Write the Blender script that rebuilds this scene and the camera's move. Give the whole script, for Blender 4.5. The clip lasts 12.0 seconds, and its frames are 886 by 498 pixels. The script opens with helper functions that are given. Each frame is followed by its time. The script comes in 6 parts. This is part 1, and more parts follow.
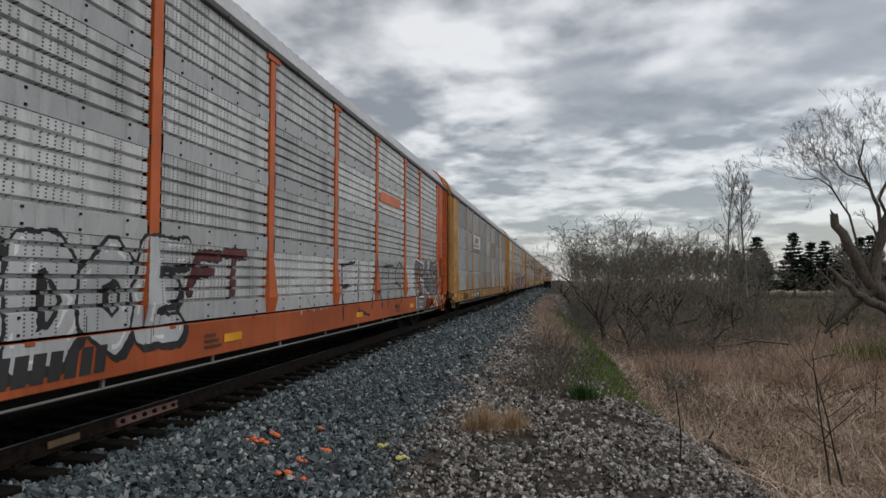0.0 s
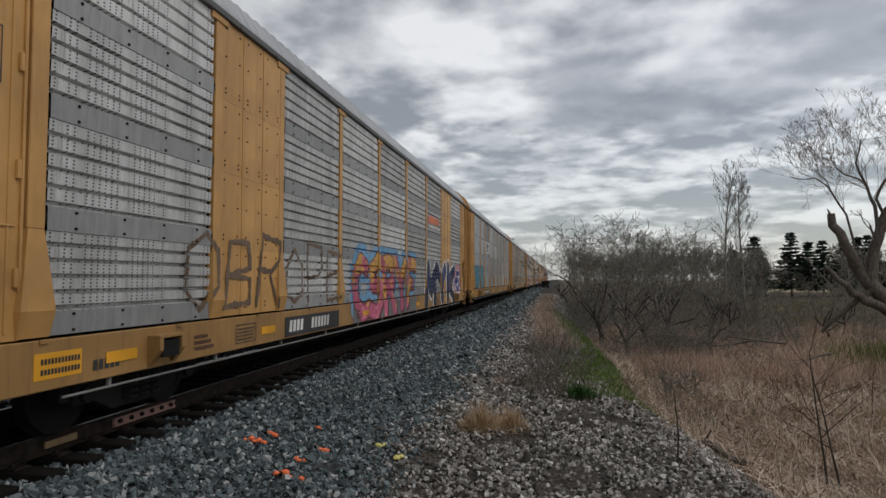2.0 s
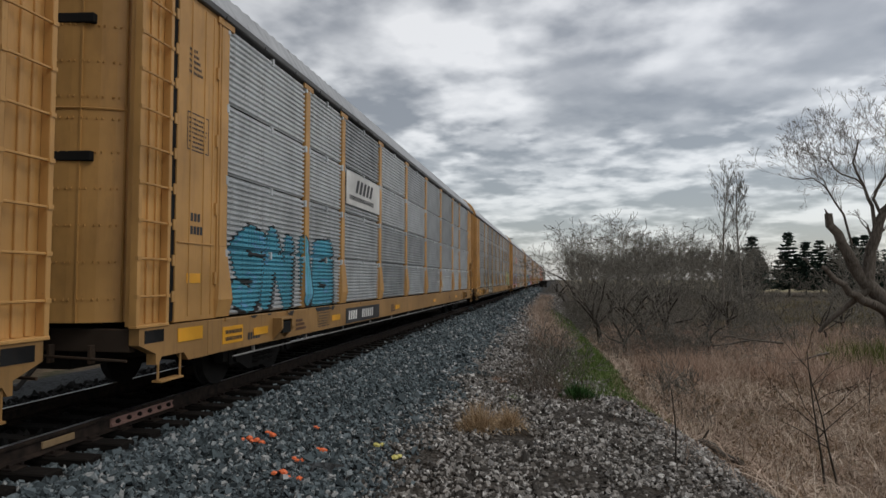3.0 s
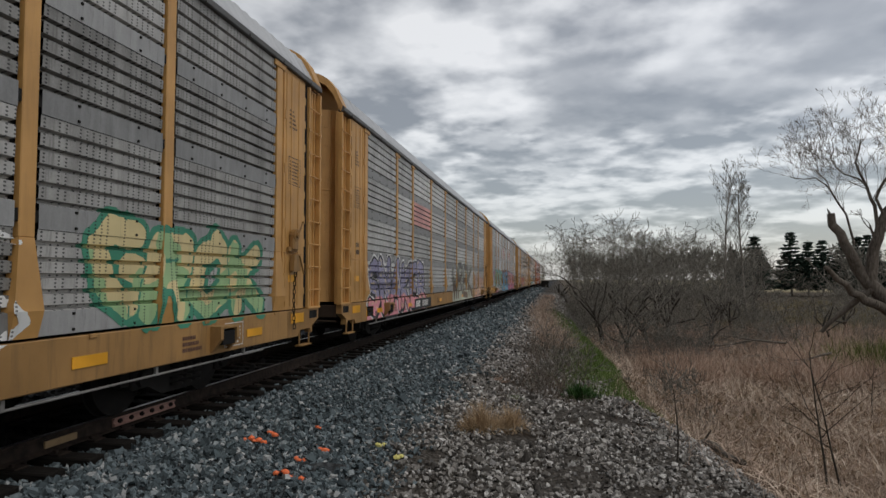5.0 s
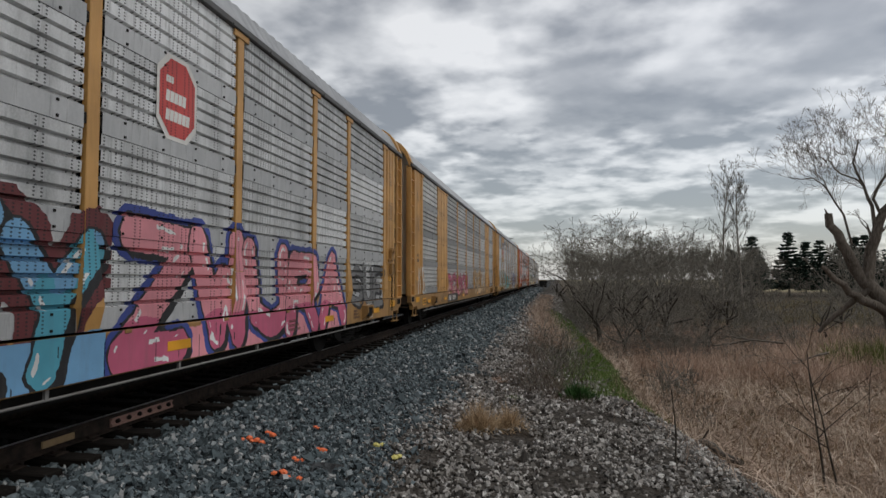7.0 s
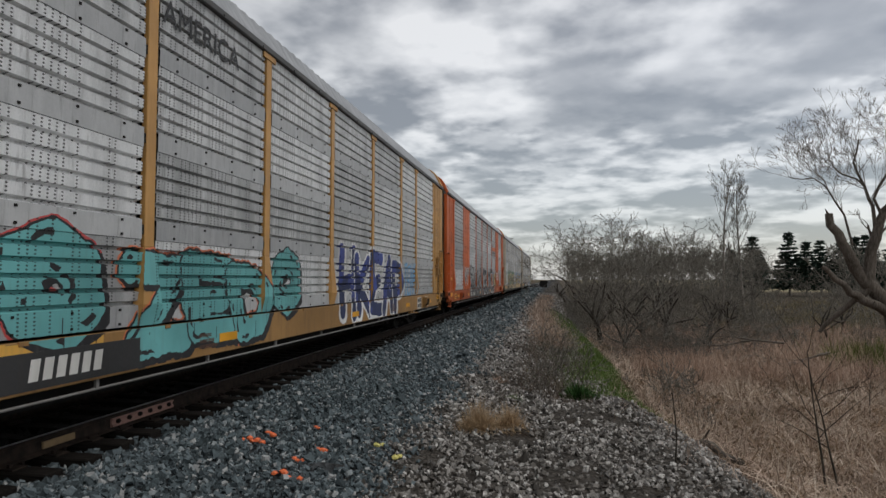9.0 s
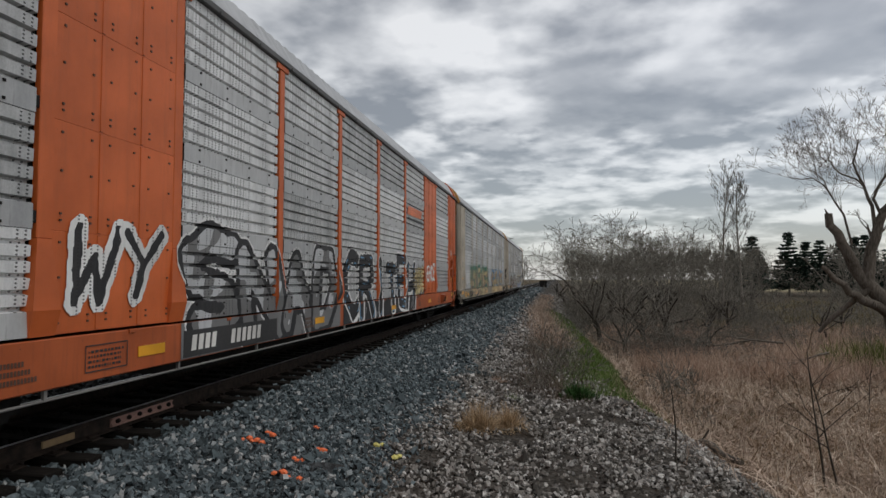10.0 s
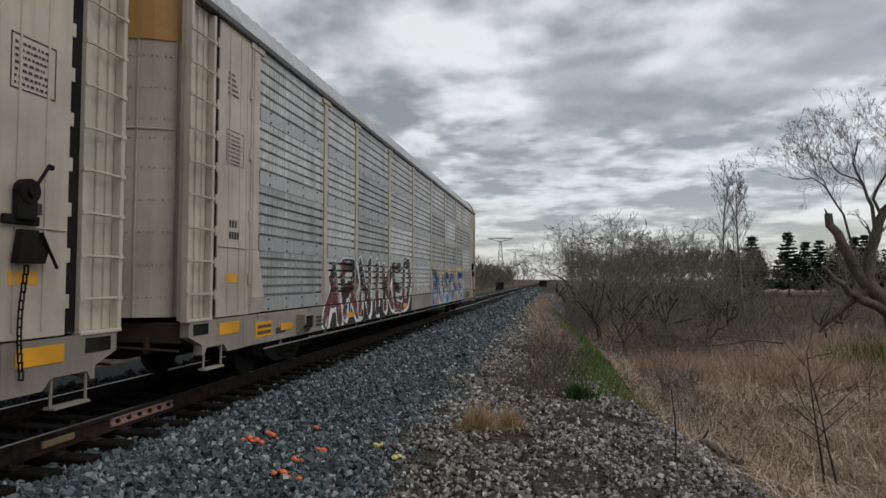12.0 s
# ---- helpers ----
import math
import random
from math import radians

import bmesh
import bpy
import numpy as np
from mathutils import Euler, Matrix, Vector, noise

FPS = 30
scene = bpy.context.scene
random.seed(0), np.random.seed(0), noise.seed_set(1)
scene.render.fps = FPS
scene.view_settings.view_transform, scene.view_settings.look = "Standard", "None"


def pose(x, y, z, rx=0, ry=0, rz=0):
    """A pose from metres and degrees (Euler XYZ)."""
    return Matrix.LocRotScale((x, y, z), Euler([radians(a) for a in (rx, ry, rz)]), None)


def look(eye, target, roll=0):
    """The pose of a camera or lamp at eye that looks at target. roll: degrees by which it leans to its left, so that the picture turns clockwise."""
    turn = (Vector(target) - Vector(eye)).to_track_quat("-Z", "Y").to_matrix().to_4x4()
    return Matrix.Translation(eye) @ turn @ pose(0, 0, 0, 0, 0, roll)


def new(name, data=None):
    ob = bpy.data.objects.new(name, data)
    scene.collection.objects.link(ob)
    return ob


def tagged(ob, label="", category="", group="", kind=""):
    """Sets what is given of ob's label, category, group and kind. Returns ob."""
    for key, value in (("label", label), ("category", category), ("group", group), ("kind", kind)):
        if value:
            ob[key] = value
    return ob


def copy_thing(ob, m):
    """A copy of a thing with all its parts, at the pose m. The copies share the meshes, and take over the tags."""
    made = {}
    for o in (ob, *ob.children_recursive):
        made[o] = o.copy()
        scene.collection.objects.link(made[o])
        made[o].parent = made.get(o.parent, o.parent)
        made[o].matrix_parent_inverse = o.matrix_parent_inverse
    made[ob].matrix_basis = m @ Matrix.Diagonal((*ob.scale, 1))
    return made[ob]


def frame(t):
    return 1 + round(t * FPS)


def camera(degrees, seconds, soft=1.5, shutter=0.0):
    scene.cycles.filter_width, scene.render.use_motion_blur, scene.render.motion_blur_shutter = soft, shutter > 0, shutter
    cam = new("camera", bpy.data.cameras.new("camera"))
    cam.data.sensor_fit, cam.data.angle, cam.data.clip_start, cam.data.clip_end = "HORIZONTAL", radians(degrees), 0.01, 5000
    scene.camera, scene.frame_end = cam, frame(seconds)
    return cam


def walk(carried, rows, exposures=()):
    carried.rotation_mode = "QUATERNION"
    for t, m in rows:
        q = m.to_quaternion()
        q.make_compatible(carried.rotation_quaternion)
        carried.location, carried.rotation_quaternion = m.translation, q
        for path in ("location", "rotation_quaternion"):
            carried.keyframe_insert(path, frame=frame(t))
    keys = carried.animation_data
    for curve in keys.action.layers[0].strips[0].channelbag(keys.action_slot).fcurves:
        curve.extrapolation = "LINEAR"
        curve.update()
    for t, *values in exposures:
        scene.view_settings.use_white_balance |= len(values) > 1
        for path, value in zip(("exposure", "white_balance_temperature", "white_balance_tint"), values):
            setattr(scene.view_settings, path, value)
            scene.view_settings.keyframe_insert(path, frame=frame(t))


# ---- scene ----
# World: the track runs along +Y with its centre at x = -5.87; z = 0 is the top of the rails.
TRACK = -5.87
CAR = 28.7          # coupled length of one rail car
SPEED = 25.45       # metres a second, towards the camera
FIRST = 24.6        # where the first coupling stands at the start
EYE = (0.0, 0.0, 1.57)
cam = camera(70.0, 12.0)
SWAY = [(0.0, 7.2, 1.2), (0.5, 8.5, 1.3), (1.0, 9.6, 1.4), (1.5, 5.9, 1.1), (2.0, 3.5, 0.5), (2.5, 1.4, 0.3), (3.0, 0.1, 0.1),
        (4.0, 1.8, 0.0), (5.0, 3.3, 0.1), (5.5, 1.4, 0.1), (6.0, 0.1, 0.0), (7.0, 0.0, 0.0), (9.0, 0.7, 0.1), (10.0, 0.1, 0.0), (12.0, -0.1, 0.0)]
walk(cam, [(t, pose(*EYE, 90 + 2.71 + b * 0.051, 0, 10.13 + a * 0.0512)) for t, a, b in SWAY],
     exposures=[(0.0, 0.0), (12.0, 0.0)])
# ---- light: a bright overcast sky ----
def sky_world():
    w = bpy.data.worlds.new("overcast_sky")
    scene.world = w
    w.use_nodes = True
    nt = w.node_tree
    nt.nodes.clear()
    N = nt.nodes.new
    L = nt.links.new

    def math_node(op, a, b=None, c=None, clamp=False):
        n = N("ShaderNodeMath")
        n.operation, n.use_clamp = op, clamp
        for i, v in enumerate((a, b, c)):
            if v is None:
                continue
            if isinstance(v, (int, float)):
                n.inputs[i].default_value = v
            else:
                L(v, n.inputs[i])
        return n.outputs[0]

    tc = N("ShaderNodeTexCoord")
    sep = N("ShaderNodeSeparateXYZ")
    L(tc.outputs["Generated"], sep.inputs[0])
    up = math_node("MAXIMUM", sep.outputs[2], 0.0)

    flatness = math_node("SQRT", math_node("MAXIMUM", math_node("SUBTRACT", 1.0, math_node("MULTIPLY", up, up)), 0.01))
    lift = math_node("MULTIPLY", math_node("LOGARITHM", math_node("ADD", up, 0.075), 2.71828), 2.6)

    def layer(rise=0.0):
        """Cloud space: masses shrink towards the horizon; rise looks a little higher up."""
        d = math_node("MULTIPLY", math_node("ADD", up, 0.22), math_node("MULTIPLY", flatness, 0.40))
        com = N("ShaderNodeCombineXYZ")
        L(math_node("DIVIDE", sep.outputs[0], d), com.inputs[0])
        L(math_node("DIVIDE", sep.outputs[1], d), com.inputs[1])
        L(math_node("ADD", lift, rise), com.inputs[2])
        return com.outputs[0]

    def noise_tex(vec, scale, detail, rough, off, dist=0.0):
        mp = N("ShaderNodeMapping")
        mp.inputs["Location"].default_value = off
        L(vec, mp.inputs[0])
        n = N("ShaderNodeTexNoise")
        n.inputs["Scale"].default_value, n.inputs["Detail"].default_value = scale, detail
        n.inputs["Roughness"].default_value, n.inputs["Distortion"].default_value = rough, dist
        L(mp.outputs[0], n.inputs["Vector"])
        return n.outputs[0]

    def step(v, a, b):
        n = N("ShaderNodeMapRange")
        n.interpolation_type = "SMOOTHSTEP"
        L(v, n.inputs[0])
        n.inputs[1].default_value, n.inputs[2].default_value = a, b
        return n.outputs[0]

    flat = layer()
    big = noise_tex(flat, 0.45, 4, 0.45, (3.4, 1.1, 0.3))
    # heaped cloud: bright where its top stands against what lies behind, grey below
    here = step(noise_tex(flat, 1.0, 6, 0.43, (1.7, 0.6, 0.2)), 0.34, 0.66)
    above = step(noise_tex(layer(0.20), 1.0, 6, 0.43, (1.7, 0.6, 0.2)), 0.34, 0.66)
    lit = math_node("MULTIPLY", math_node("SUBTRACT", here, above), 0.34)
    v = math_node("ADD", math_node("ADD", math_node("MULTIPLY", big, 0.62), 0.10), math_node("ADD", math_node("MULTIPLY", here, 0.13), lit))
    small, higher = (step(noise_tex(layer(k), 2.1, 5, 0.46, (5.1, 2.3, 0.4)), 0.36, 0.64) for k in (0.0, 0.12))
    puffs = math_node("ADD", math_node("MULTIPLY", math_node("SUBTRACT", small, 0.5), 0.07), math_node("MULTIPLY", math_node("SUBTRACT", small, higher), 0.22))
    v = math_node("ADD", v, math_node("MULTIPLY", puffs, math_node("SUBTRACT", 1.0, step(up, 0.16, 0.40))))
    # one long heavy bank with a soft crown and a clean dark underside
    ragged = math_node("MULTIPLY", math_node("SUBTRACT", here, 0.5), 0.045)
    side = math_node("DIVIDE", sep.outputs[0], math_node("MAXIMUM", sep.outputs[1], 0.05))
    rise = math_node("ADD", math_node("SUBTRACT", up, math_node("MULTIPLY", math_node("MAXIMUM", math_node("SUBTRACT", side, 0.12), 0.0), 0.16)), ragged)
    under = step(rise, 0.192, 0.232)
    crown = math_node("SUBTRACT", 1.0, step(rise, 0.235, 0.40))
    reach = math_node("MULTIPLY", step(math_node("ADD", side, math_node("MULTIPLY", ragged, 1.5)), -0.12, 0.02), math_node("SUBTRACT", 1.0, step(side, 0.75, 1.1)))
    bank = math_node("MULTIPLY", math_node("MULTIPLY", under, crown), reach)
    heavy = math_node("ADD", math_node("MULTIPLY", math_node("SUBTRACT", v, 0.45), 0.35), 0.355)
    v = math_node("ADD", v, math_node("MULTIPLY", math_node("SUBTRACT", heavy, v), math_node("MULTIPLY", bank, 0.92)))
    ramp = N("ShaderNodeValToRGB")
    e = ramp.color_ramp.elements
    e[0].position, e[0].color = 0.30, (0.250, 0.248, 0.242, 1)
    e[1].position, e[1].color = 0.68, (0.90, 0.885, 0.86, 1)
    for p, c in ((0.38, (0.345, 0.342, 0.334, 1)), (0.45, (0.475, 0.470, 0.460, 1)), (0.51, (0.60, 0.594, 0.580, 1)), (0.58, (0.74, 0.732, 0.715, 1))):
        x = e.new(p)
        x.color = c
    L(v, ramp.inputs[0])
    # a cooler, greyer veil low over the land
    low = math_node("SUBTRACT", 1.0, math_node("MULTIPLY", up, 4.2, clamp=True), clamp=True)
    mix = N("ShaderNodeMix")
    mix.data_type = "RGBA"
    L(math_node("MULTIPLY", low, 0.50), mix.inputs[0])
    L(ramp.outputs[0], mix.inputs[6])
    mix.inputs[7].default_value = (0.375, 0.400, 0.435, 1)
    sky = N("ShaderNodeTexSky")
    sky.sky_type, sky.sun_disc = "NISHITA", False
    sky.sun_elevation, sky.sun_rotation = radians(48), radians(60)
    bs = N("ShaderNodeBackground")
    bs.inputs[1].default_value = 0.03
    L(sky.outputs[0], bs.inputs[0])
    bc = N("ShaderNodeBackground")
    bc.inputs[1].default_value = 0.815
    L(mix.outputs[2], bc.inputs[0])
    add = N("ShaderNodeAddShader")
    L(bs.outputs[0], add.inputs[0])
    L(bc.outputs[0], add.inputs[1])
    out = N("ShaderNodeOutputWorld")
    L(add.outputs[0], out.inputs[0])


sky_world()
sun_data = bpy.data.lights.new("sun", "SUN")
sun_data.energy, sun_data.angle, sun_data.color = 0.8, radians(25), (1.0, 0.97, 0.92)
sun = new("sun", sun_data)
sun.matrix_world = look((30, -15, 40), (0, 0, 0))


# ---- materials ----
def srgb(r, g, b):
    return tuple((c / 255 / 12.92 if c / 255 < 0.04045 else ((c / 255 + 0.055) / 1.055) ** 2.4) for c in (r, g, b))


class Nodes:
    """A short way to wire a node material."""

    def __init__(self, name):
        self.mat = bpy.data.materials.new(name)
        self.mat.use_nodes = True
        self.nt = self.mat.node_tree
        self.bsdf = self.nt.nodes["Principled BSDF"]

    def node(self, kind, **inputs):
        n = self.nt.nodes.new(kind)
        for key, value in inputs.items():
            self.put(n.inputs[key.replace("_", " ")], value)
        return n

    def put(self, socket, value):
        if isinstance(value, bpy.types.NodeSocket):
            self.nt.links.new(value, socket)
        elif isinstance(value, tuple) and len(value) == 3 and socket.type == "RGBA":
            socket.default_value = (*value, 1)
        else:
            socket.default_value = value

    def m(self, op, a, b=0.0, clamp=False):
        n = self.nt.nodes.new("ShaderNodeMath")
        n.operation, n.use_clamp = op, clamp
        self.put(n.inputs[0], a)
        self.put(n.inputs[1], b)
        return n.outputs[0]

    def mix(self, f, a, b):
        n = self.nt.nodes.new("ShaderNodeMix")
        n.data_type = "RGBA"
        self.put(n.inputs[0], f)
        self.put(n.inputs[6], a)
        self.put(n.inputs[7], b)
        return n.outputs[2]

    def coords(self, scale=(1, 1, 1)):
        tc = self.nt.nodes.new("ShaderNodeTexCoord")
        mp = self.nt.nodes.new("ShaderNodeMapping")
        mp.inputs["Scale"].default_value = scale
        self.nt.links.new(tc.outputs["Object"], mp.inputs[0])
        return mp.outputs[0]

    def noise(self, vec, scale, detail=4.0, rough=0.55):
        return self.node("ShaderNodeTexNoise", Vector=vec, Scale=scale, Detail=detail, Roughness=rough).outputs[0]

    def span(self, v, lo, hi):
        n = self.nt.nodes.new("ShaderNodeMapRange")
        n.clamp = True
        self.put(n.inputs[0], v)
        n.inputs[1].default_value, n.inputs[2].default_value = lo, hi
        return n.outputs[0]

    def done(self, color, rough=0.6, metal=0.0, bump=None, strength=0.3, dist=0.01, gloss=0.5):
        self.put(self.bsdf.inputs["Base Color"], color)
        self.put(self.bsdf.inputs["Roughness"], rough)
        self.put(self.bsdf.inputs["Metallic"], metal)
        self.bsdf.inputs["Specular IOR Level"].default_value = gloss
        if bump is not None:
            b = self.node("ShaderNodeBump", Strength=strength, Distance=dist, Height=bump)
            self.nt.links.new(b.outputs[0], self.bsdf.inputs["Normal"])
        return self.mat


def object_random(n):
    return n.nt.nodes.new("ShaderNodeObjectInfo").outputs["Random"]


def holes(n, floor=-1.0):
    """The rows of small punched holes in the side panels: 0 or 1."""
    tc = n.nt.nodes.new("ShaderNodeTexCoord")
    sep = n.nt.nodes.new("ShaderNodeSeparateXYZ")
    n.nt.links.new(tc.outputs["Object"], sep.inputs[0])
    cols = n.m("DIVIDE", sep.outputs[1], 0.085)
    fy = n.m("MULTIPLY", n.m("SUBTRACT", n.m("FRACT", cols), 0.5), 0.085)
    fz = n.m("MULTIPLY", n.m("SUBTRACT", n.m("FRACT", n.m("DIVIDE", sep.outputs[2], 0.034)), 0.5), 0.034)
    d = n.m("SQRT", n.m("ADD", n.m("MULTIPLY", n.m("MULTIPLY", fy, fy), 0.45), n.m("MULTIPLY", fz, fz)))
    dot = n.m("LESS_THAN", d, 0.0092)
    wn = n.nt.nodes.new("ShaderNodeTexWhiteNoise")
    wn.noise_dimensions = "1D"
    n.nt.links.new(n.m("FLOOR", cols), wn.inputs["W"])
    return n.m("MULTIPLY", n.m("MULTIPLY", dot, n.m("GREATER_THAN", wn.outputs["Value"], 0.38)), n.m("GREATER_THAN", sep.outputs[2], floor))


def galvanised(name, light, dark, punched=True):
    n = Nodes(name)
    v = n.coords()
    streak = n.noise(n.coords((1, 2.2, 0.35)), 3.0, 6.0, 0.62)
    patch = n.noise(v, 1.3, 3.0)
    fine = n.noise(v, 42.0, 3.0)
    f = n.m("ADD", n.m("MULTIPLY", streak, 0.5), n.m("ADD", n.m("MULTIPLY", patch, 0.4), n.m("MULTIPLY", fine, 0.2)))
    f = n.m("ADD", n.span(f, 0.36, 0.74), n.m("MULTIPLY", n.m("SUBTRACT", object_random(n), 0.5), 0.75), clamp=True)
    c = n.mix(f, dark, light)
    grime = n.span(n.noise(n.coords((1, 5.0, 0.5)), 2.2, 5.0, 0.7), 0.56, 0.75)
    c = n.mix(n.m("MULTIPLY", grime, 0.65), c, (0.085, 0.078, 0.068))
    if punched:
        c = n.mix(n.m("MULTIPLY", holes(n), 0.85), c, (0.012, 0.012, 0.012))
    return n.done(c, n.m("ADD", n.m("MULTIPLY", fine, 0.25), 0.42), 0.25, fine, 0.12, 0.004)


def painted(name, color, rough=0.5, worn=0.3, rust=(0.11, 0.05, 0.025), punched=False, scale=1.0, gloss=0.5):
    n = Nodes(name)
    v = n.coords()
    fade = n.noise(v, 0.9 * scale, 4.0)
    streak = n.noise(n.coords((1, 4.0, 0.45)), 2.4 * scale, 6.0, 0.65)
    fine = n.noise(v, 38.0 * scale, 4.0)
    pale = tuple(min(1, c * 1.16 + 0.012) for c in color)
    deep = tuple(c * 0.74 for c in color)
    c = n.mix(n.span(fade, 0.32, 0.68), deep, pale)
    f = n.m("MULTIPLY", n.span(streak, 0.50, 0.75), worn)
    c = n.mix(f, c, tuple(0.35 * a + 0.65 * b for a, b in zip(color, rust)))
    spots = n.m("MULTIPLY", n.span(n.noise(v, 17.0 * scale, 5.0, 0.7), 0.66, 0.72), worn)
    c = n.mix(spots, c, rust)
    if punched:
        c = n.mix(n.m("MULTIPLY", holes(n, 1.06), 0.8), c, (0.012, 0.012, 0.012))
    return n.done(c, n.m("ADD", n.m("MULTIPLY", fine, 0.25), rough - 0.1), 0.0, fine, 0.1, 0.004, gloss)


def stony(name, shades, rough=0.85):
    """Loose stones; each one has its own shade."""
    n = Nodes(name)
    geo = n.nt.nodes.new("ShaderNodeNewGeometry")
    ramp = n.nt.nodes.new("ShaderNodeValToRGB")
    ramp.color_ramp.interpolation = "CONSTANT"
    e = ramp.color_ramp.elements
    e[0].color = (*shades[0], 1)
    e[1].position, e[1].color = 1 / len(shades), (*shades[1], 1)
    for i in range(2, len(shades)):
        e.new(i / len(shades)).color = (*shades[i], 1)
    n.nt.links.new(geo.outputs["Random Per Island"], ramp.inputs[0])
    v = n.coords()
    grain = n.noise(v, 60.0, 4.0)
    c = n.mix(n.m("MULTIPLY", n.span(grain, 0.4, 0.7), 0.4), ramp.outputs[0], (0.03, 0.028, 0.026))
    return n.done(c, rough, 0.0, grain, 0.35, 0.006, 0.2)


def bark(name, light, dark):
    n = Nodes(name)
    g = n.noise(n.coords((6, 6, 1.2)), 4.0, 6.0, 0.65)
    p = n.noise(n.coords(), 0.8, 2.0)
    c = n.mix(n.span(n.m("ADD", n.m("MULTIPLY", g, 0.7), n.m("MULTIPLY", p, 0.3)), 0.35, 0.68), dark, light)
    return n.done(c, 0.9, 0.0, g, 0.5, 0.02, 0.12)


def blades(name, shades):
    n = Nodes(name)
    geo = n.nt.nodes.new("ShaderNodeNewGeometry")
    ramp = n.nt.nodes.new("ShaderNodeValToRGB")
    e = ramp.color_ramp.elements
    e[0].color, e[1].color = (*shades[0], 1), (*shades[-1], 1)
    for i in range(1, len(shades) - 1):
        e.new(i / (len(shades) - 1)).color = (*shades[i], 1)
    n.nt.links.new(geo.outputs["Random Per Island"], ramp.inputs[0])
    p = n.noise(n.coords(), 0.35, 4.0)
    c = n.mix(n.m("MULTIPLY", n.span(p, 0.42, 0.66), 0.55), ramp.outputs[0], shades[0])
    return n.done(c, 0.85, gloss=0.2)


YELLOW, ORANGE, CREAM = srgb(194, 146, 82), srgb(198, 94, 36), srgb(190, 180, 164)
MAT = {
    "yellow": painted("yellow_car_paint", YELLOW, 0.5, 0.45),
    "orange": painted("orange_car_paint", ORANGE, 0.5, 0.3),
    "cream": painted("cream_car_paint", CREAM, 0.5, 0.42, (0.16, 0.10, 0.06)),
    "zinc": galvanised("weathered_zinc_panel", (0.82, 0.825, 0.825), (0.335, 0.34, 0.34)),
    "zinc_dull": galvanised("dull_grimy_zinc_panel", (0.74, 0.735, 0.72), (0.325, 0.32, 0.31)),
    "zinc_grimy": galvanised("dull_dark_zinc_panel", (0.50, 0.49, 0.47), (0.185, 0.18, 0.17)),
    "zinc_ribbed": galvanised("fine_ribbed_zinc_panel", (0.66, 0.68, 0.69), (0.28, 0.295, 0.305), False),
    "roof": galvanised("zinc_roof", (0.50, 0.51, 0.52), (0.30, 0.31, 0.32), False),
    "yellow_sill": painted("grimy_yellow_sill_paint", tuple(c * 0.60 for c in YELLOW), 0.55, 0.7, (0.06, 0.04, 0.025)),
    "orange_sill": painted("grimy_orange_sill_paint", tuple(c * 0.70 for c in ORANGE), 0.55, 0.6, (0.06, 0.03, 0.02)),
    "cream_sill": painted("grimy_cream_sill_paint", tuple(c * 0.55 for c in CREAM), 0.55, 0.8, (0.10, 0.07, 0.045)),
    "band": galvanised("plain_zinc_band", (0.56, 0.565, 0.565), (0.34, 0.345, 0.35), False),
    "band_dull": galvanised("dull_zinc_band", (0.38, 0.38, 0.375), (0.20, 0.20, 0.198), False),
    "pale_door": painted("pale_end_door_paint", srgb(160, 168, 164), 0.55, 0.45),
    "gap": painted("painted_eave_shade", (0.10, 0.10, 0.10), 0.6, 0.4),
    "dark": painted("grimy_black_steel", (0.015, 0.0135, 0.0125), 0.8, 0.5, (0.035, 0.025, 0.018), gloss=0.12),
    "rusty": painted("rusty_brown_steel", (0.045, 0.030, 0.020), 0.8, 0.6, (0.10, 0.05, 0.025), gloss=0.15),
    # black of the core, slots and hollows: their shade is in the colour
    "inside": painted("painted_shade_black", (0.014, 0.014, 0.014), 0.9, 0.1, gloss=0.05),
    "steel": painted("worn_grey_steel", (0.22, 0.21, 0.20), 0.55, 0.5),
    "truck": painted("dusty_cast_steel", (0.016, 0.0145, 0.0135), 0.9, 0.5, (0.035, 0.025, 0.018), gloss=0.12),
    "reflector": painted("amber_reflective_tape", srgb(226, 160, 30), 0.35, 0.1),
    "white": painted("white_marking_paint", srgb(215, 213, 208), 0.5, 0.2),
    "black": painted("black_marking_paint", (0.022, 0.022, 0.023), 0.55, 0.1),
    "brown_mark": painted("brown_marking_paint", (0.10, 0.045, 0.025), 0.6, 0.1),
}


# ---- building tools ----
def part(name, bm, material, parent, label=""):
    """Link a bmesh as one mesh object under a thing or a part."""
    me = bpy.data.meshes.new(name)
    bm.to_mesh(me)
    bm.free()
    me.materials.append(material)
    return place(name, me, parent, label)


def place(name, me, parent, label="", loc=None):
    ob = new(name, me)
    if parent is not None:
        ob.parent = parent
    if loc is not None:
        ob.location = loc
    if label:
        ob["label"] = label
    return ob


def add_box(bm, a, b, bevel=0.0):
    """A box between two corners, with its edges broken."""
    r = bmesh.ops.create_cube(bm, size=1)
    for v in r["verts"]:
        for i in range(3):
            v.co[i] = a[i] if v.co[i] < 0 else b[i]
    if bevel:
        edges = list({e for v in r["verts"] for e in v.link_edges})
        bmesh.ops.bevel(bm, geom=edges, offset=bevel, segments=1, affect="EDGES")


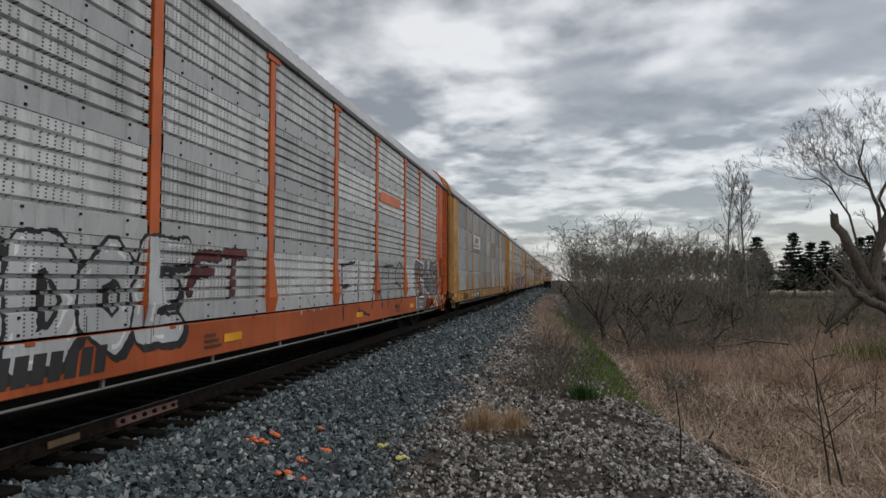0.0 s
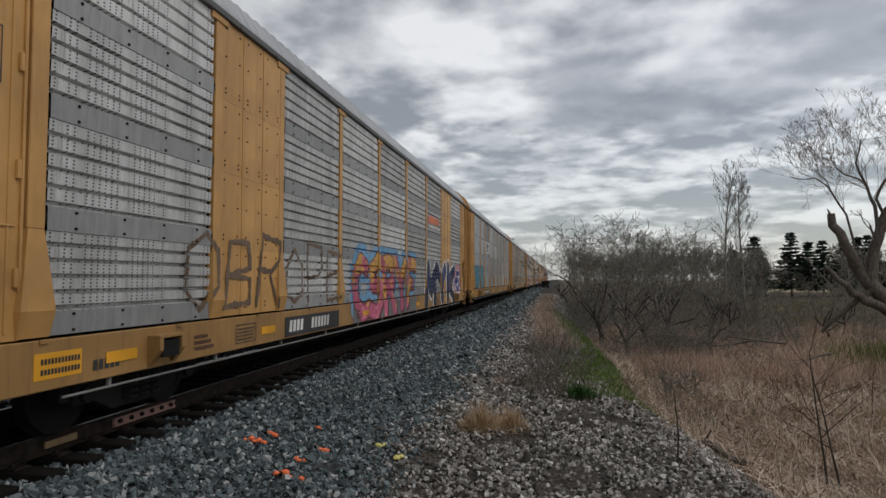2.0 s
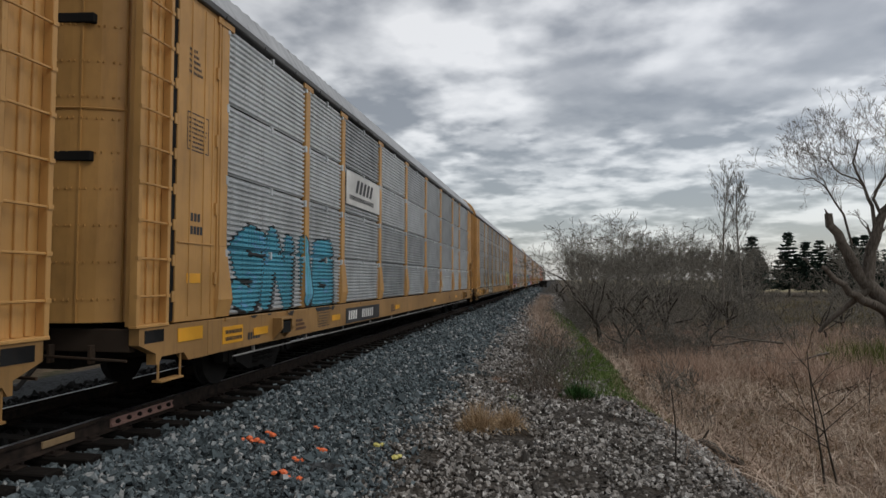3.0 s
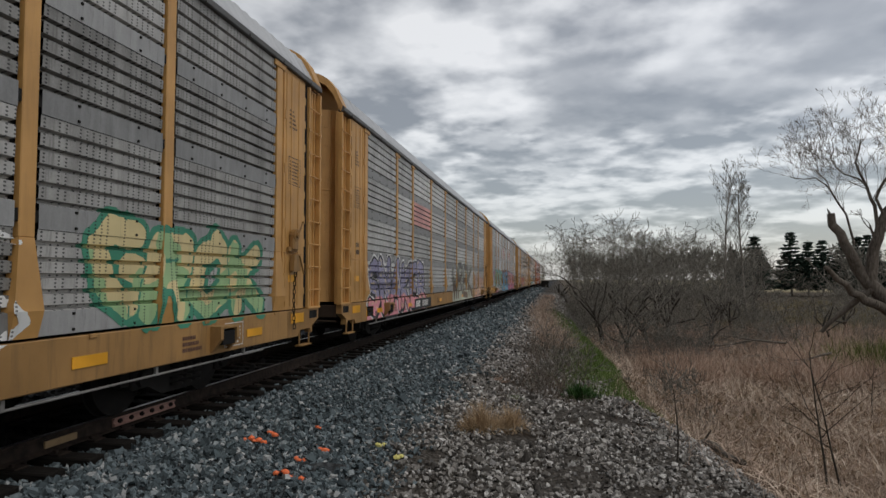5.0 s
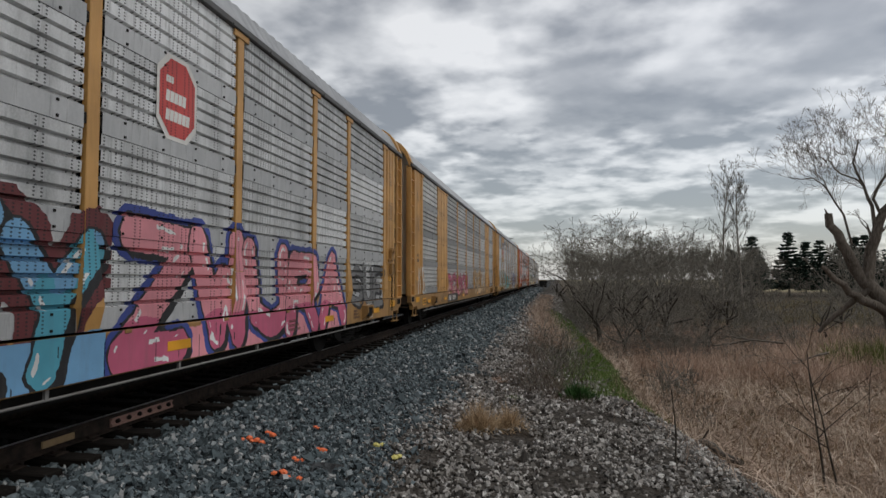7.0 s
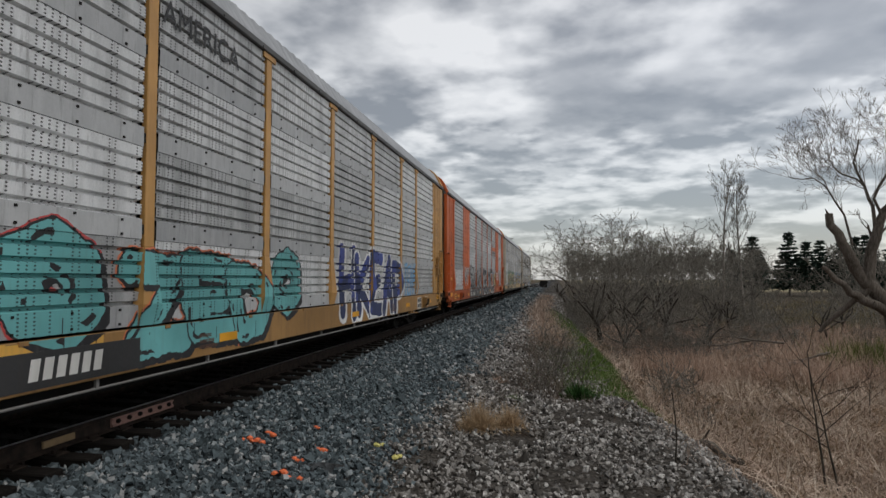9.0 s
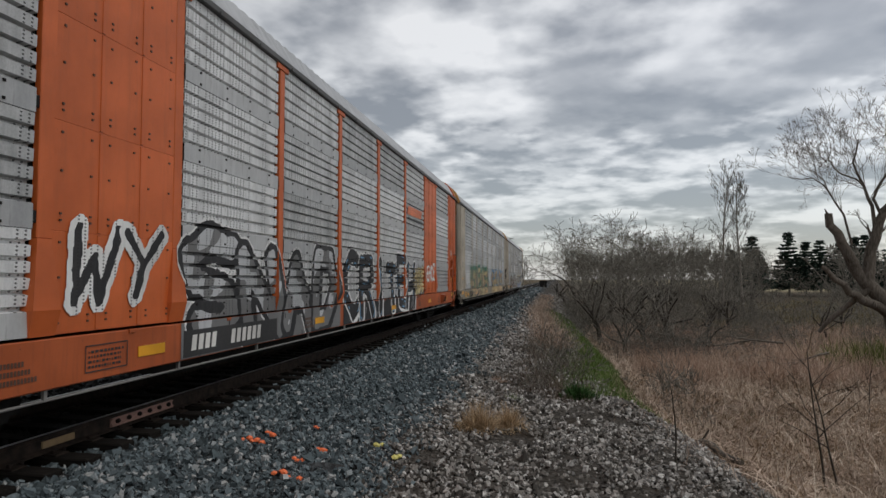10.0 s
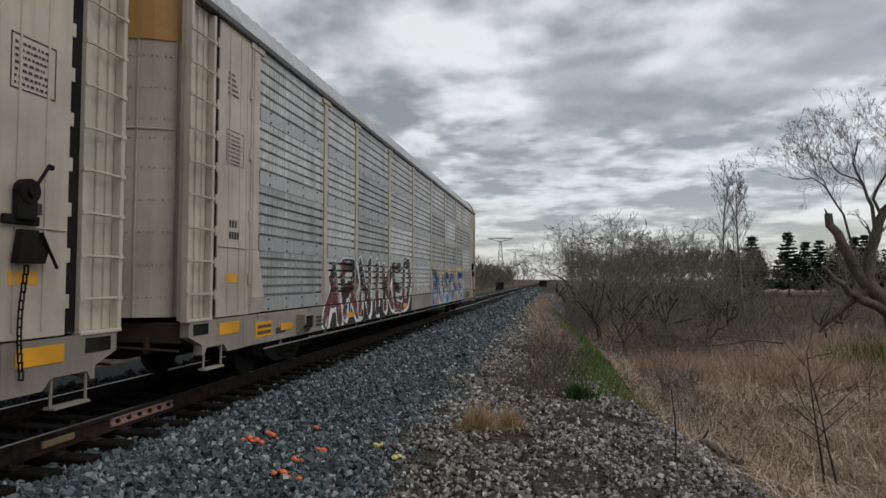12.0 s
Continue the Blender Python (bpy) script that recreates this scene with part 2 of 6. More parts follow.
def add_prism(bm, outline, axis, a, b):
    """Extrude an outline of 2D points along an axis (0, 1 or 2) from a to b. The outline takes the two other axes in order."""
    def at(p, d):
        c = list(p)
        c.insert(axis, d)
        return c
    lo = [bm.verts.new(at(p, a)) for p in outline]
    hi = [bm.verts.new(at(p, b)) for p in outline]
    n = len(outline)
    for i in range(n):
        bm.faces.new((lo[i], lo[(i + 1) % n], hi[(i + 1) % n], hi[i]))
    bm.faces.new(lo[::-1])
    bm.faces.new(hi)


def add_tube(bm, p, q, r, sides=6):
    p, q = Vector(p), Vector(q)
    m = Matrix.Translation((p + q) / 2) @ (q - p).to_track_quat("Z", "Y").to_matrix().to_4x4()
    bmesh.ops.create_cone(bm, cap_ends=True, segments=sides, radius1=r, radius2=r, depth=(q - p).length, matrix=m)


def fixed(bm):
    bmesh.ops.recalc_face_normals(bm, faces=bm.faces)
    return bm


def branch_mesh(name, segs, sides, material):
    """Tapered limbs: rows of x, y, z, x, y, z, radius, radius become one mesh."""
    s = np.array(segs, float).reshape(-1, 8)
    p, q = s[:, :3], s[:, 3:6]
    d = q - p
    d /= np.maximum(np.linalg.norm(d, axis=1, keepdims=True), 1e-6)
    q = q + d * (s[:, 7:8] * 0.35)
    ref = np.where(np.abs(d[:, 2:3]) > 0.9, [[1.0, 0, 0]], [[0, 0, 1.0]])
    u = np.cross(d, ref)
    u /= np.linalg.norm(u, axis=1, keepdims=True)
    w = np.cross(d, u)
    a = np.arange(sides) * 2 * np.pi / sides
    ring = np.cos(a)[None, :, None] * u[:, None] + np.sin(a)[None, :, None] * w[:, None]
    lo = p[:, None] + ring * s[:, 6, None, None]
    hi = q[:, None] + ring * s[:, 7, None, None]
    verts = np.concatenate([lo, hi], 1).reshape(-1, 3)
    k = np.arange(sides)
    quad = np.stack([k, (k + 1) % sides, (k + 1) % sides + sides, k + sides], 1)
    faces = (quad[None] + (np.arange(len(s)) * 2 * sides)[:, None, None]).reshape(-1, 4)
    me = bpy.data.meshes.new(name)
    me.from_pydata(verts.tolist(), [], faces.tolist())
    me.materials.append(material)
    me.shade_smooth()
    return me


def soup(name, verts, faces, materials, index=None):
    me = bpy.data.meshes.new(name)
    me.from_pydata(verts.tolist(), [], faces.tolist())
    for m in materials:
        me.materials.append(m)
    if index is not None:
        me.polygons.foreach_set("material_index", np.asarray(index, np.int32))
    me.update()
    return me


# ---- ground, track and stones ----
def smooth(a, b, v):
    u = np.clip((v - a) / (b - a), 0, 1)
    return u * u * (3 - 2 * u)


def wobble(x, y, s, seed):
    """A cheap rolling noise."""
    return (np.sin(x * s * 1.7 + seed) * np.cos(y * s * 1.3 + seed * 2.1) + 0.6 * np.sin(x * s * 3.1 + y * s * 2.3 + seed * 0.7)
            + 0.4 * np.cos(x * s * 5.3 - y * s * 4.7 + seed * 1.9)) / 2.0


def bank_edge(y):
    """Where the gravel bench breaks into the slope."""
    return 1.15 + 0.55 * smooth(11.0, 5.0, y) - 0.75 * smooth(10.5, 14.0, y) - 0.95 * smooth(17, 42, y) + 0.18 * wobble(y, y * 0.3, 0.35, 1.0)


def height(x, y):
    """The lie of the land: ballast bed, gravel bench, slope, marsh and far fields."""
    x, y = np.asarray(x, float), np.asarray(y, float)
    d = x - TRACK
    z = -0.30 + 0.06 * smooth(1.2, 1.6, np.abs(d)) - 0.21 * smooth(1.6, 4.1, np.abs(d))
    crest = bank_edge(y)
    z = z - 0.12 * smooth(0.0, 1.0, (x - crest + 1.6) / 1.6) * (x > -2)
    z = z - 1.55 * smooth(0.0, 2.9, x - crest)
    z = z + smooth(3.5, 8, x) * 0.12 * wobble(x, y, 0.3, 4.0)
    z = z + 0.03 * wobble(x, y, 1.1, 2.0) * smooth(2.2, 4.0, np.abs(d))
    z = z - 0.6 * smooth(3.8, 8.0, -d)
    return z


def grounding():
    n = Nodes("ground_cover")
    tc = n.nt.nodes.new("ShaderNodeTexCoord")
    sep = n.nt.nodes.new("ShaderNodeSeparateXYZ")
    n.nt.links.new(tc.outputs["Object"], sep.inputs[0])
    v = n.coords()
    wav = n.m("MULTIPLY", n.m("SUBTRACT", n.noise(v, 0.9, 4.0), 0.5), 1.6)
    x = n.m("ADD", sep.outputs[0], wav)
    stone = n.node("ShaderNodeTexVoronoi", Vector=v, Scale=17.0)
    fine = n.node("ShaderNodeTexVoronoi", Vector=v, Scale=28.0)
    # near-black low ends paint in the shade of gaps between loose stones
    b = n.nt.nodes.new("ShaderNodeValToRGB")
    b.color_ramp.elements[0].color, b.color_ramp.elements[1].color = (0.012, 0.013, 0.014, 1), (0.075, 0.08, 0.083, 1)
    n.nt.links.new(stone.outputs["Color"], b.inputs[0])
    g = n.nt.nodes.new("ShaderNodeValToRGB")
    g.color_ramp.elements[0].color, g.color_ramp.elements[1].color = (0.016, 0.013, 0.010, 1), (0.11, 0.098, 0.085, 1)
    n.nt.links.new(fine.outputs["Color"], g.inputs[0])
    straw = n.mix(n.span(n.noise(v, 2.1, 6.0, 0.7), 0.35, 0.7), (0.062, 0.045, 0.03), (0.21, 0.155, 0.10))
    earth = n.mix(n.span(n.noise(v, 0.7, 5.0, 0.6), 0.5, 0.62), straw, (0.05, 0.052, 0.022))
    soil = n.m("MULTIPLY", n.span(n.noise(v, 0.8, 5.0, 0.6), 0.56, 0.66), 0.8)
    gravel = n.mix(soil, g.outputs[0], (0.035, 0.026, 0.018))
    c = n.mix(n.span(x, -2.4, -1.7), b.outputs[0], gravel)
    c = n.mix(n.span(x, 2.1, 2.9), c, earth)
    c = n.mix(n.span(sep.outputs[0], -12.0, -14.0), c, earth)
    # track bed near black: the shade under the train painted into the ground
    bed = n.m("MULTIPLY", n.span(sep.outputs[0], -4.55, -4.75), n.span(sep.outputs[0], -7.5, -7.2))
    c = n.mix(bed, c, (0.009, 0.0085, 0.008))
    # ground under the thicket browned darker, painting in the shade beneath it
    thicket_shade = n.m("MULTIPLY", n.span(sep.outputs[1], 20.0, 27.0), n.span(sep.outputs[0], 2.0, 4.0))
    c = n.mix(n.m("MULTIPLY", thicket_shade, 0.75), c, (0.085, 0.068, 0.050))
    soilgreen = n.m("MULTIPLY", n.m("MULTIPLY", n.span(sep.outputs[1], 13.0, 16.0), n.span(sep.outputs[1], 50.0, 40.0)), n.m("MULTIPLY", n.span(x, -0.5, 0.2), n.span(x, 2.6, 1.8)))
    c = n.mix(n.m("MULTIPLY", soilgreen, n.span(n.noise(v, 1.6, 5.0, 0.6), 0.40, 0.60)), c, (0.055, 0.075, 0.022))
    far = n.mix(n.span(n.noise(v, 0.03, 3.0), 0.4, 0.6), (0.24, 0.205, 0.12), (0.34, 0.295, 0.185))
    c = n.mix(n.m("MULTIPLY", n.span(sep.outputs[1], 185.0, 215.0), n.span(sep.outputs[0], 18.0, 40.0)), c, far)
    return n.done(c, 0.9, 0.0, n.m("ADD", stone.outputs["Distance"], n.noise(v, 9.0)), 0.8, 0.05, 0.1)


def build_ground():
    xs = np.concatenate([-np.geomspace(1500, 16, 14), np.arange(-14, -2.2, 0.4), np.arange(-2.2, 7, 0.16), np.arange(7, 20, 0.8), np.geomspace(20, 1500, 16)])
    ys = np.concatenate([-np.geomspace(600, 12, 8), np.arange(-10, 4, 1.0), np.arange(4, 24, 0.2), np.arange(24, 60, 1.0), np.geomspace(60, 2600, 24)])
    X, Y = np.meshgrid(xs, ys)
    Z = height(X, Y)
    near = (X > -2.5) & (X < 6) & (Y > 4) & (Y < 24)
    Z = Z + near * 0.02 * np.random.default_rng(3).normal(size=Z.shape)
    nx = len(xs)
    i = (np.arange(len(ys) - 1)[:, None] * nx + np.arange(nx - 1)[None]).ravel()
    faces = np.stack([i, i + 1, i + 1 + nx, i + nx], 1)
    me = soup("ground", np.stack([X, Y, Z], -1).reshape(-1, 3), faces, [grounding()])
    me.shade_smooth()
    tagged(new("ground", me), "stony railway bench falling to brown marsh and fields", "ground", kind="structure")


build_ground()


def stones(name, label, shades, x0, x1, y0, y1, count, size, seed, keep=None, sink=0.30, power=1.35):
    """Loose broken stones, each a chipped block, strewn over the ground."""
    rng = np.random.default_rng(seed)
    base = np.array([(i, j, k) for i in (-1, 1) for j in (-1, 1) for k in (-1, 1)]) * 0.62
    quad = ((0, 1, 3, 2), (4, 6, 7, 5), (0, 4, 5, 1), (2, 3, 7, 6), (0, 2, 6, 4), (1, 5, 7, 3))
    tri = np.array([t for q in quad for t in ((q[0], q[1], q[2]), (q[0], q[2], q[3]))])
    u = rng.random(count)
    y = y0 + (y1 - y0) * u ** power
    x = x0 + (x1 - x0) * rng.random(count)
    if keep is not None:
        ok = keep(x, y, rng)
        x, y = x[ok], y[ok]
    n = len(x)
    s = size * rng.lognormal(0.0, 0.30, n) * (1 + 0.03 * np.maximum(0, y - 8))
    shape = base[None] * rng.uniform(0.45, 1.35, (n, 8, 1)) * rng.uniform(0.5, 1.25, (n, 1, 3)) + rng.normal(0, 0.12, (n, 8, 3))
    q = rng.normal(size=(n, 4))
    q /= np.linalg.norm(q, axis=1, keepdims=True)
    a, b, c, d = q.T
    R = np.stack([1 - 2 * (c * c + d * d), 2 * (b * c - a * d), 2 * (b * d + a * c), 2 * (b * c + a * d), 1 - 2 * (b * b + d * d), 2 * (c * d - a * b),
                  2 * (b * d - a * c), 2 * (c * d + a * b), 1 - 2 * (b * b + c * c)], 1).reshape(n, 3, 3)
    v = np.einsum("nij,nkj->nki", R, shape) * (s / 2)[:, None, None]
    v += np.stack([x, y, height(x, y) + s * (sink + rng.uniform(-0.15, 0.25, n))], 1)[:, None]
    f = tri[None] + (np.arange(n) * 8)[:, None, None]
    ob = new(name, soup(name, v.reshape(-1, 3), f.reshape(-1, 3), [stony(name + "_stone", shades)]))
    tagged(ob, label, "gravel", kind="stuff")


SLATE = ((0.046, 0.059, 0.065), (0.078, 0.099, 0.108), (0.114, 0.141, 0.152), (0.163, 0.198, 0.211), (0.061, 0.078, 0.084), (0.204, 0.241, 0.252),
         (0.095, 0.119, 0.128), (0.284, 0.312, 0.317), (0.054, 0.068, 0.074), (0.133, 0.164, 0.175), (0.084, 0.108, 0.115), (0.399, 0.406, 0.399), (0.122, 0.150, 0.161),
         (0.072, 0.090, 0.097), (0.146, 0.179, 0.191), (0.104, 0.131, 0.141))
DUSTY = ((0.10, 0.090, 0.080), (0.23, 0.212, 0.190), (0.33, 0.308, 0.282), (0.16, 0.146, 0.130), (0.46, 0.435, 0.405), (0.28, 0.258, 0.233),
         (0.05, 0.044, 0.038), (0.39, 0.366, 0.338), (0.20, 0.190, 0.180), (0.60, 0.575, 0.54))


def bed_only(x, y, rng):
    edge = -1.75 + 0.35 * wobble(y, x, 0.8, 3.0) + rng.normal(0, 0.22, len(x)) - 0.012 * y
    return (x < edge) & ~((x < -4.45) & (np.abs((y / 0.52 + 0.5) % 1 - 0.5) < 0.27))


def bench_only(x, y, rng):
    edge = -1.75 + 0.35 * wobble(y, x, 0.8, 3.0) + rng.normal(0, 0.25, len(x)) - 0.012 * y
    bare = wobble(x, y, 0.9, 6.0) + 0.5 * wobble(x, y, 2.3, 8.0)
    soil = np.hypot((x - 0.15) / 0.5, (y - 6.6) / 0.45) < 1 + rng.normal(0, 0.25, len(x))
    brow = np.hypot((x - 0.25) / 0.45, (y - 9.6) / 0.7) < 1 + rng.normal(0, 0.25, len(x))
    verge = 2.75 - 2.4 * smooth(12.0, 15.5, y) - 0.8 * smooth(17, 42, y)
    return (x > edge) & (x < verge + rng.normal(0, 0.22, len(x))) & (bare < 0.55 + rng.normal(0, 0.12, len(x))) & ~((soil | brow) & (rng.random(len(x)) < 0.85))


stones("ballast", "loose dark slate-grey crushed stone ballast beside the rails", SLATE, -5.0, -1.0, 4.2, 30.0, 52000, 0.052, 11, bed_only)
stones("bench_gravel", "dusty brown-grey gravel on the bench beside the ballast", DUSTY, -2.6, 3.2, 4.2, 26.0, 62000, 0.045, 12, bench_only)
stones("near_ballast", "loose slate-grey ballast where the viewer stands", SLATE, -5.0, -1.0, -5.0, 4.3, 11000, 0.055, 16, bed_only, power=1.0)
stones("near_gravel", "dusty gravel underfoot on the bench", DUSTY, -2.6, 3.2, -5.0, 4.3, 14000, 0.048, 17, bench_only, power=1.0)
stones("far_ballast", "dark slate-grey ballast further along the line", SLATE, -5.0, -1.3, 28.0, 120.0, 14000, 0.055, 14, bed_only, 0.2, 1.8)
stones("far_gravel", "dusty gravel further along the bench", DUSTY, -2.6, 0.8, 25.0, 90.0, 7000, 0.05, 15, lambda x, y, rng: x > -2.2 + rng.normal(0, 0.2, len(x)), 0.2, 1.8)
# near-black stones: the shade beneath the train is put into their colour
stones("track_ballast", "dark ballast between the ties, shade under the train painted in", ((0.008, 0.008, 0.008), (0.013, 0.0125, 0.012), (0.018, 0.017, 0.016), (0.010, 0.010, 0.0095)), TRACK - 2.2, -5.2, 3.0, 26.0, 6000, 0.08, 13)


def rust_rail():
    n = Nodes("rusty_rail")
    v = n.coords()
    g = n.noise(v, 9.0, 5.0)
    c = n.mix(n.span(g, 0.35, 0.7), (0.014, 0.0105, 0.009), (0.042, 0.029, 0.022))
    return n.done(c, 0.8, 0.0, g, 0.2, 0.004, 0.15)


def worn_steel():
    n = Nodes("polished_rail_head")
    g = n.noise(n.coords((1, 0.2, 1)), 30.0)
    return n.done(n.mix(g, (0.30, 0.30, 0.30), (0.5, 0.5, 0.5)), 0.28, 1.0)


RUST, SHINE = rust_rail(), worn_steel()


def build_rail(x):
    out = [(-0.070, -0.180), (0.070, -0.180), (0.070, -0.170), (0.012, -0.150), (0.009, -0.050), (0.036, -0.040), (0.037, -0.012), (0.028, -0.003),
           (-0.028, -0.003), (-0.037, -0.012), (-0.036, -0.040), (-0.009, -0.050), (-0.012, -0.150), (-0.070, -0.170)]
    rail = new("rail")
    rail.location = (x, 0, 0)
    bm = bmesh.new()
    add_prism(bm, out, 1, -60, 900)
    part("rail_body", fixed(bm), RUST, rail, "rust-brown rolled steel")
    bm = bmesh.new()
    add_prism(bm, [(-0.026, -0.004), (0.026, -0.004), (0.020, 0.0), (-0.020, 0.0)], 1, -60, 900)
    part("running_surface", fixed(bm), SHINE, rail, "polished running surface")
    tagged(rail, "rust-brown steel rail with polished top on ties", "rail", "rails of the track")
    return rail


near_rail = build_rail(TRACK + 0.755)
far_rail = build_rail(TRACK - 0.755)


def joint_bar(y0, y1, paint, label):
    """A bar bolted to the web of the near rail."""
    bm = bmesh.new()
    add_prism(bm, [(0.012, -0.150), (0.045, -0.145), (0.050, -0.120), (0.030, -0.105), (0.030, -0.075), (0.046, -0.060), (0.044, -0.046), (0.010, -0.050)], 1, y0, y1)
    part("joint_bar", fixed(bm), paint, near_rail, label)
    for k in range(6):
        bm = bmesh.new()
        y = y0 + (y1 - y0) * (k + 0.5) / 6
        add_tube(bm, (0.03, y, -0.09), (0.066, y, -0.09), 0.019, 6)
        add_tube(bm, (0.03, y, -0.09), (0.052, y, -0.09), 0.03, 8)
        part("bolt", bm, RUST, near_rail)


joint_bar(6.62, 7.80, painted("dull_red_joint_paint", (0.33, 0.185, 0.15), 0.7, 0.6), "dull red painted joint bar")
bm = bmesh.new()
add_box(bm, (0.012, 5.62, -0.135), (0.040, 6.05, -0.065), 0.006)
part("web_patch", bm, painted("bare_wood_brown_patch", (0.30, 0.20, 0.10), 0.75, 0.6), near_rail, "tan rust patch on the web")


def tie_material():
    n = Nodes("creosoted_wood")
    g = n.noise(n.coords((1.0, 14, 14)), 3.0, 6.0, 0.6)
    c = n.mix(n.span(g, 0.35, 0.7), (0.007, 0.006, 0.0055), (0.022, 0.0185, 0.0155))
    return n.done(c, 0.9, 0.0, g, 0.4, 0.01, 0.1)


def build_ties():
    wood = tie_material()
    bm = bmesh.new()
    add_box(bm, (-1.30, -0.115, -0.36), (1.30, 0.115, -0.195), 0.012)
    tie = new("railway_tie")
    part("beam", bm, wood, tie)
    for s in (-1, 1):
        bm = bmesh.new()
        add_box(bm, (s * 0.755 - 0.18, -0.09, -0.196), (s * 0.755 + 0.18, 0.09, -0.178), 0.004)
        part("tie_plate", bm, RUST, tie)
        for k in (-1, 1):
            bm = bmesh.new()
            add_box(bm, (s * 0.755 + k * 0.095 - 0.02, -0.05, -0.18), (s * 0.755 + k * 0.095 + 0.02, -0.015, -0.145), 0.006)
            part("spike", bm, RUST, tie)
        bm = bmesh.new()
        add_box(bm, (s * 0.755 - 0.09, 0.118, -0.20), (s * 0.755 + 0.09, 0.155, -0.155), 0.01)
        part("rail_anchor", bm, RUST, tie)
    tagged(tie, "dark creosoted wooden tie under the rails", "railway tie", "ties of the track")
    rng = random.Random(5)
    tie.matrix_basis = pose(TRACK, 2.6, 0)
    for i in range(1, 84):
        copy_thing(tie, pose(TRACK + rng.uniform(-0.05, 0.05), 2.6 + 0.52 * i, rng.uniform(-0.012, 0.0), 0, 0, rng.uniform(-0.8, 0.8)))
    v, f = [], []
    for i in range(84, 700):
        y = 2.6 + 0.52 * i
        k = len(v)
        v += [(TRACK + a, y + b, c) for c in (-0.33, -0.195) for a, b in ((-1.3, -0.115), (1.3, -0.115), (1.3, 0.115), (-1.3, 0.115))]
        f += [(k + 4, k + 5, k + 6, k + 7), (k, k + 1, k + 5, k + 4), (k + 1, k + 2, k + 6, k + 5), (k + 2, k + 3, k + 7, k + 6), (k + 3, k, k + 4, k + 7)]
    tagged(new("distant_ties", soup("distant_ties", np.array(v), np.array(f), [wood])), "row of dark ties running into the distance", "railway tie", kind="stuff")


build_ties()


def spray_marks():
    """Stones daubed with marking paint."""
    glow = painted("orange_marking_spray", srgb(255, 120, 70), 0.6, 0.15, scale=3)
    lemon = painted("yellow_marking_spray", srgb(215, 205, 120), 0.6, 0.2, scale=3)
    rng = random.Random(8)
    spots = [(-3.37, 6.78, 5, glow), (-3.33, 7.12, 3, glow), (-2.62, 6.93, 4, glow), (-2.66, 6.42, 3, glow), (-2.59, 5.95, 6, glow), (-2.95, 7.75, 2, glow),
             (-2.05, 7.35, 3, lemon), (-1.72, 6.95, 2, lemon)]
    for x, y, count, paint in spots:
        for k in range(count):
            bm = bmesh.new()
            bmesh.ops.create_icosphere(bm, subdivisions=1, radius=1)
            s = rng.uniform(0.026, 0.045)
            for v in bm.verts:
                v.co = Vector((v.co.x * rng.uniform(0.8, 1.2), v.co.y * rng.uniform(0.7, 1.1), v.co.z * rng.uniform(0.5, 0.8))) * s
            px, py = x + (k - count / 2) * 0.055 + rng.uniform(-0.02, 0.02), y + rng.uniform(-0.07, 0.07)
            ob = part("painted_stone", bm, paint, None)
            ob.location = (px, py, float(height(px, py)) + 0.045)
            tagged(ob, "ballast stone daubed with bright %s marking paint" % ("orange" if paint is glow else "yellow"), "stone", "painted stones")


spray_marks()


# ---- plants ----
BARK_GREY = bark("grey_brown_bark", (0.30, 0.265, 0.23), (0.11, 0.095, 0.08))
BARK_TWIG = bark("dark_twig_bark", (0.250, 0.230, 0.196), (0.096, 0.086, 0.072))
BARK_DARK = bark("dark_wet_bark", (0.085, 0.073, 0.061), (0.026, 0.022, 0.018))
BARK_DEAD = bark("bleached_dead_wood", (0.19, 0.162, 0.135), (0.035, 0.028, 0.022))


def grow(rng, p, d, length, r, depth, out, spread=0.6, up=0.12, kids=(2, 4), shrink=0.68, steps=4, rmin=0.004, bend=0.13):
    """A limb that bends, tapers and forks: fills out with rows for branch_mesh."""
    p, d = np.array(p, float), np.array(d, float)
    d /= np.linalg.norm(d)
    r0 = r
    forks = []
    for i in range(steps):
        d = d + rng.normal(0, bend, 3) + np.array([0, 0, up * 0.5])
        d /= np.linalg.norm(d)
        q = p + d * length / steps
        r1 = max(rmin, r0 * (1 - 0.55 * (i + 1) / steps))
        out.append((*p, *q, r, r1))
        p, r = q, r1
        if depth > 0 and i >= 1:
            forks.append((p.copy(), d.copy(), r))
    if depth <= 0:
        return
    for k in range(rng.integers(kids[0], kids[1] + 1)):
        fp, fd, fr = forks[rng.integers(len(forks))] if k else forks[-1]
        side = rng.normal(0, 1, 3)
        side -= fd * side.dot(fd)
        side /= np.linalg.norm(side)
        nd = fd + side * spread * rng.uniform(0.6, 1.3) + np.array([0, 0, up])
        grow(rng, fp, nd, length * shrink * rng.uniform(0.75, 1.15), fr * 0.72, depth - 1, out, spread, up, kids, shrink, max(2, steps - 1) if depth > 1 else 2, rmin, bend)


def woody(name, segs, label, category, material, group="", split=0.03):
    """A leafless plant: its stout limbs are the trunk, the thin ones the crown."""
    s = np.array(segs)
    thick = s[:, 6] > split
    root = new(name)
    if thick.any():
        place("trunk", branch_mesh("trunk", s[thick], 7, material), root)
    if (~thick).any():
        place("crown", branch_mesh("crown", s[~thick], 3, BARK_TWIG if material is BARK_DARK and split > 0.03 else BARK_DARK if material is BARK_DARK else BARK_TWIG if material is not BARK_DEAD else BARK_GREY), root)
    tagged(root, label, category, group)
    return root


def land(x, y):
    return float(height(x, y))


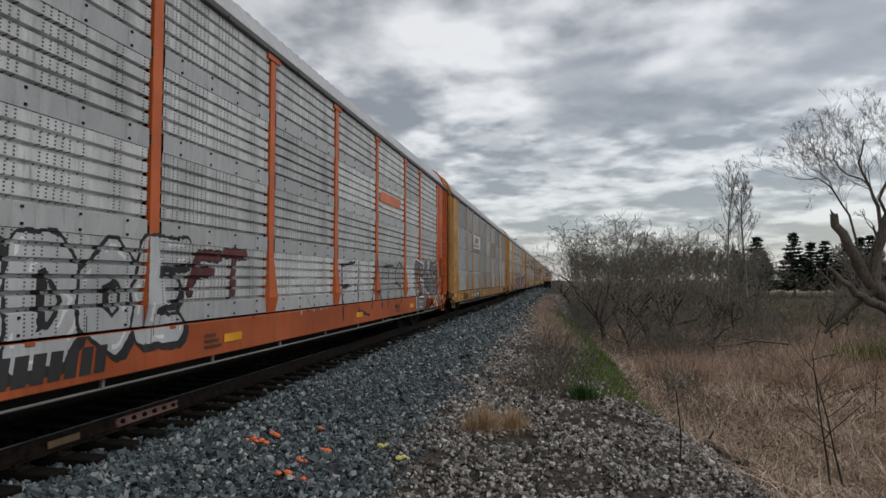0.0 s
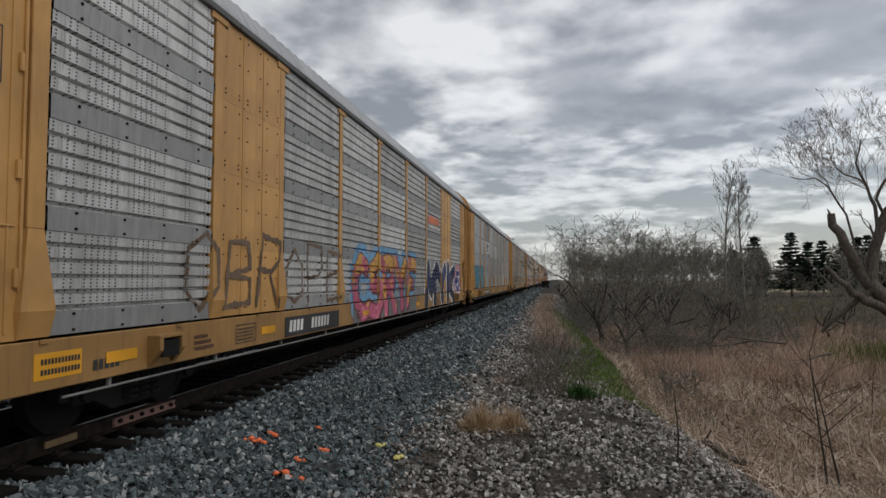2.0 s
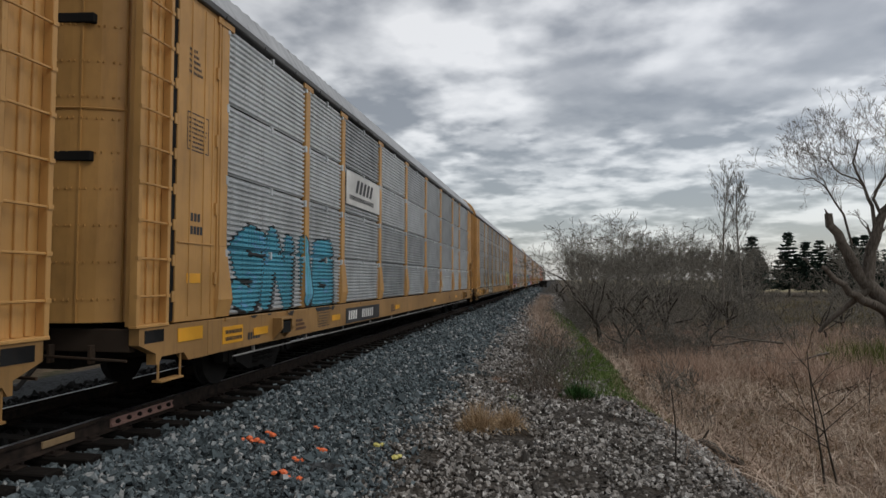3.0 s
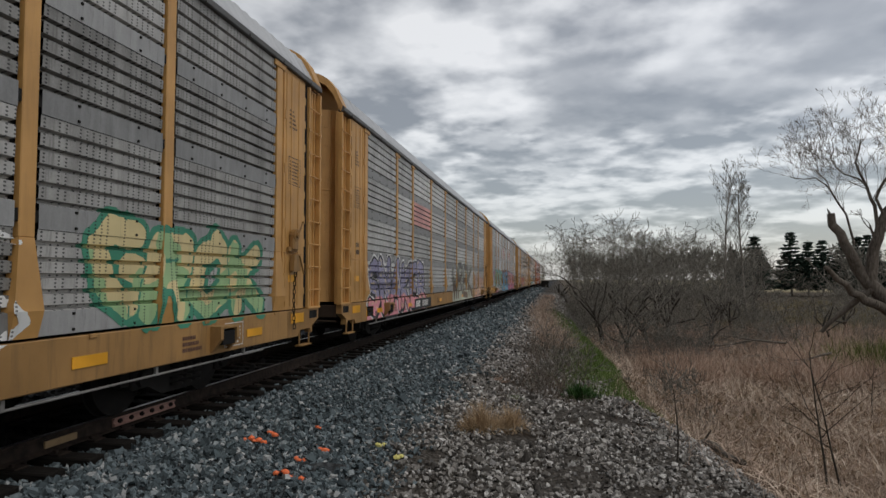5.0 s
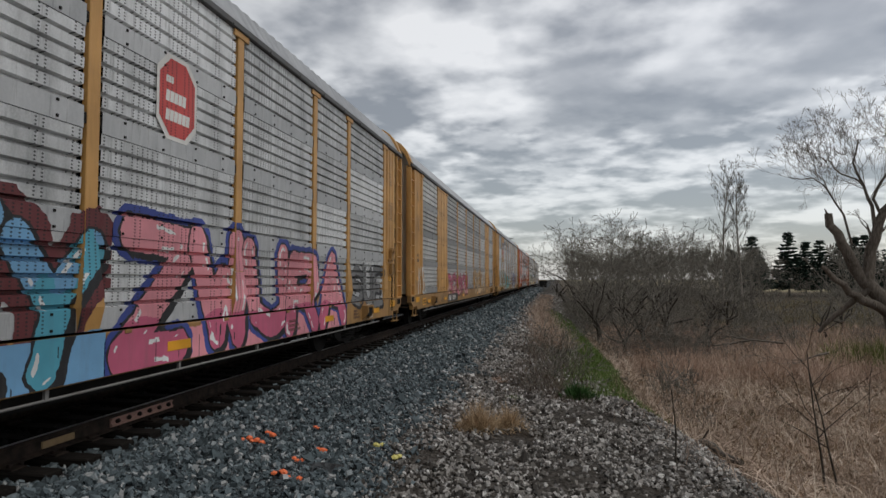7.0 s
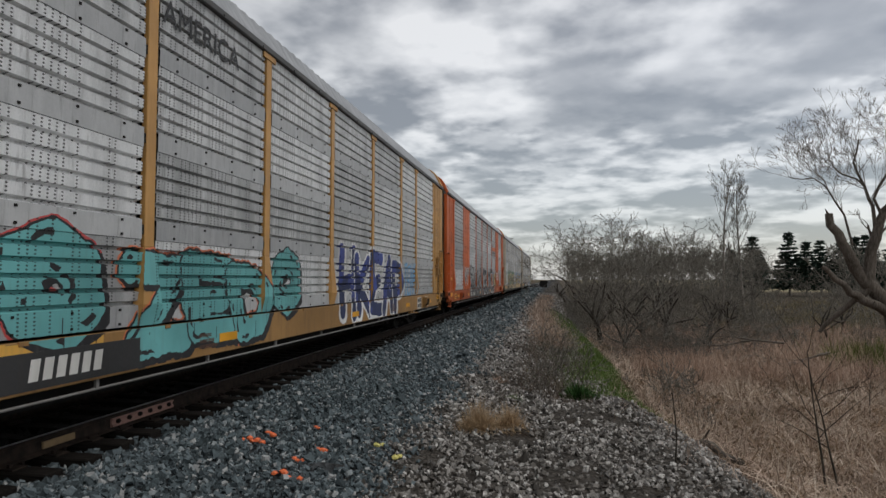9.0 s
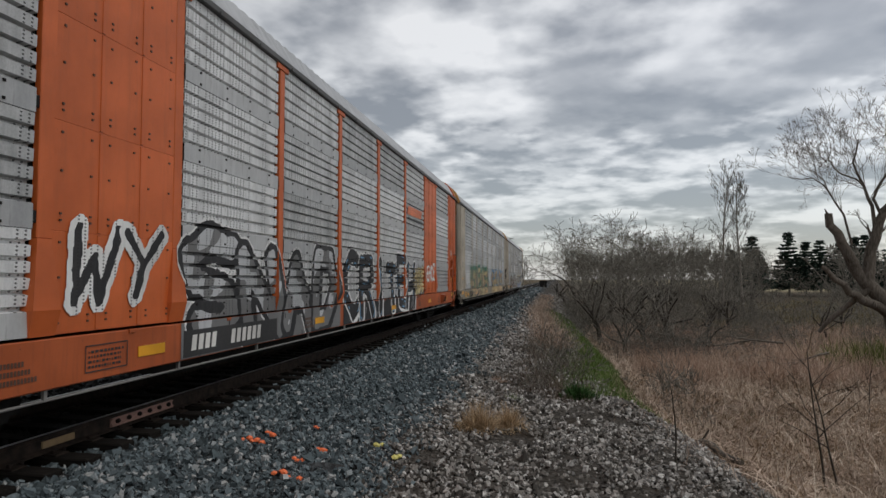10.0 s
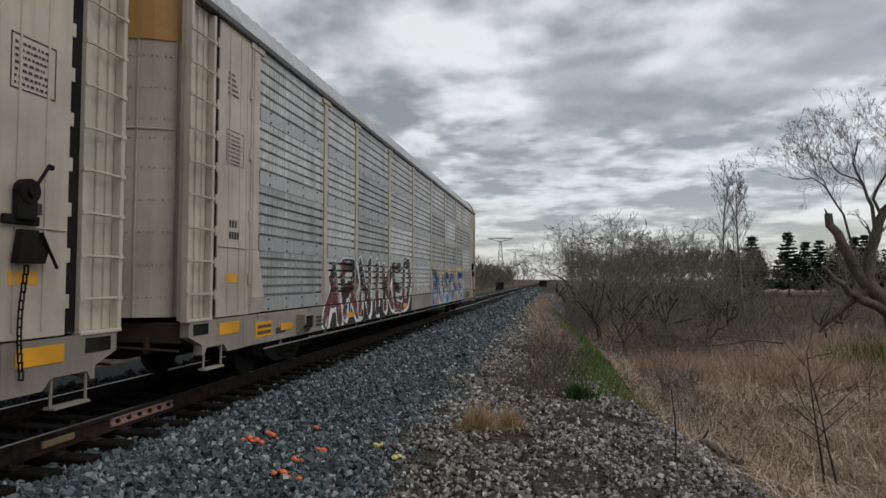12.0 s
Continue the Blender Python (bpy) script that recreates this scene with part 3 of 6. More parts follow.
def two_tall_trees():
    for seed, x, y, tall in ((21, 14.5, 60.0, 12.6), (22, 16.6, 61.0, 11.9)):
        rng = np.random.default_rng(seed)
        out = []
        p, r, d = np.array([0, 0, -0.2]), 0.17, np.array([0, 0, 1.0])
        for i in range(16):
            d = d + rng.normal(0, 0.035, 3)
            d[2] = 1
            q = p + d * tall / 16
            r1 = r * 0.91
            out.append((*p, *q, r, r1))
            p, r = q, r1
            if i > 5:
                for k in range(3 if i < 12 else 5):
                    a = rng.uniform(0, 6.28)
                    reach = (0.27 - 0.010 * (i - 6)) * tall * rng.uniform(0.5, 1.0) * (0.75 if i < 8 else 1)
                    grow(rng, p, (math.cos(a) * 0.55, math.sin(a) * 0.55, 0.95), reach * 0.62, r * 0.42, 3, out, 0.5, 0.16, (2, 4), 0.6, 4, 0.009)
        t = woody("tree", out, "tall slender leafless tree standing over the thicket", "tree", BARK_GREY, "tall bare trees", 0.045)
        t.matrix_basis = pose(x, y, land(x, y))


two_tall_trees()


def broken_tree():
    """The old tree with a snapped limb, a hanging bough and a wide bare crown."""
    rng = np.random.default_rng(31)
    out = []
    base = np.array([12.25, 25.0, land(12.25, 25.0) - 0.2])

    def limb(points, r0, r1, fine=0, reach=1.2, up=0.15):
        pts = [np.array((p[0], p[1], p[2] if p[2] < 4.2 else 4.2 + (p[2] - 4.2) * 0.60), float) for p in points]
        n = len(pts) - 1
        for i in range(n):
            a, b = r0 + (r1 - r0) * i / n, r0 + (r1 - r0) * (i + 1) / n
            mid = (pts[i] + pts[i + 1]) / 2 + rng.normal(0, 0.06, 3)
            out.append((*pts[i], *mid, a, (a + b) / 2))
            out.append((*mid, *pts[i + 1], (a + b) / 2, b))
            if fine and i >= n - 3:
                for k in range(fine):
                    f = rng.random()
                    start = pts[i] * (1 - f) + pts[i + 1] * f
                    d = (pts[i + 1] - pts[i]) / np.linalg.norm(pts[i + 1] - pts[i])
                    d = d + rng.normal(0, 0.55, 3) + np.array([0, 0, up])
                    grow(rng, start, d, 0.80 * reach * rng.uniform(0.6, 1.2), b * 0.42, 4, out, 0.55, 0.10, (2, 3), 0.70, 4, 0.0045)
    limb([base, (12.1, 25, -0.9), (11.7, 25, 0.3), (10.95, 25, 1.4)], 0.30, 0.25)
    knot = (10.95, 25, 1.35)
    limb([knot, (10.4, 25, 2.4), (10.05, 25, 3.2), (9.75, 25, 3.9)], 0.22, 0.13)
    limb([(9.82, 25, 3.75), (9.64, 25.02, 4.12)], 0.09, 0.012)
    limb([knot, (11.1, 25, 2.6), (11.4, 25, 3.6), (11.9, 25, 4.4), (12.5, 25.2, 5.6)], 0.22, 0.10, 2, 1.05)
    limb([(11.9, 24.9, 0.2), (11.3, 24.85, 0.55), (10.7, 24.8, 0.8), (10.25, 24.7, 1.05), (9.75, 24.6, 1.55), (9.35, 24.6, 2.0)], 0.20, 0.07)
    limb([(11.3, 25, 2.9), (11.2, 25, 4.2), (11.0, 25.1, 5.4), (10.7, 25.2, 6.9), (10.9, 25.2, 8.3)], 0.075, 0.022, 5, 1.05)
    limb([(11.0, 25.1, 5.4), (10.3, 25.2, 6.2), (9.9, 25.3, 7.2), (10.0, 25.3, 8.2)], 0.035, 0.014, 5, 0.95)
    limb([(10.5, 25, 2.8), (10.3, 25.1, 3.9), (9.8, 25.1, 5.2), (9.35, 25.2, 6.0), (8.55, 25.3, 6.1)], 0.045, 0.014, 5, 1.0)
    limb([(9.8, 25.1, 5.2), (9.4, 25.1, 6.3), (9.3, 25.1, 7.2)], 0.025, 0.012, 5, 0.9)
    limb([(11.45, 25, 3.4), (11.2, 24.9, 4.6), (11.6, 24.8, 6.0), (11.9, 24.7, 7.6), (12.2, 24.6, 8.8)], 0.06, 0.02, 5, 1.05)
    limb([(12.5, 25.2, 5.6), (12.6, 25.2, 7.0), (12.4, 25.3, 8.6)], 0.07, 0.02, 5, 1.0)
    limb([(11.0, 24.9, 1.25), (10.55, 25.0, 0.85), (9.9, 25.2, 0.2), (9.45, 25.3, -0.35)], 0.13, 0.07)
    t = woody("tree", out, "old broken leafless tree with snapped limb and drooping bough", "tree", BARK_DEAD, "", 0.028)
    t.name = "broken_tree"


broken_tree()


def fallen_branches():
    rng = np.random.default_rng(37)
    for x, y, turn, size in ((8.6, 31.0, 170, 3.6), (9.6, 29.5, 150, 3.0), (10.2, 26.5, 200, 2.4)):
        out = []
        grow(rng, (0, 0, 0.9), (1, 0, -0.12), size, 0.06, 3, out, 0.5, 0.03, (3, 4), 0.62, 5, 0.009)
        t = woody("fallen_branch", out, "pale fallen branch lying across the brush", "branch", BARK_DEAD, "fallen branches", 9)
        t.matrix_basis = pose(x, y, land(x, y) - 0.02, 0, 0, turn)


fallen_branches()


def fallen_log():
    rng = np.random.default_rng(39)
    pts = [np.array([2.44 + 0.03 * math.sin(k), 13.2 - 0.48 * k, land(2.44, 13.2 - 0.48 * k) + 0.16 + rng.uniform(0, 0.05)]) for k in range(9)]
    out = [(*a, *b, 0.085 - 0.004 * k, 0.081 - 0.004 * k) for k, (a, b) in enumerate(zip(pts, pts[1:]))]
    out += [(*pts[3], *(pts[3] + np.array([0.12, -0.1, 0.25])), 0.025, 0.012)]
    root = new("fallen_log")
    cu = bpy.data.curves.new("bole", "CURVE")
    cu.dimensions, cu.bevel_depth, cu.bevel_resolution, cu.use_fill_caps = "3D", 0.075, 2, True
    line = cu.splines.new("POLY")
    line.points.add(len(pts) - 1)
    for k, p in enumerate(pts):
        line.points[k].co, line.points[k].radius = (*p, 1), 1.1 - 0.06 * k
    cu.materials.append(BARK_DEAD)
    place("bole", cu, root)
    place("stub", branch_mesh("stub", out[-1:], 6, BARK_DEAD), root)
    tagged(root, "weathered brown log lying at the foot of the gravel slope", "log")


fallen_log()


def shrub(seed, stems, tall, depth, thin=0.02, spread=0.8, lean=(0.2, 1.0), trunk=0.0, fine=0.0065):
    """A leafless bush of crooked, spreading stems; with a trunk it becomes a low scrub tree."""
    rng = np.random.default_rng(seed)
    out = []
    if trunk:
        out.append((0, 0, -0.2, 0.06, 0.03, trunk, thin * 1.5, thin * 1.15))
    for k in range(stems):
        a = rng.uniform(0, 6.28)
        side = rng.uniform(*lean)
        root = (0.06, 0.03, trunk * rng.uniform(0.75, 0.98)) if trunk else (rng.normal(0, 0.22), rng.normal(0, 0.22), -0.15)
        grow(rng, root, (math.cos(a) * side, math.sin(a) * side, 1), tall * rng.uniform(0.30, 0.52), thin, depth, out, spread, 0.05, (2, 3), 0.74, 3, fine, 0.22)
    return out


def scrub_form(seed, tall, trunk, thick):
    """A crooked low tree: a short leaning trunk, stout boughs that arch outwards, and a round crown of fine forked twigs."""
    rng = np.random.default_rng(seed)
    out = []
    p, d, r = np.array([0, 0, -0.25]), np.array([rng.normal(0, 0.15), rng.normal(0, 0.15), 1.0]), thick
    for k in range(3):
        q = p + d / np.linalg.norm(d) * (trunk + 0.25) / 3
        out.append((*p, *q, r, r * 0.9))
        p, r, d = q, r * 0.9, d + rng.normal(0, 0.16, 3)
    for k in range(rng.integers(5, 8)):
        a = k * 2.4 + rng.uniform(-0.4, 0.4)
        side = rng.uniform(0.35, 1.25)
        grow(rng, p - np.array([0, 0, rng.uniform(0, 0.35) * trunk]), (math.cos(a) * side, math.sin(a) * side, 1), tall * rng.uniform(0.30, 0.42), r * rng.uniform(0.45, 0.75),
             5, out, 0.75, 0.03, (2, 3), 0.70, 3, 0.0075, 0.24)
    return out


def thicket():
    """Leafless shrubs and scrub trees that fill the hollow beside the line."""
    kinds = [woody("shrub", shrub(40 + k, 8, 2.3, 4, 0.026, 0.95, (0.3, 1.2), fine=0.0075), "dense leafless grey-brown shrub in the marsh thicket", "shrub", BARK_TWIG, "thicket shrubs", 9) for k in range(4)]
    scrub = [woody("scrub_tree", scrub_form(60 + k, 4.6, 1.0, 0.12), "spreading leafless scrub tree rising from the thicket", "tree", BARK_DARK, "scrub trees", 0.034) for k in range(4)]
    rng = random.Random(9)
    spots = []
    for i in range(40):
        y = 27 + 42 * rng.random() ** 0.9
        lo, hi = 2.2 - 1.9 * min(1, max(0, (y - 23) / 18)), 0.27 * y + 1.6
        spots.append((lo + (hi - lo) * rng.random(), y))
    for i, (x, y) in enumerate(spots):
        ob = kinds[i % 4] if i < 4 else copy_thing(kinds[i % 4], Matrix())
        s = rng.uniform(0.7, 1.2)
        ob.matrix_basis = pose(x, y, land(x, y), 0, 0, rng.uniform(0, 360)) @ Matrix.Diagonal((s * 1.15, s * 1.15, s * rng.uniform(0.8, 1.05), 1))
    for i in range(64):
        y = 31 + 44 * rng.random()
        x = (0.25 + 0.28 * rng.random()) * y
        s = rng.uniform(0.30, 0.62)
        ob = copy_thing(kinds[i % 4], Matrix())
        ob.matrix_basis = pose(x, y, land(x, y), 0, 0, rng.uniform(0, 360)) @ Matrix.Diagonal((s * 1.3, s * 1.3, s, 1))
    trees = [(3.1, 30.5), (7.1, 31.5), (4.7, 35), (2.6, 37), (6.3, 38), (8.8, 40), (4.2, 44), (9.9, 46), (11.4, 45), (7.2, 48), (5.5, 51), (3.0, 55), (12.6, 53), (1.6, 62), (5.0, 64), (8.4, 60), (11.0, 66),
             (14.0, 62), (17.5, 66), (21, 74), (6.5, 76), (10.0, 80), (3.5, 74), (15.5, 40), (18.5, 46), (9.0, 72), (1.2, 84)]
    for i, (x, y) in enumerate(trees):
        ob = scrub[i] if i < 4 else copy_thing(scrub[i % 4], Matrix())
        s = rng.uniform(1.05, 1.30) * (0.72 if y < 32 else 1.0) * (0.62 if x / y > 0.3 else 0.78 if x / y > 0.215 else 1.0) * (1 + 0.010 * min(30, max(0, y - 36)))
        ob.matrix_basis = pose(x, y, land(x, y), 0, 0, rng.uniform(0, 360)) @ Matrix.Diagonal((s * 1.08, s * 1.08, s * 1.18, 1))
    small = [woody("bare_bush", shrub(80 + k, 8, 1.1, 3, 0.012, 0.6, (0.1, 0.6)), "small leafless bush on the gravel slope", "bush", BARK_TWIG, "slope bushes", 9) for k in range(2)]
    for i, (x, y, s) in enumerate(((0.15, 12.6, 1.0), (0.0, 14.2, 1.0), (2.6, 17.5, 1.2), (3.1, 15.8, 0.9), (-0.3, 11.3, 0.45), (3.6, 20.5, 1.4), (-0.1, 18.5, 0.9))):
        ob = small[i] if i < 2 else copy_thing(small[i % 2], Matrix())
        ob.matrix_basis = pose(x, y, land(x, y), 0, 0, 70 * i) @ Matrix.Diagonal((s, s, s, 1))


thicket()


def saplings():
    for seed, x, y, tall, lean in ((91, 4.33, 11.5, 2.45, -0.03), (92, 4.55, 11.5, 2.25, 0.0), (93, 7.9, 18.2, 1.5, 0.0), (94, 1.33, 7.75, 0.85, -0.02)):
        rng = np.random.default_rng(seed)
        out = []
        p, r, d = np.array([0, 0, -0.1]), 0.010 + 0.008 * tall, np.array([lean, 0, 1.0])
        n = 9
        for i in range(n):
            d = d + rng.normal(0, 0.05, 3)
            q = p + d / np.linalg.norm(d) * (tall + 0.1) / n
            out.append((*p, *q, r, r * 0.88))
            p, r = q, r * 0.88
            if i > 2 and tall > 1.2:
                a = rng.uniform(0, 6.28)
                grow(rng, p, (math.cos(a), math.sin(a) * 0.6, 0.75), tall * rng.uniform(0.26, 0.48), r * 0.62, 1, out, 0.4, 0.1, (1, 2), 0.6, 4, 0.003)
        t = woody("sapling", out, "thin leafless sapling standing in dry reeds", "sapling", BARK_DARK, "saplings", 0.03)
        t.matrix_basis = pose(x, y, land(x, y))


saplings()


def grass(name, label, category, material, points, tall, width, droop, seed, kind="stuff", flat=0.0):
    """Blades of three bent pieces each, rooted at the given points."""
    rng = np.random.default_rng(seed)
    x, y = points
    n = len(x)
    h = tall * rng.uniform(0.45, 1.15, n)
    a = rng.uniform(0, 2 * np.pi, n)
    lean = rng.uniform(0.05, 1.0, n) * droop
    lodged = rng.random(n) < flat
    lean = np.where(lodged, rng.uniform(1.0, 1.5, n), lean)
    dx, dy = np.cos(a), np.sin(a)
    w = width * rng.uniform(0.6, 1.3, n) * (1 + 0.02 * np.maximum(0, y - 10))
    f = rng.uniform(0, np.pi, n)
    sx, sy = np.cos(f), np.sin(f)
    base = np.stack([x, y, height(x, y) - 0.03 + lodged * rng.uniform(0, 0.35, n) * tall], 1)
    levels = []
    p = base
    for k, (t, taper) in enumerate(((0, 1.0), (1, 0.9), (1, 0.65), (1, 0.12))):
        ang = lean * (0.35 + 0.45 * k)
        step = (h / 3 * t)[:, None] * np.stack([dx * np.sin(ang), dy * np.sin(ang), np.cos(ang)], 1)
        p = p + step
        side = (w * taper / 2)[:, None] * np.stack([sx, sy, np.zeros(n)], 1)
        levels += [p - side, p + side]
    v = np.stack(levels, 1).reshape(-1, 3)
    q = np.array([(0, 1, 3, 2), (2, 3, 5, 4), (4, 5, 7, 6)])
    faces = (q[None] + (np.arange(n) * 8)[:, None, None]).reshape(-1, 4)
    ob = new(name, soup(name, v, faces, [material]))
    tagged(ob, label, category, kind=kind)
    return ob


STRAW = blades("dry_reed", ((0.22, 0.152, 0.115), (0.43, 0.315, 0.24), (0.58, 0.455, 0.355), (0.33, 0.23, 0.175), (0.68, 0.56, 0.45)))
RUSSET = blades("russet_reed", ((0.30, 0.205, 0.155), (0.50, 0.355, 0.27), (0.62, 0.46, 0.35), (0.41, 0.285, 0.215)))
TAN = blades("tan_tuft", ((0.28, 0.19, 0.11), (0.42, 0.30, 0.18), (0.54, 0.40, 0.25)))
PALE = blades("pale_reed", ((0.30, 0.225, 0.17), (0.50, 0.385, 0.30), (0.64, 0.52, 0.41), (0.74, 0.63, 0.51)))
MATTED = blades("brown_matted_reed", ((0.12, 0.078, 0.048), (0.24, 0.155, 0.095), (0.33, 0.225, 0.14), (0.17, 0.115, 0.07)))
WEED = blades("dead_weed", ((0.075, 0.056, 0.042), (0.15, 0.115, 0.088), (0.24, 0.19, 0.15), (0.10, 0.072, 0.052)))
DULL = blades("rough_grass", ((0.12, 0.10, 0.055), (0.21, 0.175, 0.10), (0.28, 0.23, 0.15), (0.15, 0.14, 0.07)))
OLIVE = blades("olive_brush", ((0.085, 0.095, 0.028), (0.14, 0.15, 0.045), (0.20, 0.20, 0.075)))
GREEN = blades("spring_grass", ((0.070, 0.105, 0.025), (0.115, 0.18, 0.040), (0.17, 0.225, 0.070)))
LEAF = blades("fresh_leaf", ((0.02, 0.05, 0.012), (0.035, 0.09, 0.02), (0.05, 0.12, 0.03)))


def scatter(seed, n, x0, x1, y0, y1, power=1.5):
    rng = np.random.default_rng(seed)
    y = y0 + (y1 - y0) * rng.random(n) ** power
    lo = x0(y)
    return lo + (x1(y) - lo) * rng.random(n), y


def clumped(seed, n, x0, x1, y0, y1, clumps, spread, power=1.5):
    """Points that gather in stools with bare mat between them."""
    rng = np.random.default_rng(seed)
    cx, cy = scatter(seed + 1, clumps, x0, x1, y0, y1, power)
    k = rng.integers(0, clumps, n)
    s = spread * rng.lognormal(0, 0.35, clumps)[k]
    x, y = cx[k] + rng.normal(0, 1, n) * s, cy[k] + rng.normal(0, 1, n) * s
    ok = x > x0(y)
    return x[ok], y[ok]


def meadow():
    near = lambda y: 2.45 + 0.25 * wobble(y, y, 1.3, 2.0) - 0.75 * smooth(12, 16, y)
    wide = lambda y: 4 + 0.62 * y
    grass("reeds", "pale dry reeds and matted grass filling the marsh", "reeds", STRAW, scatter(101, 30000, near, wide, 8.0, 44), 0.80, 0.016, 0.9, 1, flat=0.93)
    grass("reed_stools", "pale bent reeds standing in loose clumps", "reeds", PALE, clumped(111, 20000, near, wide, 7.5, 34, 420, 0.18, 1.3), 0.80, 0.018, 1.25, 11, flat=0.5)
    grass("matted_reeds", "brown lodged reeds lying in swathes", "reeds", MATTED, clumped(121, 17000, near, wide, 8.0, 36, 260, 0.38, 1.3), 0.8, 0.018, 0.9, 12, flat=0.95)
    grass("russet_reeds", "russet dead reeds standing among the brush", "reeds", RUSSET, clumped(102, 19000, lambda y: 2.6 + 0 * y, lambda y: 5 + 0.5 * y, 23, 46, 330, 0.34), 1.05, 0.016, 0.6, 2, flat=0.2)
    grass("rough_grass", "rough olive and brown grass between the far shrubs", "grass", DULL, clumped(151, 12000, lambda y: 0.20 * y, lambda y: 0.60 * y, 38, 110, 500, 0.7), 0.7, 0.03, 0.9, 16, flat=0.3)
    rng = np.random.default_rng(103)
    n = 32000
    y = 11.8 + 32 * rng.random(n) ** 1.25
    x = bank_edge(y) - 0.35 + 1.70 * rng.random(n) + rng.normal(0, 0.24, n)
    ok = wobble(x, y, 1.1, 3.0) + rng.normal(0, 0.3, n) > -0.35
    grass("slope_grass", "fresh green grass on the slope below the gravel", "grass", GREEN, (x[ok], y[ok]), 0.20, 0.012, 0.9, 3)
    n = 2600
    y = rng.uniform(26.5, 31, n)
    x = 12.9 + rng.normal(0, 0.85, n)
    grass("green_brush", "olive-green spring growth under the broken tree", "grass", OLIVE, (x, y), 1.25, 0.03, 1.3, 4, flat=0.3)
    n = 7500
    y = 19 + 55 * rng.random(n) ** 1.6
    x = bank_edge(y) - 0.45 + rng.normal(0, 0.32, n)
    grass("edge_straw", "tan dead grass along the edge of the railway bench", "grass", STRAW, (x, y), 0.5, 0.012, 0.8, 7, flat=0.2)
    n = 900
    y = rng.uniform(5, 17, n)
    x = 1.95 + 0.55 * smooth(11.0, 5.0, y) - 0.03 * y + rng.normal(0, 0.35, n)
    grass("crest_grass", "dead grass straggling over the crest of the gravel", "grass", STRAW, (x, y), 0.30, 0.008, 1.1, 6, flat=0.35)
    x, y = clumped(131, 6500, lambda y: -1.3 + 0 * y, lambda y: 0.3 + 0.02 * y, 9.5, 30, 120, 0.16)
    grass("dead_grass", "thin dead grass and weed stems on the gravel bench", "grass", WEED, (x, y), 0.24, 0.006, 1.1, 5, flat=0.35)
    x, y = clumped(141, 800, lambda y: -0.75 + 0 * y, lambda y: 0.25 + 0 * y, 11.5, 19.0, 26, 0.16)
    grass("dead_weeds", "tall dark brown weed stalks on the brow of the slope", "weeds", WEED, (x, y), 0.62, 0.008, 0.8, 15)


meadow()


def tuft(x, y, spread, tall, count, seed, material, label, droop=1.1, width=0.006):
    rng = np.random.default_rng(seed)
    px, py = x + rng.normal(0, spread, count), y + rng.normal(0, spread * 0.7, count)
    mound = tall * (0.45 + 0.65 * np.exp(-(((px - x) / spread) ** 2 + ((py - y) / spread) ** 2) / 2.2))
    grass("grass_tuft", label, "grass tuft", material, (px, py), mound, width, droop, seed)


tuft(-1.04, 8.5, 0.115, 0.44, 2300, 201, TAN, "mound of dry tan grass growing in the gravel", 1.8)
tuft(-0.66, 8.7, 0.10, 0.37, 1500, 202, TAN, "smaller mound of dry tan grass in the gravel", 1.8)
tuft(0.34, 11.3, 0.12, 0.36, 600, 203, LEAF, "low clump of fresh dark green leaves", 1.0, 0.022)
tuft(0.45, 11.6, 0.18, 0.22, 500, 206, LEAF, "spread of fresh green leaves on the slope", 1.2, 0.022)
tuft(-1.15, 12.6, 0.13, 0.14, 500, 204, RUSSET, "flat brown tuft of dead grass in the ballast")
tuft(-0.72, 10.6, 0.12, 0.14, 300, 205, GREEN, "small green grass tuft at the ballast edge")


# ---- the distance ----
def conifer(seed, tall):
    """A ragged spruce: a trunk and drooping tiers of needle sprays with gaps."""
    rng = np.random.default_rng(seed)
    root = new("conifer")
    place("trunk", branch_mesh("trunk", [(0, 0, -0.3, 0, 0, tall, 0.24, 0.03)], 7, BARK_GREY), root)
    v, f = [], []
    z, turn = tall * 0.16, 0.0
    while z < tall * 0.985:
        u = z / tall
        for b in range(7 if u < 0.8 else 5):
            a = turn + b * 6.283 / 7 + rng.normal(0, 0.25)
            r = tall * 0.33 * (1 - u) ** 0.85 * rng.uniform(0.45, 1.15) + 0.25
            sag = rng.uniform(0.02, 0.30)
            n = max(3, int(r / 0.26))
            for k in range(n):
                t = (k + 0.7) / n
                c = np.array([math.cos(a) * r * t, math.sin(a) * r * t, z - sag * r * t + 0.16 * r * t * t])
                for m in range(6):
                    d = rng.normal(0, 1, 3) * (0.38, 0.38, 0.12)
                    e = rng.normal(0, 1, 3) * (0.38, 0.38, 0.20) - (0, 0, 0.16)
                    i = len(v)
                    v += [tuple(c + d), tuple(c + e), tuple(c - d * 0.8)]
                    f.append((i, i + 1, i + 2))
        z += tall * rng.uniform(0.035, 0.062)
        turn += 0.9
    place("crown", soup("crown", np.array(v), np.array(f), [NEEDLE]), root)
    return tagged(root, "dark green ragged spruce on the far field edge", "tree", "far spruces")


NEEDLE = blades("spruce_needles", ((0.014, 0.026, 0.02), (0.024, 0.042, 0.03), (0.034, 0.056, 0.038)))


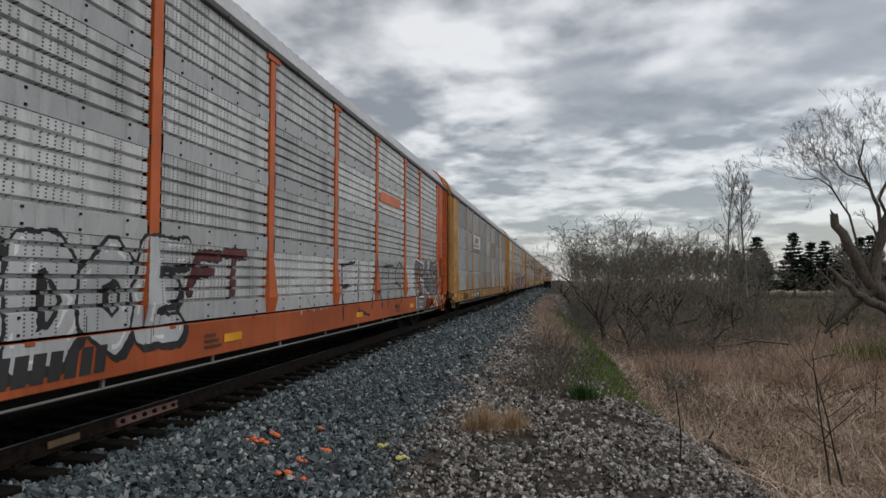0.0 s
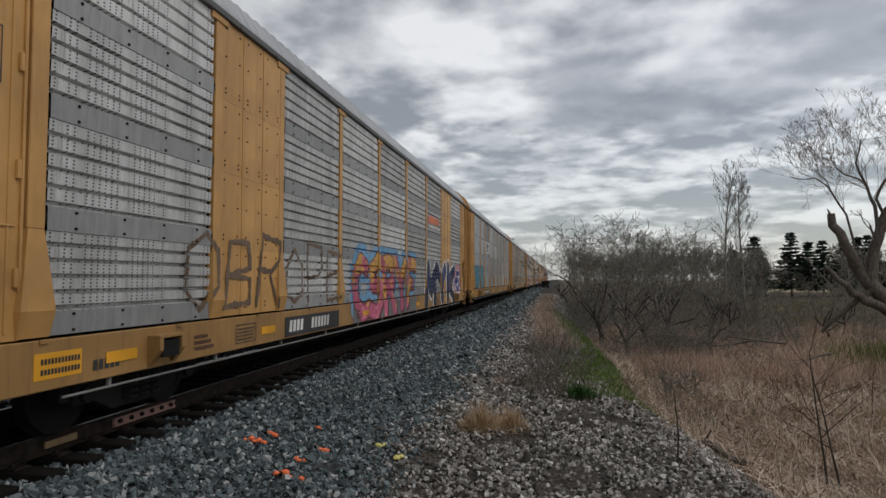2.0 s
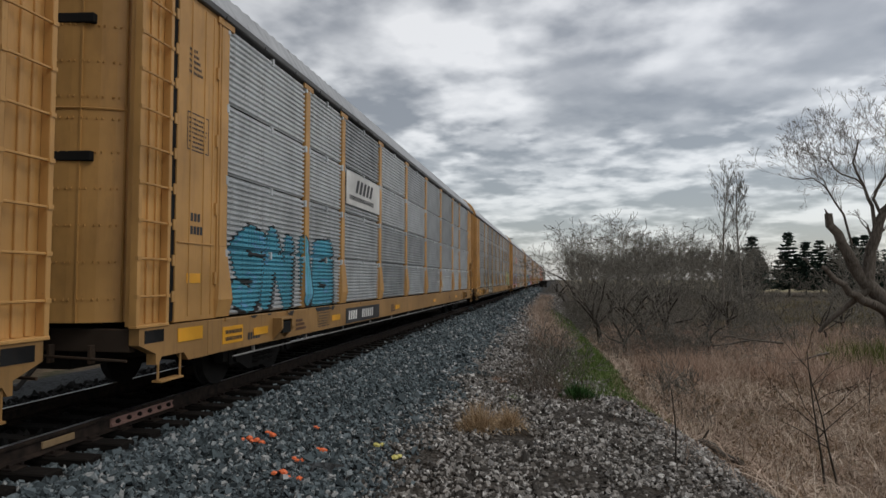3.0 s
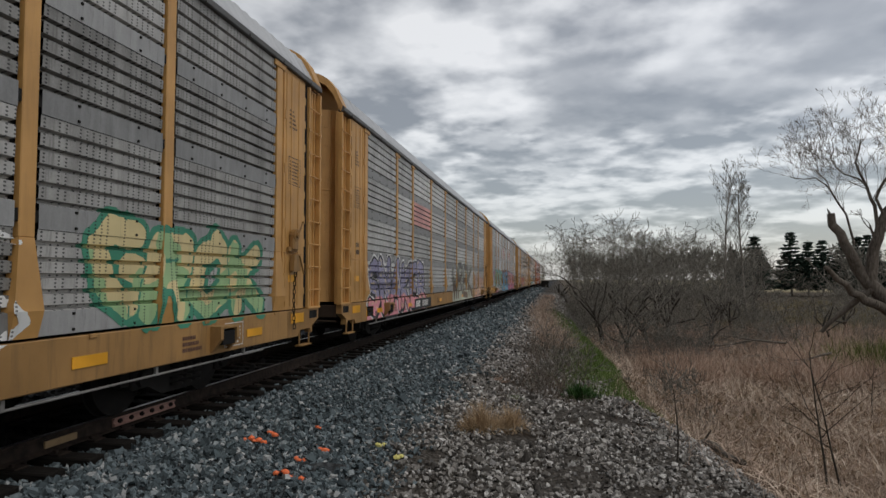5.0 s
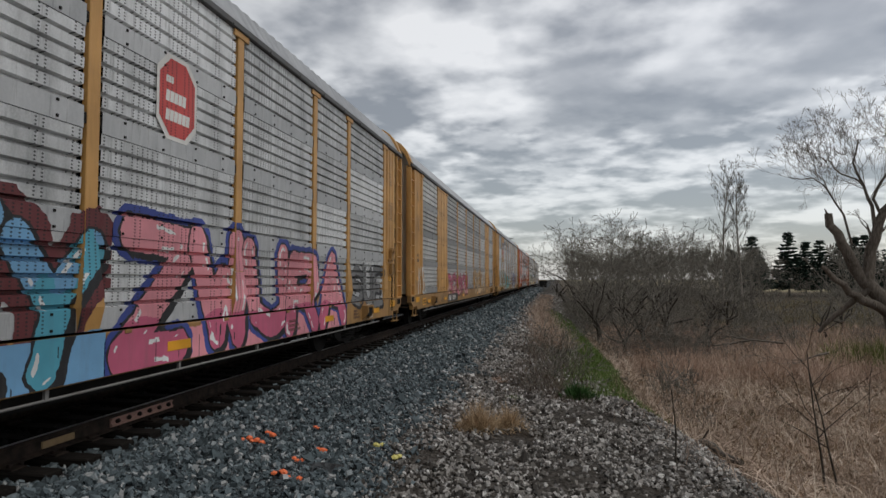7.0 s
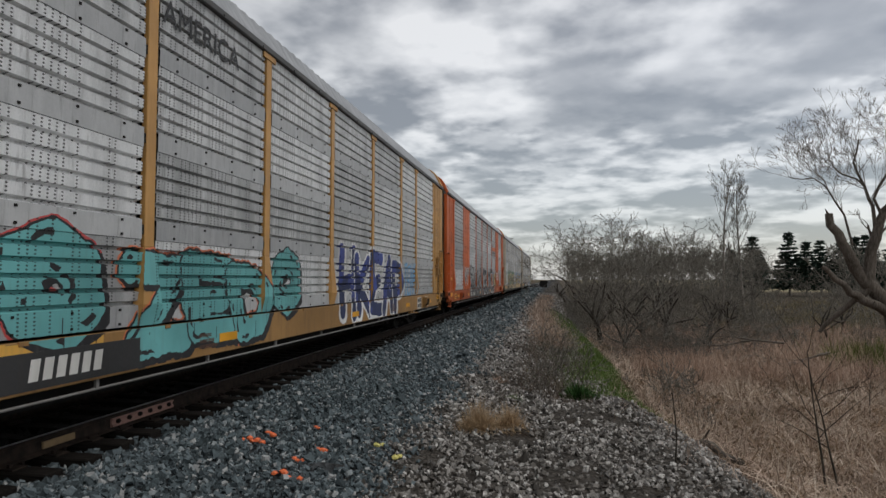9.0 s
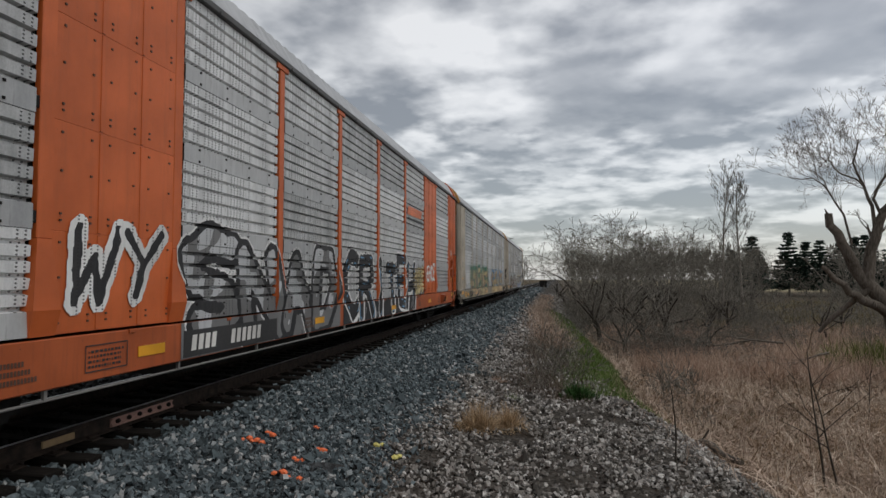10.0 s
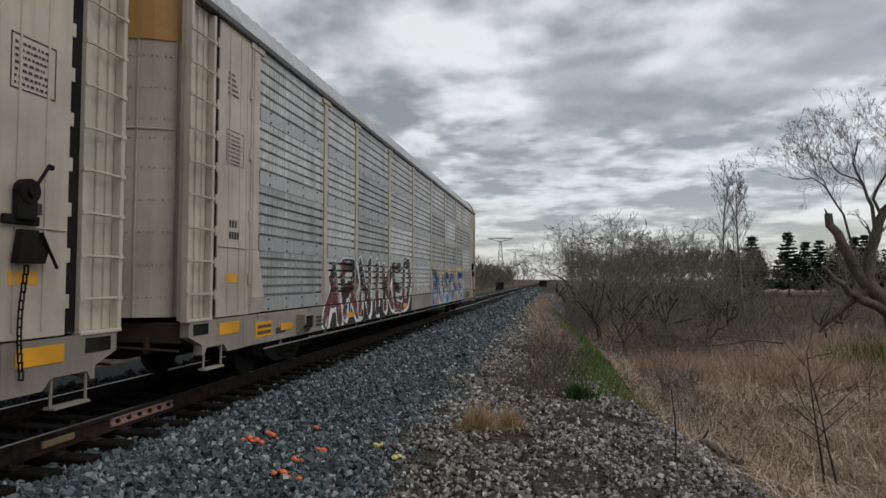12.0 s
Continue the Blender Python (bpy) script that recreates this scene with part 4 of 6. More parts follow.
def distance():
    firs = [conifer(301 + k, 13.5) for k in range(3)]
    rng = random.Random(12)
    row = [(41.0, 144, 0.98), (38.5, 150, 0.78), (48.9, 146, 1.03), (52.6, 147, 0.90), (56.6, 150, 0.92), (59.5, 148, 0.86), (63.5, 150, 0.98), (67.5, 154, 1.02), (72, 152, 1.0), (76, 156, 0.95), (47, 160, 0.8)]
    for i, (x, y, s) in enumerate(row):
        ob = firs[i] if i < 3 else copy_thing(firs[i % 3], Matrix())
        ob.matrix_basis = pose(x, y, land(x, y) - 0.1, 0, 0, rng.uniform(0, 360)) @ Matrix.Diagonal((s * 1.05, s * 1.05, s, 1))
    seeds = np.random.default_rng(77)
    out = []
    for k in range(230):
        y = 120 + 90 * seeds.random()
        x = (0.03 + 0.57 * seeds.random()) * y if k % 4 else (-0.30 + 0.14 * seeds.random()) * y
        if 0.285 < x / y < 0.39:
            y += 160
            x = y * (0.285 + 0.105 * seeds.random())
        z = land(x, y) - 0.2
        tall = seeds.uniform(6, 10)
        for s in range(2):
            grow(seeds, (x + seeds.normal(0, 1), y, z), (seeds.normal(0, 0.3), 0, 1), tall * 0.5, 0.20, 3, out, 0.6, 0.12, (2, 4), 0.66, 2, 0.055)
    for k in range(420):
        y = 58 + 90 * seeds.random()
        x = (0.04 + 0.50 * seeds.random()) * y
        if 0.29 < x / y < 0.385 and y > 66:
            continue
        grow(seeds, (x, y, land(x, y) - 0.1), (seeds.normal(0, 0.5), seeds.normal(0, 0.3), 1), seeds.uniform(0.8, 1.8), 0.05, 2, out, 0.8, 0.05, (3, 4), 0.75, 2, 0.03, 0.2)
    for k in range(110):
        y = 260 + 170 * seeds.random()
        x = (-0.17 + 0.22 * seeds.random()) * y
        if abs(x - TRACK) < 9:
            continue
        grow(seeds, (x, y, land(x, y) - 0.2), (seeds.normal(0, 0.3), 0, 1), seeds.uniform(3.0, 5.0), 0.24, 3, out, 0.65, 0.1, (2, 4), 0.68, 2, 0.085)
    # brush behind the train: near stretch is added, blocking low sky light under cars
    for k in range(300):
        y = 5 + 350 * seeds.random() ** 1.3
        x = -11.8 - 9 * seeds.random() - 0.030 * y
        grow(seeds, (x, y, land(x, y) - 0.2), (seeds.normal(0, 0.35), seeds.normal(0, 0.3), 1), seeds.uniform(1.6, 3.4), 0.10, 3, out, 0.75, 0.06, (3, 4), 0.70, 2, 0.022 + 0.00012 * y, 0.2)
    me = branch_mesh("far_woods", out, 3, BARK_TWIG)
    tagged(new("far_woods", me), "bare brown woodland along the far field, plus light-blocking brush behind the train", "woods", kind="stuff")
    pylon = new("pylon")
    segs = []
    for s in (-1, 1):
        for q in (-1, 1):
            segs.append((s * 2.6, q * 2.6, 0, s * 0.5, q * 0.5, 27, 0.16, 0.12))
    for k in range(7):
        z0, z1 = 27 * k / 7, 27 * (k + 1) / 7
        w0, w1 = 2.6 - 0.30 * k, 2.6 - 0.30 * (k + 1)
        for q in (-1, 1):
            segs += [(-w0, q * w0, z0, w1, q * w1, z1, 0.07, 0.07), (w0, q * w0, z0, -w1, q * w1, z1, 0.07, 0.07)]
    place("mast", branch_mesh("mast", segs, 4, MAT["steel"]), pylon)
    arm = [(-8, 0, 28.5, 0, 0, 26.5, 0.15, 0.25), (8, 0, 28.5, 0, 0, 26.5, 0.15, 0.25), (-8, 0, 28.5, 0, 0, 28.6, 0.15, 0.25), (8, 0, 28.5, 0, 0, 28.6, 0.15, 0.25)]
    place("cross_arm", branch_mesh("cross_arm", arm, 4, MAT["steel"]), pylon)
    tagged(pylon, "grey lattice power pylon with wide cross arm", "pylon", "pylons")
    for i, (x, y) in enumerate(((-34.5, 400), (-35.5, 560), (-33, 700))):
        ob = pylon if i == 0 else copy_thing(pylon, Matrix())
        ob.matrix_basis = pose(x, y, land(x, y) - 0.3, 0, 0, 8)
    for x, y in ((-11.2, 128), (-3.0, 150)):
        bm = bmesh.new()
        add_box(bm, (-0.8, -0.5, 0.0), (0.8, 0.5, 1.05), 0.04)
        add_box(bm, (-0.86, -0.56, 1.05), (0.86, 0.56, 1.6), 0.03)
        box = new("relay_box")
        part("cabinet", bm, MAT["dark"], box)
        box.matrix_basis = pose(x, y, land(x, y) - 0.05)
        tagged(box, "small dark steel relay cabinet beside the track", "cabinet", "relay cabinets")


distance()


# ---- the train: twelve closed car-carrying rail cars ----
POSTS = (-12.0, -9.1, -7.15, -4.3, -1.44, 1.44, 4.3, 7.15, 9.1, 12.0)
ROWS = ((1.075, 2.0), (2.0, 3.0), (3.0, 3.98), (3.98, 5.06))
SKIN = 1.47          # where the side panels stand, from the middle of the car
shared = {}


def punched_profile(h):
    """Height and depth of a panel with a flat bolted band and five broad ribs."""
    pts = [(0.0, 0.0), (0.0, 0.012), (0.215, 0.012), (0.222, -0.006)]
    ribs = 5
    pitch = (h - 0.222) / ribs
    for i in range(ribs):
        z = 0.222 + i * pitch
        pts += [(z + 0.008, -0.060), (z + 0.034, -0.060), (z + 0.044, 0.0), (z + pitch - 0.004, 0.004)]
    return pts


def ribbed_profile(h):
    """Height and depth of a panel with many narrow ribs and an open slit above."""
    pts = []
    n = 13
    pitch = (h - 0.045) / n
    for i in range(n):
        z = i * pitch
        pts += [(z + 0.004, -0.040), (z + 0.26 * pitch, -0.036), (z + 0.45 * pitch, 0.0), (z + 0.85 * pitch, 0.002)]
    pts += [(h - 0.043, -0.015), (h - 0.041, -0.07), (h, -0.07)]
    return pts


def panel_mesh(kind, w, h, material):
    key = (kind, round(w, 2), round(h, 2), material.name)
    if key in shared:
        return shared[key]
    bm = bmesh.new()
    if kind == "solid":
        add_box(bm, (-0.03, 0.0, 0.0), (0.012, w, h), 0.004)
        for k in (1, 2):
            add_box(bm, (0.008, w * k / 3 - 0.02, 0.01), (0.022, w * k / 3 + 0.02, h - 0.01), 0.003)
        for k in range(3):
            for z in (0.10, 0.16, h * 0.55, h - 0.10):
                for u in (0.2, 0.8):
                    y = w * (k + u) / 3
                    add_box(bm, (0.010, y - 0.012, z - 0.010), (0.024, y + 0.012, z + 0.010))
    else:
        prof = punched_profile(h) if kind == "punched" else ribbed_profile(h)
        cols = [[bm.verts.new((x, y, z)) for z, x in prof] for y in (0.0, w)]
        for i in range(len(prof) - 1):
            bm.faces.new((cols[0][i], cols[1][i], cols[1][i + 1], cols[0][i + 1]))
        if kind == "punched":
            n = max(2, round(w / 0.72))
            for k in range(n):
                for z in (0.035, 0.18):
                    y = w * (k + 0.5) / n
                    add_box(bm, (0.010, y - 0.012, z - 0.012), (0.026, y + 0.012, z + 0.012))
            for y in (-0.03, w + 0.03):
                add_box(bm, (-0.01, y - 0.03, 0.05), (0.008, y + 0.03, 0.16), 0.006)
        else:
            for y in (-0.045, w + 0.045):
                add_box(bm, (-0.02, y - 0.03, h - 0.15), (0.030, y + 0.03, h - 0.03), 0.008)
            y = w * 0.5
            add_box(bm, (-0.02, y - 0.022, h - 0.13), (0.03, y + 0.022, h - 0.015), 0.004)
    fixed(bm)
    me = bpy.data.meshes.new("side_panel")
    bm.to_mesh(me)
    bm.free()
    me.materials.append(material)
    if kind == "solid":
        me.materials.append(MAT["brown_mark"])
        for poly in me.polygons:
            if poly.area < 0.0007:
                poly.material_index = 1
    if kind == "punched":
        me.materials.append(MAT["dark"])
        for poly in list(me.polygons)[len(punched_profile(h)) - 1:]:
            poly.material_index = 1
        me.materials.append(MAT["band_dull" if "dull" in material.name else "band"])
        me.polygons[1].material_index = 2
    shared[key] = me
    return me


def post_mesh(wide, material):
    key = ("post", wide, material.name)
    if key in shared:
        return shared[key]
    hw, foot = (0.095, 0.20) if wide else (0.084, 0.165)
    bm = bmesh.new()
    knee = 2.0 if wide else 1.92
    add_box(bm, (-0.05, -hw, knee), (0.020, hw, 5.02), 0.008)
    rings = []
    for z, half, deep in ((knee, hw, 0.021), (1.30, foot, 0.070), (1.07, foot * 0.92, 0.022)):
        rings.append([bm.verts.new(c) for c in ((-0.05, -half, z), (deep, -half * 0.93, z), (deep, half * 0.93, z), (-0.05, half, z))])
    for lo, hi in zip(rings, rings[1:]):
        for i in range(3):
            bm.faces.new((lo[i], lo[i + 1], hi[i + 1], hi[i]))
    bm.faces.new(rings[0])
    bm.faces.new(rings[-1])
    add_box(bm, (0.0, -0.21, 4.97), (0.034, 0.21, 5.07), 0.008)
    fixed(bm)
    me = bpy.data.meshes.new("post")
    bm.to_mesh(me)
    bm.free()
    me.materials.append(material)
    shared[key] = me
    return me


def cached(key, build, material):
    """A mesh built once by build(bm) and shared by all that look alike."""
    key = (key, material.name)
    if key not in shared:
        bm = bmesh.new()
        build(bm)
        fixed(bm)
        me = bpy.data.meshes.new(key[0])
        bm.to_mesh(me)
        bm.free()
        me.materials.append(material)
        shared[key] = me
    return shared[key]


def arch(x):
    """Height of the roof over the car's width."""
    u = min(1.0, abs(x) / 1.46)
    return 5.13 + 0.74 * (1 - u ** 6)


def build_roof(bm):
    xs = [-1.46, -1.40, -1.2, -0.8, -0.3, 0.3, 0.8, 1.2, 1.40, 1.46]
    n = 360
    rows = []
    for i in range(n + 1):
        y = -13.72 + 27.44 * i / n
        lift = 0.012 if i % 4 in (1, 2) else -0.006
        rows.append([bm.verts.new((x, y, arch(x) + lift)) for x in xs])
    for a, b in zip(rows, rows[1:]):
        for i in range(len(xs) - 1):
            bm.faces.new((a[i], a[i + 1], b[i + 1], b[i]))


def build_roof_end(bm):
    xs = [-1.5 + 3.0 * i / 18 for i in range(19)]
    outer = [(x, arch(x * 0.97) + 0.045) for x in xs]
    inner = [(x * 0.97, arch(x * 0.97) - 0.10) for x in xs[::-1]]
    add_prism(bm, [(x, z) for x, z in outer + inner], 1, 0.0, 0.26)


def build_gable(bm):
    xs = [-1.42 + 2.84 * i / 16 for i in range(17)]
    add_prism(bm, [(x, arch(x) - 0.03) for x in xs] + [(1.42, 4.95), (-1.42, 4.95)], 1, -0.03, 0.03)


def build_chord(bm):
    add_prism(bm, [(1.40, 5.06), (1.515, 5.06), (1.53, 5.075), (1.53, 5.15), (1.515, 5.165), (1.46, 5.165), (1.46, 5.10), (1.40, 5.10)], 1, -13.72, 13.72)
    for i in range(24):
        y = -13.2 + 26.4 * i / 23
        add_box(bm, (1.52, y - 0.03, 5.06), (1.545, y + 0.03, 5.10))


def build_far_wall(bm):
    prof = []
    for z0, z1 in ROWS:
        prof += [(z0 + z, x) for z, x in punched_profile(z1 - z0)]
    cols = [[bm.verts.new((-SKIN - x, y, z)) for z, x in prof] for y in (-13.3, 13.3)]
    for i in range(len(prof) - 1):
        bm.faces.new((cols[0][i], cols[1][i], cols[1][i + 1], cols[0][i + 1]))


def build_core(bm):
    # solid block whose black paints in the dark seen through panel gaps
    add_box(bm, (-1.38, -13.1, 1.06), (1.38, 13.1, 5.06))


def build_sill(bm):
    out = [(1.36, 0.60), (1.49, 0.60), (1.50, 0.61), (1.50, 1.035), (1.49, 1.045), (1.36, 1.045), (1.36, 1.02), (1.44, 1.02), (1.44, 0.625), (1.36, 0.625)]
    add_prism(bm, out, 1, -12.35, 12.35)
    for i in range(13):
        y = -11.9 + 23.8 * i / 12
        add_box(bm, (1.495, y - 0.05, 1.01), (1.518, y + 0.05, 1.05), 0.004)


def build_underframe(bm):
    add_box(bm, (-1.44, -13.2, 0.98), (1.44, 13.2, 1.045))
    add_box(bm, (-0.33, -13.3, 0.52), (0.33, 13.3, 0.98), 0.02)
    for i in range(15):
        y = -12 + 24 * i / 14
        add_box(bm, (-1.40, y - 0.05, 0.70), (1.40, y + 0.05, 0.98))
    add_box(bm, (-1.50, -12.3, 0.60), (-1.42, 12.3, 1.045), 0.01)
    add_tube(bm, (0.75, -2.6, 0.62), (0.75, -1.2, 0.62), 0.19, 12)
    add_box(bm, (0.5, 1.0, 0.48), (0.95, 1.7, 0.80), 0.03)
    add_tube(bm, (0.62, -8.2, 0.58), (0.62, 8.2, 0.58), 0.03)


def build_pipe(bm):
    add_tube(bm, (1.44, -11.6, 0.50), (1.44, 11.6, 0.50), 0.013, 8)
    for i in range(12):
        y = -11 + 2 * i
        add_box(bm, (1.425, y - 0.02, 0.495), (1.455, y + 0.02, 0.62))


def bow(x):
    """How far an end door bulges at a distance from the middle."""
    return 0.46 * (1 - abs(x / 1.40) ** 3.2)


def build_end_door(bm):
    """A bowed end door; it bulges along -Y."""
    n, top = 20, 5.12
    cols = []
    for i in range(n + 1):
        x = -1.40 + 2.8 * i / n
        cols.append([bm.verts.new((x, -bow(x), z)) for z in (1.10, 1.16, 3.42, 3.45, top)])
    for a, b in zip(cols, cols[1:]):
        for i in range(4):
            bm.faces.new((a[i], b[i], b[i + 1], a[i + 1]))
    bmesh.ops.recalc_face_normals(bm, faces=bm.faces)
    for z in (1.35, 1.75, 2.15, 2.55, 2.95, 3.32, 3.56, 3.95, 4.35, 4.75):
        for i in range(1, n):
            for s in (-0.025, 0.025):
                x = -1.40 + 2.8 * i / n + s
                add_box(bm, (x - 0.010, -bow(x) - 0.012, z - 0.010), (x + 0.010, -bow(x) + 0.004, z + 0.010))
    for k in range(-3, 4):
        x = 0.40 * k
        add_box(bm, (x - 0.012, -bow(x) - 0.012, 1.1), (x + 0.012, -bow(x) + 0.01, top))
    for i in range(n):
        x, w = -1.40 + 2.8 * i / n, -1.40 + 2.8 * (i + 1) / n
        add_tube(bm, (x, -bow(x) - 0.004, 3.43), (w, -bow(w) - 0.004, 3.43), 0.014, 5)


def build_hood(bm):
    n = 20
    cols = []
    for i in range(n + 1):
        x = -1.40 + 2.8 * i / n
        cols.append([bm.verts.new((x, -bow(x) - 0.016, z)) for z in (4.55, 5.13)] + [bm.verts.new((x * 0.98, -bow(x) + 0.05, 5.16))])
    for a, b in zip(cols, cols[1:]):
        for i in range(2):
            bm.faces.new((a[i], b[i], b[i + 1], a[i + 1]))


def build_end_panel(bm):
    """Folded steel sheet between the corner post and the end; it runs along +Y from 0 to 1.6 metres."""
    add_box(bm, (-0.06, 0.0, 1.06), (0.0, 0.93, 5.06), 0.006)
    add_box(bm, (-0.13, 1.05, 1.06), (-0.07, 1.62, 5.06), 0.006)
    for y in (0.16, 0.36, 0.66):
        add_box(bm, (-0.01, y - 0.012, 1.12), (0.012, y + 0.012, 5.0), 0.004)
    add_box(bm, (0.0, 0.02, 1.2), (0.022, 0.05, 5.0), 0.004)
    for y in (1.22, 1.36, 1.50):
        add_box(bm, (-0.08, y - 0.025, 1.08), (-0.045, y + 0.025, 5.02), 0.006)
    for k in range(9):
        z = 1.30 + 0.42 * k
        add_box(bm, (-0.05, 0.92, z), (-0.002, 0.975, z + 0.13), 0.004)
    for z in (1.5, 2.4, 3.3, 4.2):
        add_box(bm, (0.0, 0.06, z), (0.03, 0.10, z + 0.16), 0.004)
    add_box(bm, (0.0, 0.10, 2.0), (0.016, 0.90, 2.018), 0.003)


def build_ladder(bm):
    for y in (1.10, 1.62):
        add_box(bm, (-0.02, y - 0.028, 1.06), (0.075, y + 0.028, 5.02), 0.006)
    add_box(bm, (-0.02, 1.08, 1.04), (0.085, 1.65, 1.075), 0.006)


def build_short_ladder(bm):
    for y in (1.10, 1.62):
        add_box(bm, (-0.02, y - 0.024, 1.06), (0.075, y + 0.024, 2.62), 0.006)
    add_box(bm, (-0.02, 1.08, 1.04), (0.085, 1.65, 1.075), 0.006)
    add_box(bm, (-0.08, 1.05, 2.66), (0.045, 1.66, 5.05), 0.008)
    add_box(bm, (0.04, 1.18, 2.70), (0.055, 1.21, 5.0), 0.003)


def build_rung(bm):
    add_tube(bm, (0.06, 1.08, 0.0), (0.06, 1.65, 0.0), 0.014, 6)
    for y in (1.10, 1.62):
        add_box(bm, (0.045, y - 0.03, -0.02), (0.085, y + 0.03, 0.02))


def build_end_sill(bm):
    """The stepped end of the frame; it runs along +Y from 0 to 1.35 metres."""
    out = [(0.0, 0.60), (0.42, 0.60), (0.52, 0.70), (0.95, 0.70), (1.0, 0.62), (1.05, 0.62), (1.05, 0.74), (1.35, 0.86), (1.35, 1.045), (0.0, 1.045)]
    add_prism(bm, out, 0, 1.38, 1.50)
    for y in (0.55, 0.97):
        add_tube(bm, (1.47, y, 0.80), (1.47, y, 0.42), 0.014)
    add_box(bm, (1.40, 0.54, 0.41), (1.52, 0.98, 0.435), 0.004)


def build_end_beam(bm):
    """The cross beam under the end door, with a lever and a hanging hose bracket."""
    add_box(bm, (-1.45, 1.22, 0.78), (1.37, 1.33, 1.03), 0.01)
    add_box(bm, (-1.2, 0.2, 0.80), (1.2, 1.22, 0.84))
    add_tube(bm, (0.3, 1.40, 0.74), (1.40, 1.40, 0.70), 0.016, 6)
    for x in (0.45, 0.95):
        add_box(bm, (x - 0.02, 1.33, 0.66), (x + 0.02, 1.41, 0.86), 0.006)
    add_box(bm, (-0.30, 1.33, 0.70), (0.30, 1.46, 1.02), 0.02)


def build_hand_brake(bm):
    """A cast gear housing with a lever, standing on a bracket over a bell crank."""
    add_box(bm, (0.0, 0.20, 2.02), (0.05, 0.56, 2.10), 0.01)
    add_tube(bm, (0.02, 0.40, 2.30), (0.10, 0.40, 2.30), 0.105, 12)
    add_tube(bm, (0.09, 0.40, 2.30), (0.13, 0.40, 2.30), 0.045, 8)
    add_box(bm, (0.0, 0.30, 2.05), (0.09, 0.50, 2.32), 0.02)
    add_tube(bm, (0.12, 0.40, 2.30), (0.15, 0.52, 2.52), 0.016, 6)
    add_tube(bm, (0.15, 0.52, 2.52), (0.15, 0.56, 2.52), 0.026, 6)
    add_prism(bm, [(0.30, 1.70), (0.58, 1.70), (0.62, 1.82), (0.50, 1.98), (0.34, 1.98)], 0, 0.02, 0.09)
    add_tube(bm, (0.10, 0.52, 1.96), (0.10, 0.70, 1.66), 0.014, 6)


def build_chain(bm):
    """Links that hang from the hand brake to the frame, each turned against the next."""
    n = 13
    for k in range(n):
        z = 1.68 - 0.072 * k
        y = 0.40 - 0.05 * math.sin(k / n * 3.0)
        for s in (-1, 1):
            a, b = (0.0, 0.018 * s) if k % 2 else (0.018 * s, 0.0)
            add_tube(bm, (0.075 + a, y + b, z), (0.075 + a, y + b, z - 0.075), 0.008, 5)
        for e in (z, z - 0.075):
            p, q = ((0.075, y - 0.02, e), (0.075, y + 0.02, e)) if k % 2 else ((0.055, y, e), (0.095, y, e))
            add_tube(bm, p, q, 0.008, 5)


def build_pad(bm):
    """A bracket welded to the sill, hollow in front."""
    add_box(bm, (0.0, -0.24, 0.93), (0.15, 0.24, 0.965), 0.004)
    for y in (-0.24, 0.17):
        add_prism(bm, [(0.0, 0.64), (0.03, 0.64), (0.15, 0.80), (0.15, 0.93), (0.0, 0.93)], 1, y, y + 0.07)


def build_card_board(bm):
    for a, b in (((-0.26, -0.18), (0.26, -0.15)), ((-0.26, 0.15), (0.26, 0.18)), ((-0.26, -0.15), (-0.23, 0.15)), ((0.23, -0.15), (0.26, 0.15)), ((-0.015, -0.15), (0.015, 0.15)), ((-0.23, -0.02), (0.23, 0.02))):
        add_box(bm, (0.0, *a), (0.012, *b))


def build_feet(bm):
    for y in (-0.25, 0.0):
        add_box(bm, (0.0, y, 0.52), (0.085, y + 0.10, 0.61), 0.006)
    add_tube(bm, (0.04, -0.25, 0.54), (0.04, 0.9, 0.50), 0.016, 6)


def build_shade_skirt(bm):
    """Deep inner sheets added to block view and light under the floor between trucks."""
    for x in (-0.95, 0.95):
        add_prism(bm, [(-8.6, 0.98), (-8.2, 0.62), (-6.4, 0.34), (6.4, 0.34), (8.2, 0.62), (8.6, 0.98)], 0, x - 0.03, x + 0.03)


def build_coupler(bm):
    add_box(bm, (-0.10, 0.0, 0.68), (0.10, 0.75, 0.90), 0.02)
    add_box(bm, (-0.16, 0.62, 0.62), (0.16, 0.92, 0.96), 0.05)
    add_tube(bm, (0.25, 0.1, 0.75), (0.30, 0.55, 0.42), 0.025)
    add_tube(bm, (0.30, 0.55, 0.42), (0.20, 0.86, 0.55), 0.025)


def build_truck(bm):
    """The cast side frames with their springs and the bolster between them."""
    for s in (-1, 1):
        out = [(-1.18, 0.36), (-1.18, 0.56), (-0.75, 0.60), (-0.42, 0.72), (0.42, 0.72), (0.75, 0.60), (1.18, 0.56), (1.18, 0.36), (0.78, 0.34),
               (0.42, 0.17), (-0.42, 0.17), (-0.78, 0.34)]
        add_prism(bm, out, 0, s * 1.02 - 0.07, s * 1.02 + 0.07)
        for y in (-0.89, 0.89):
            add_box(bm, (s * 1.02 - 0.11, y - 0.15, 0.30), (s * 1.02 + 0.11, y + 0.15, 0.52), 0.02)
            add_tube(bm, (s * 1.10, y, 0.41), (s * 1.18, y, 0.41), 0.085, 10)
        for y in (-0.2, 0.0, 0.2):
            for k in range(4):
                add_tube(bm, (s * 1.13, y, 0.25 + 0.075 * k), (s * 1.13, y, 0.28 + 0.075 * k), 0.085, 8)
    add_box(bm, (-1.15, -0.22, 0.45), (1.15, 0.22, 0.66), 0.02)


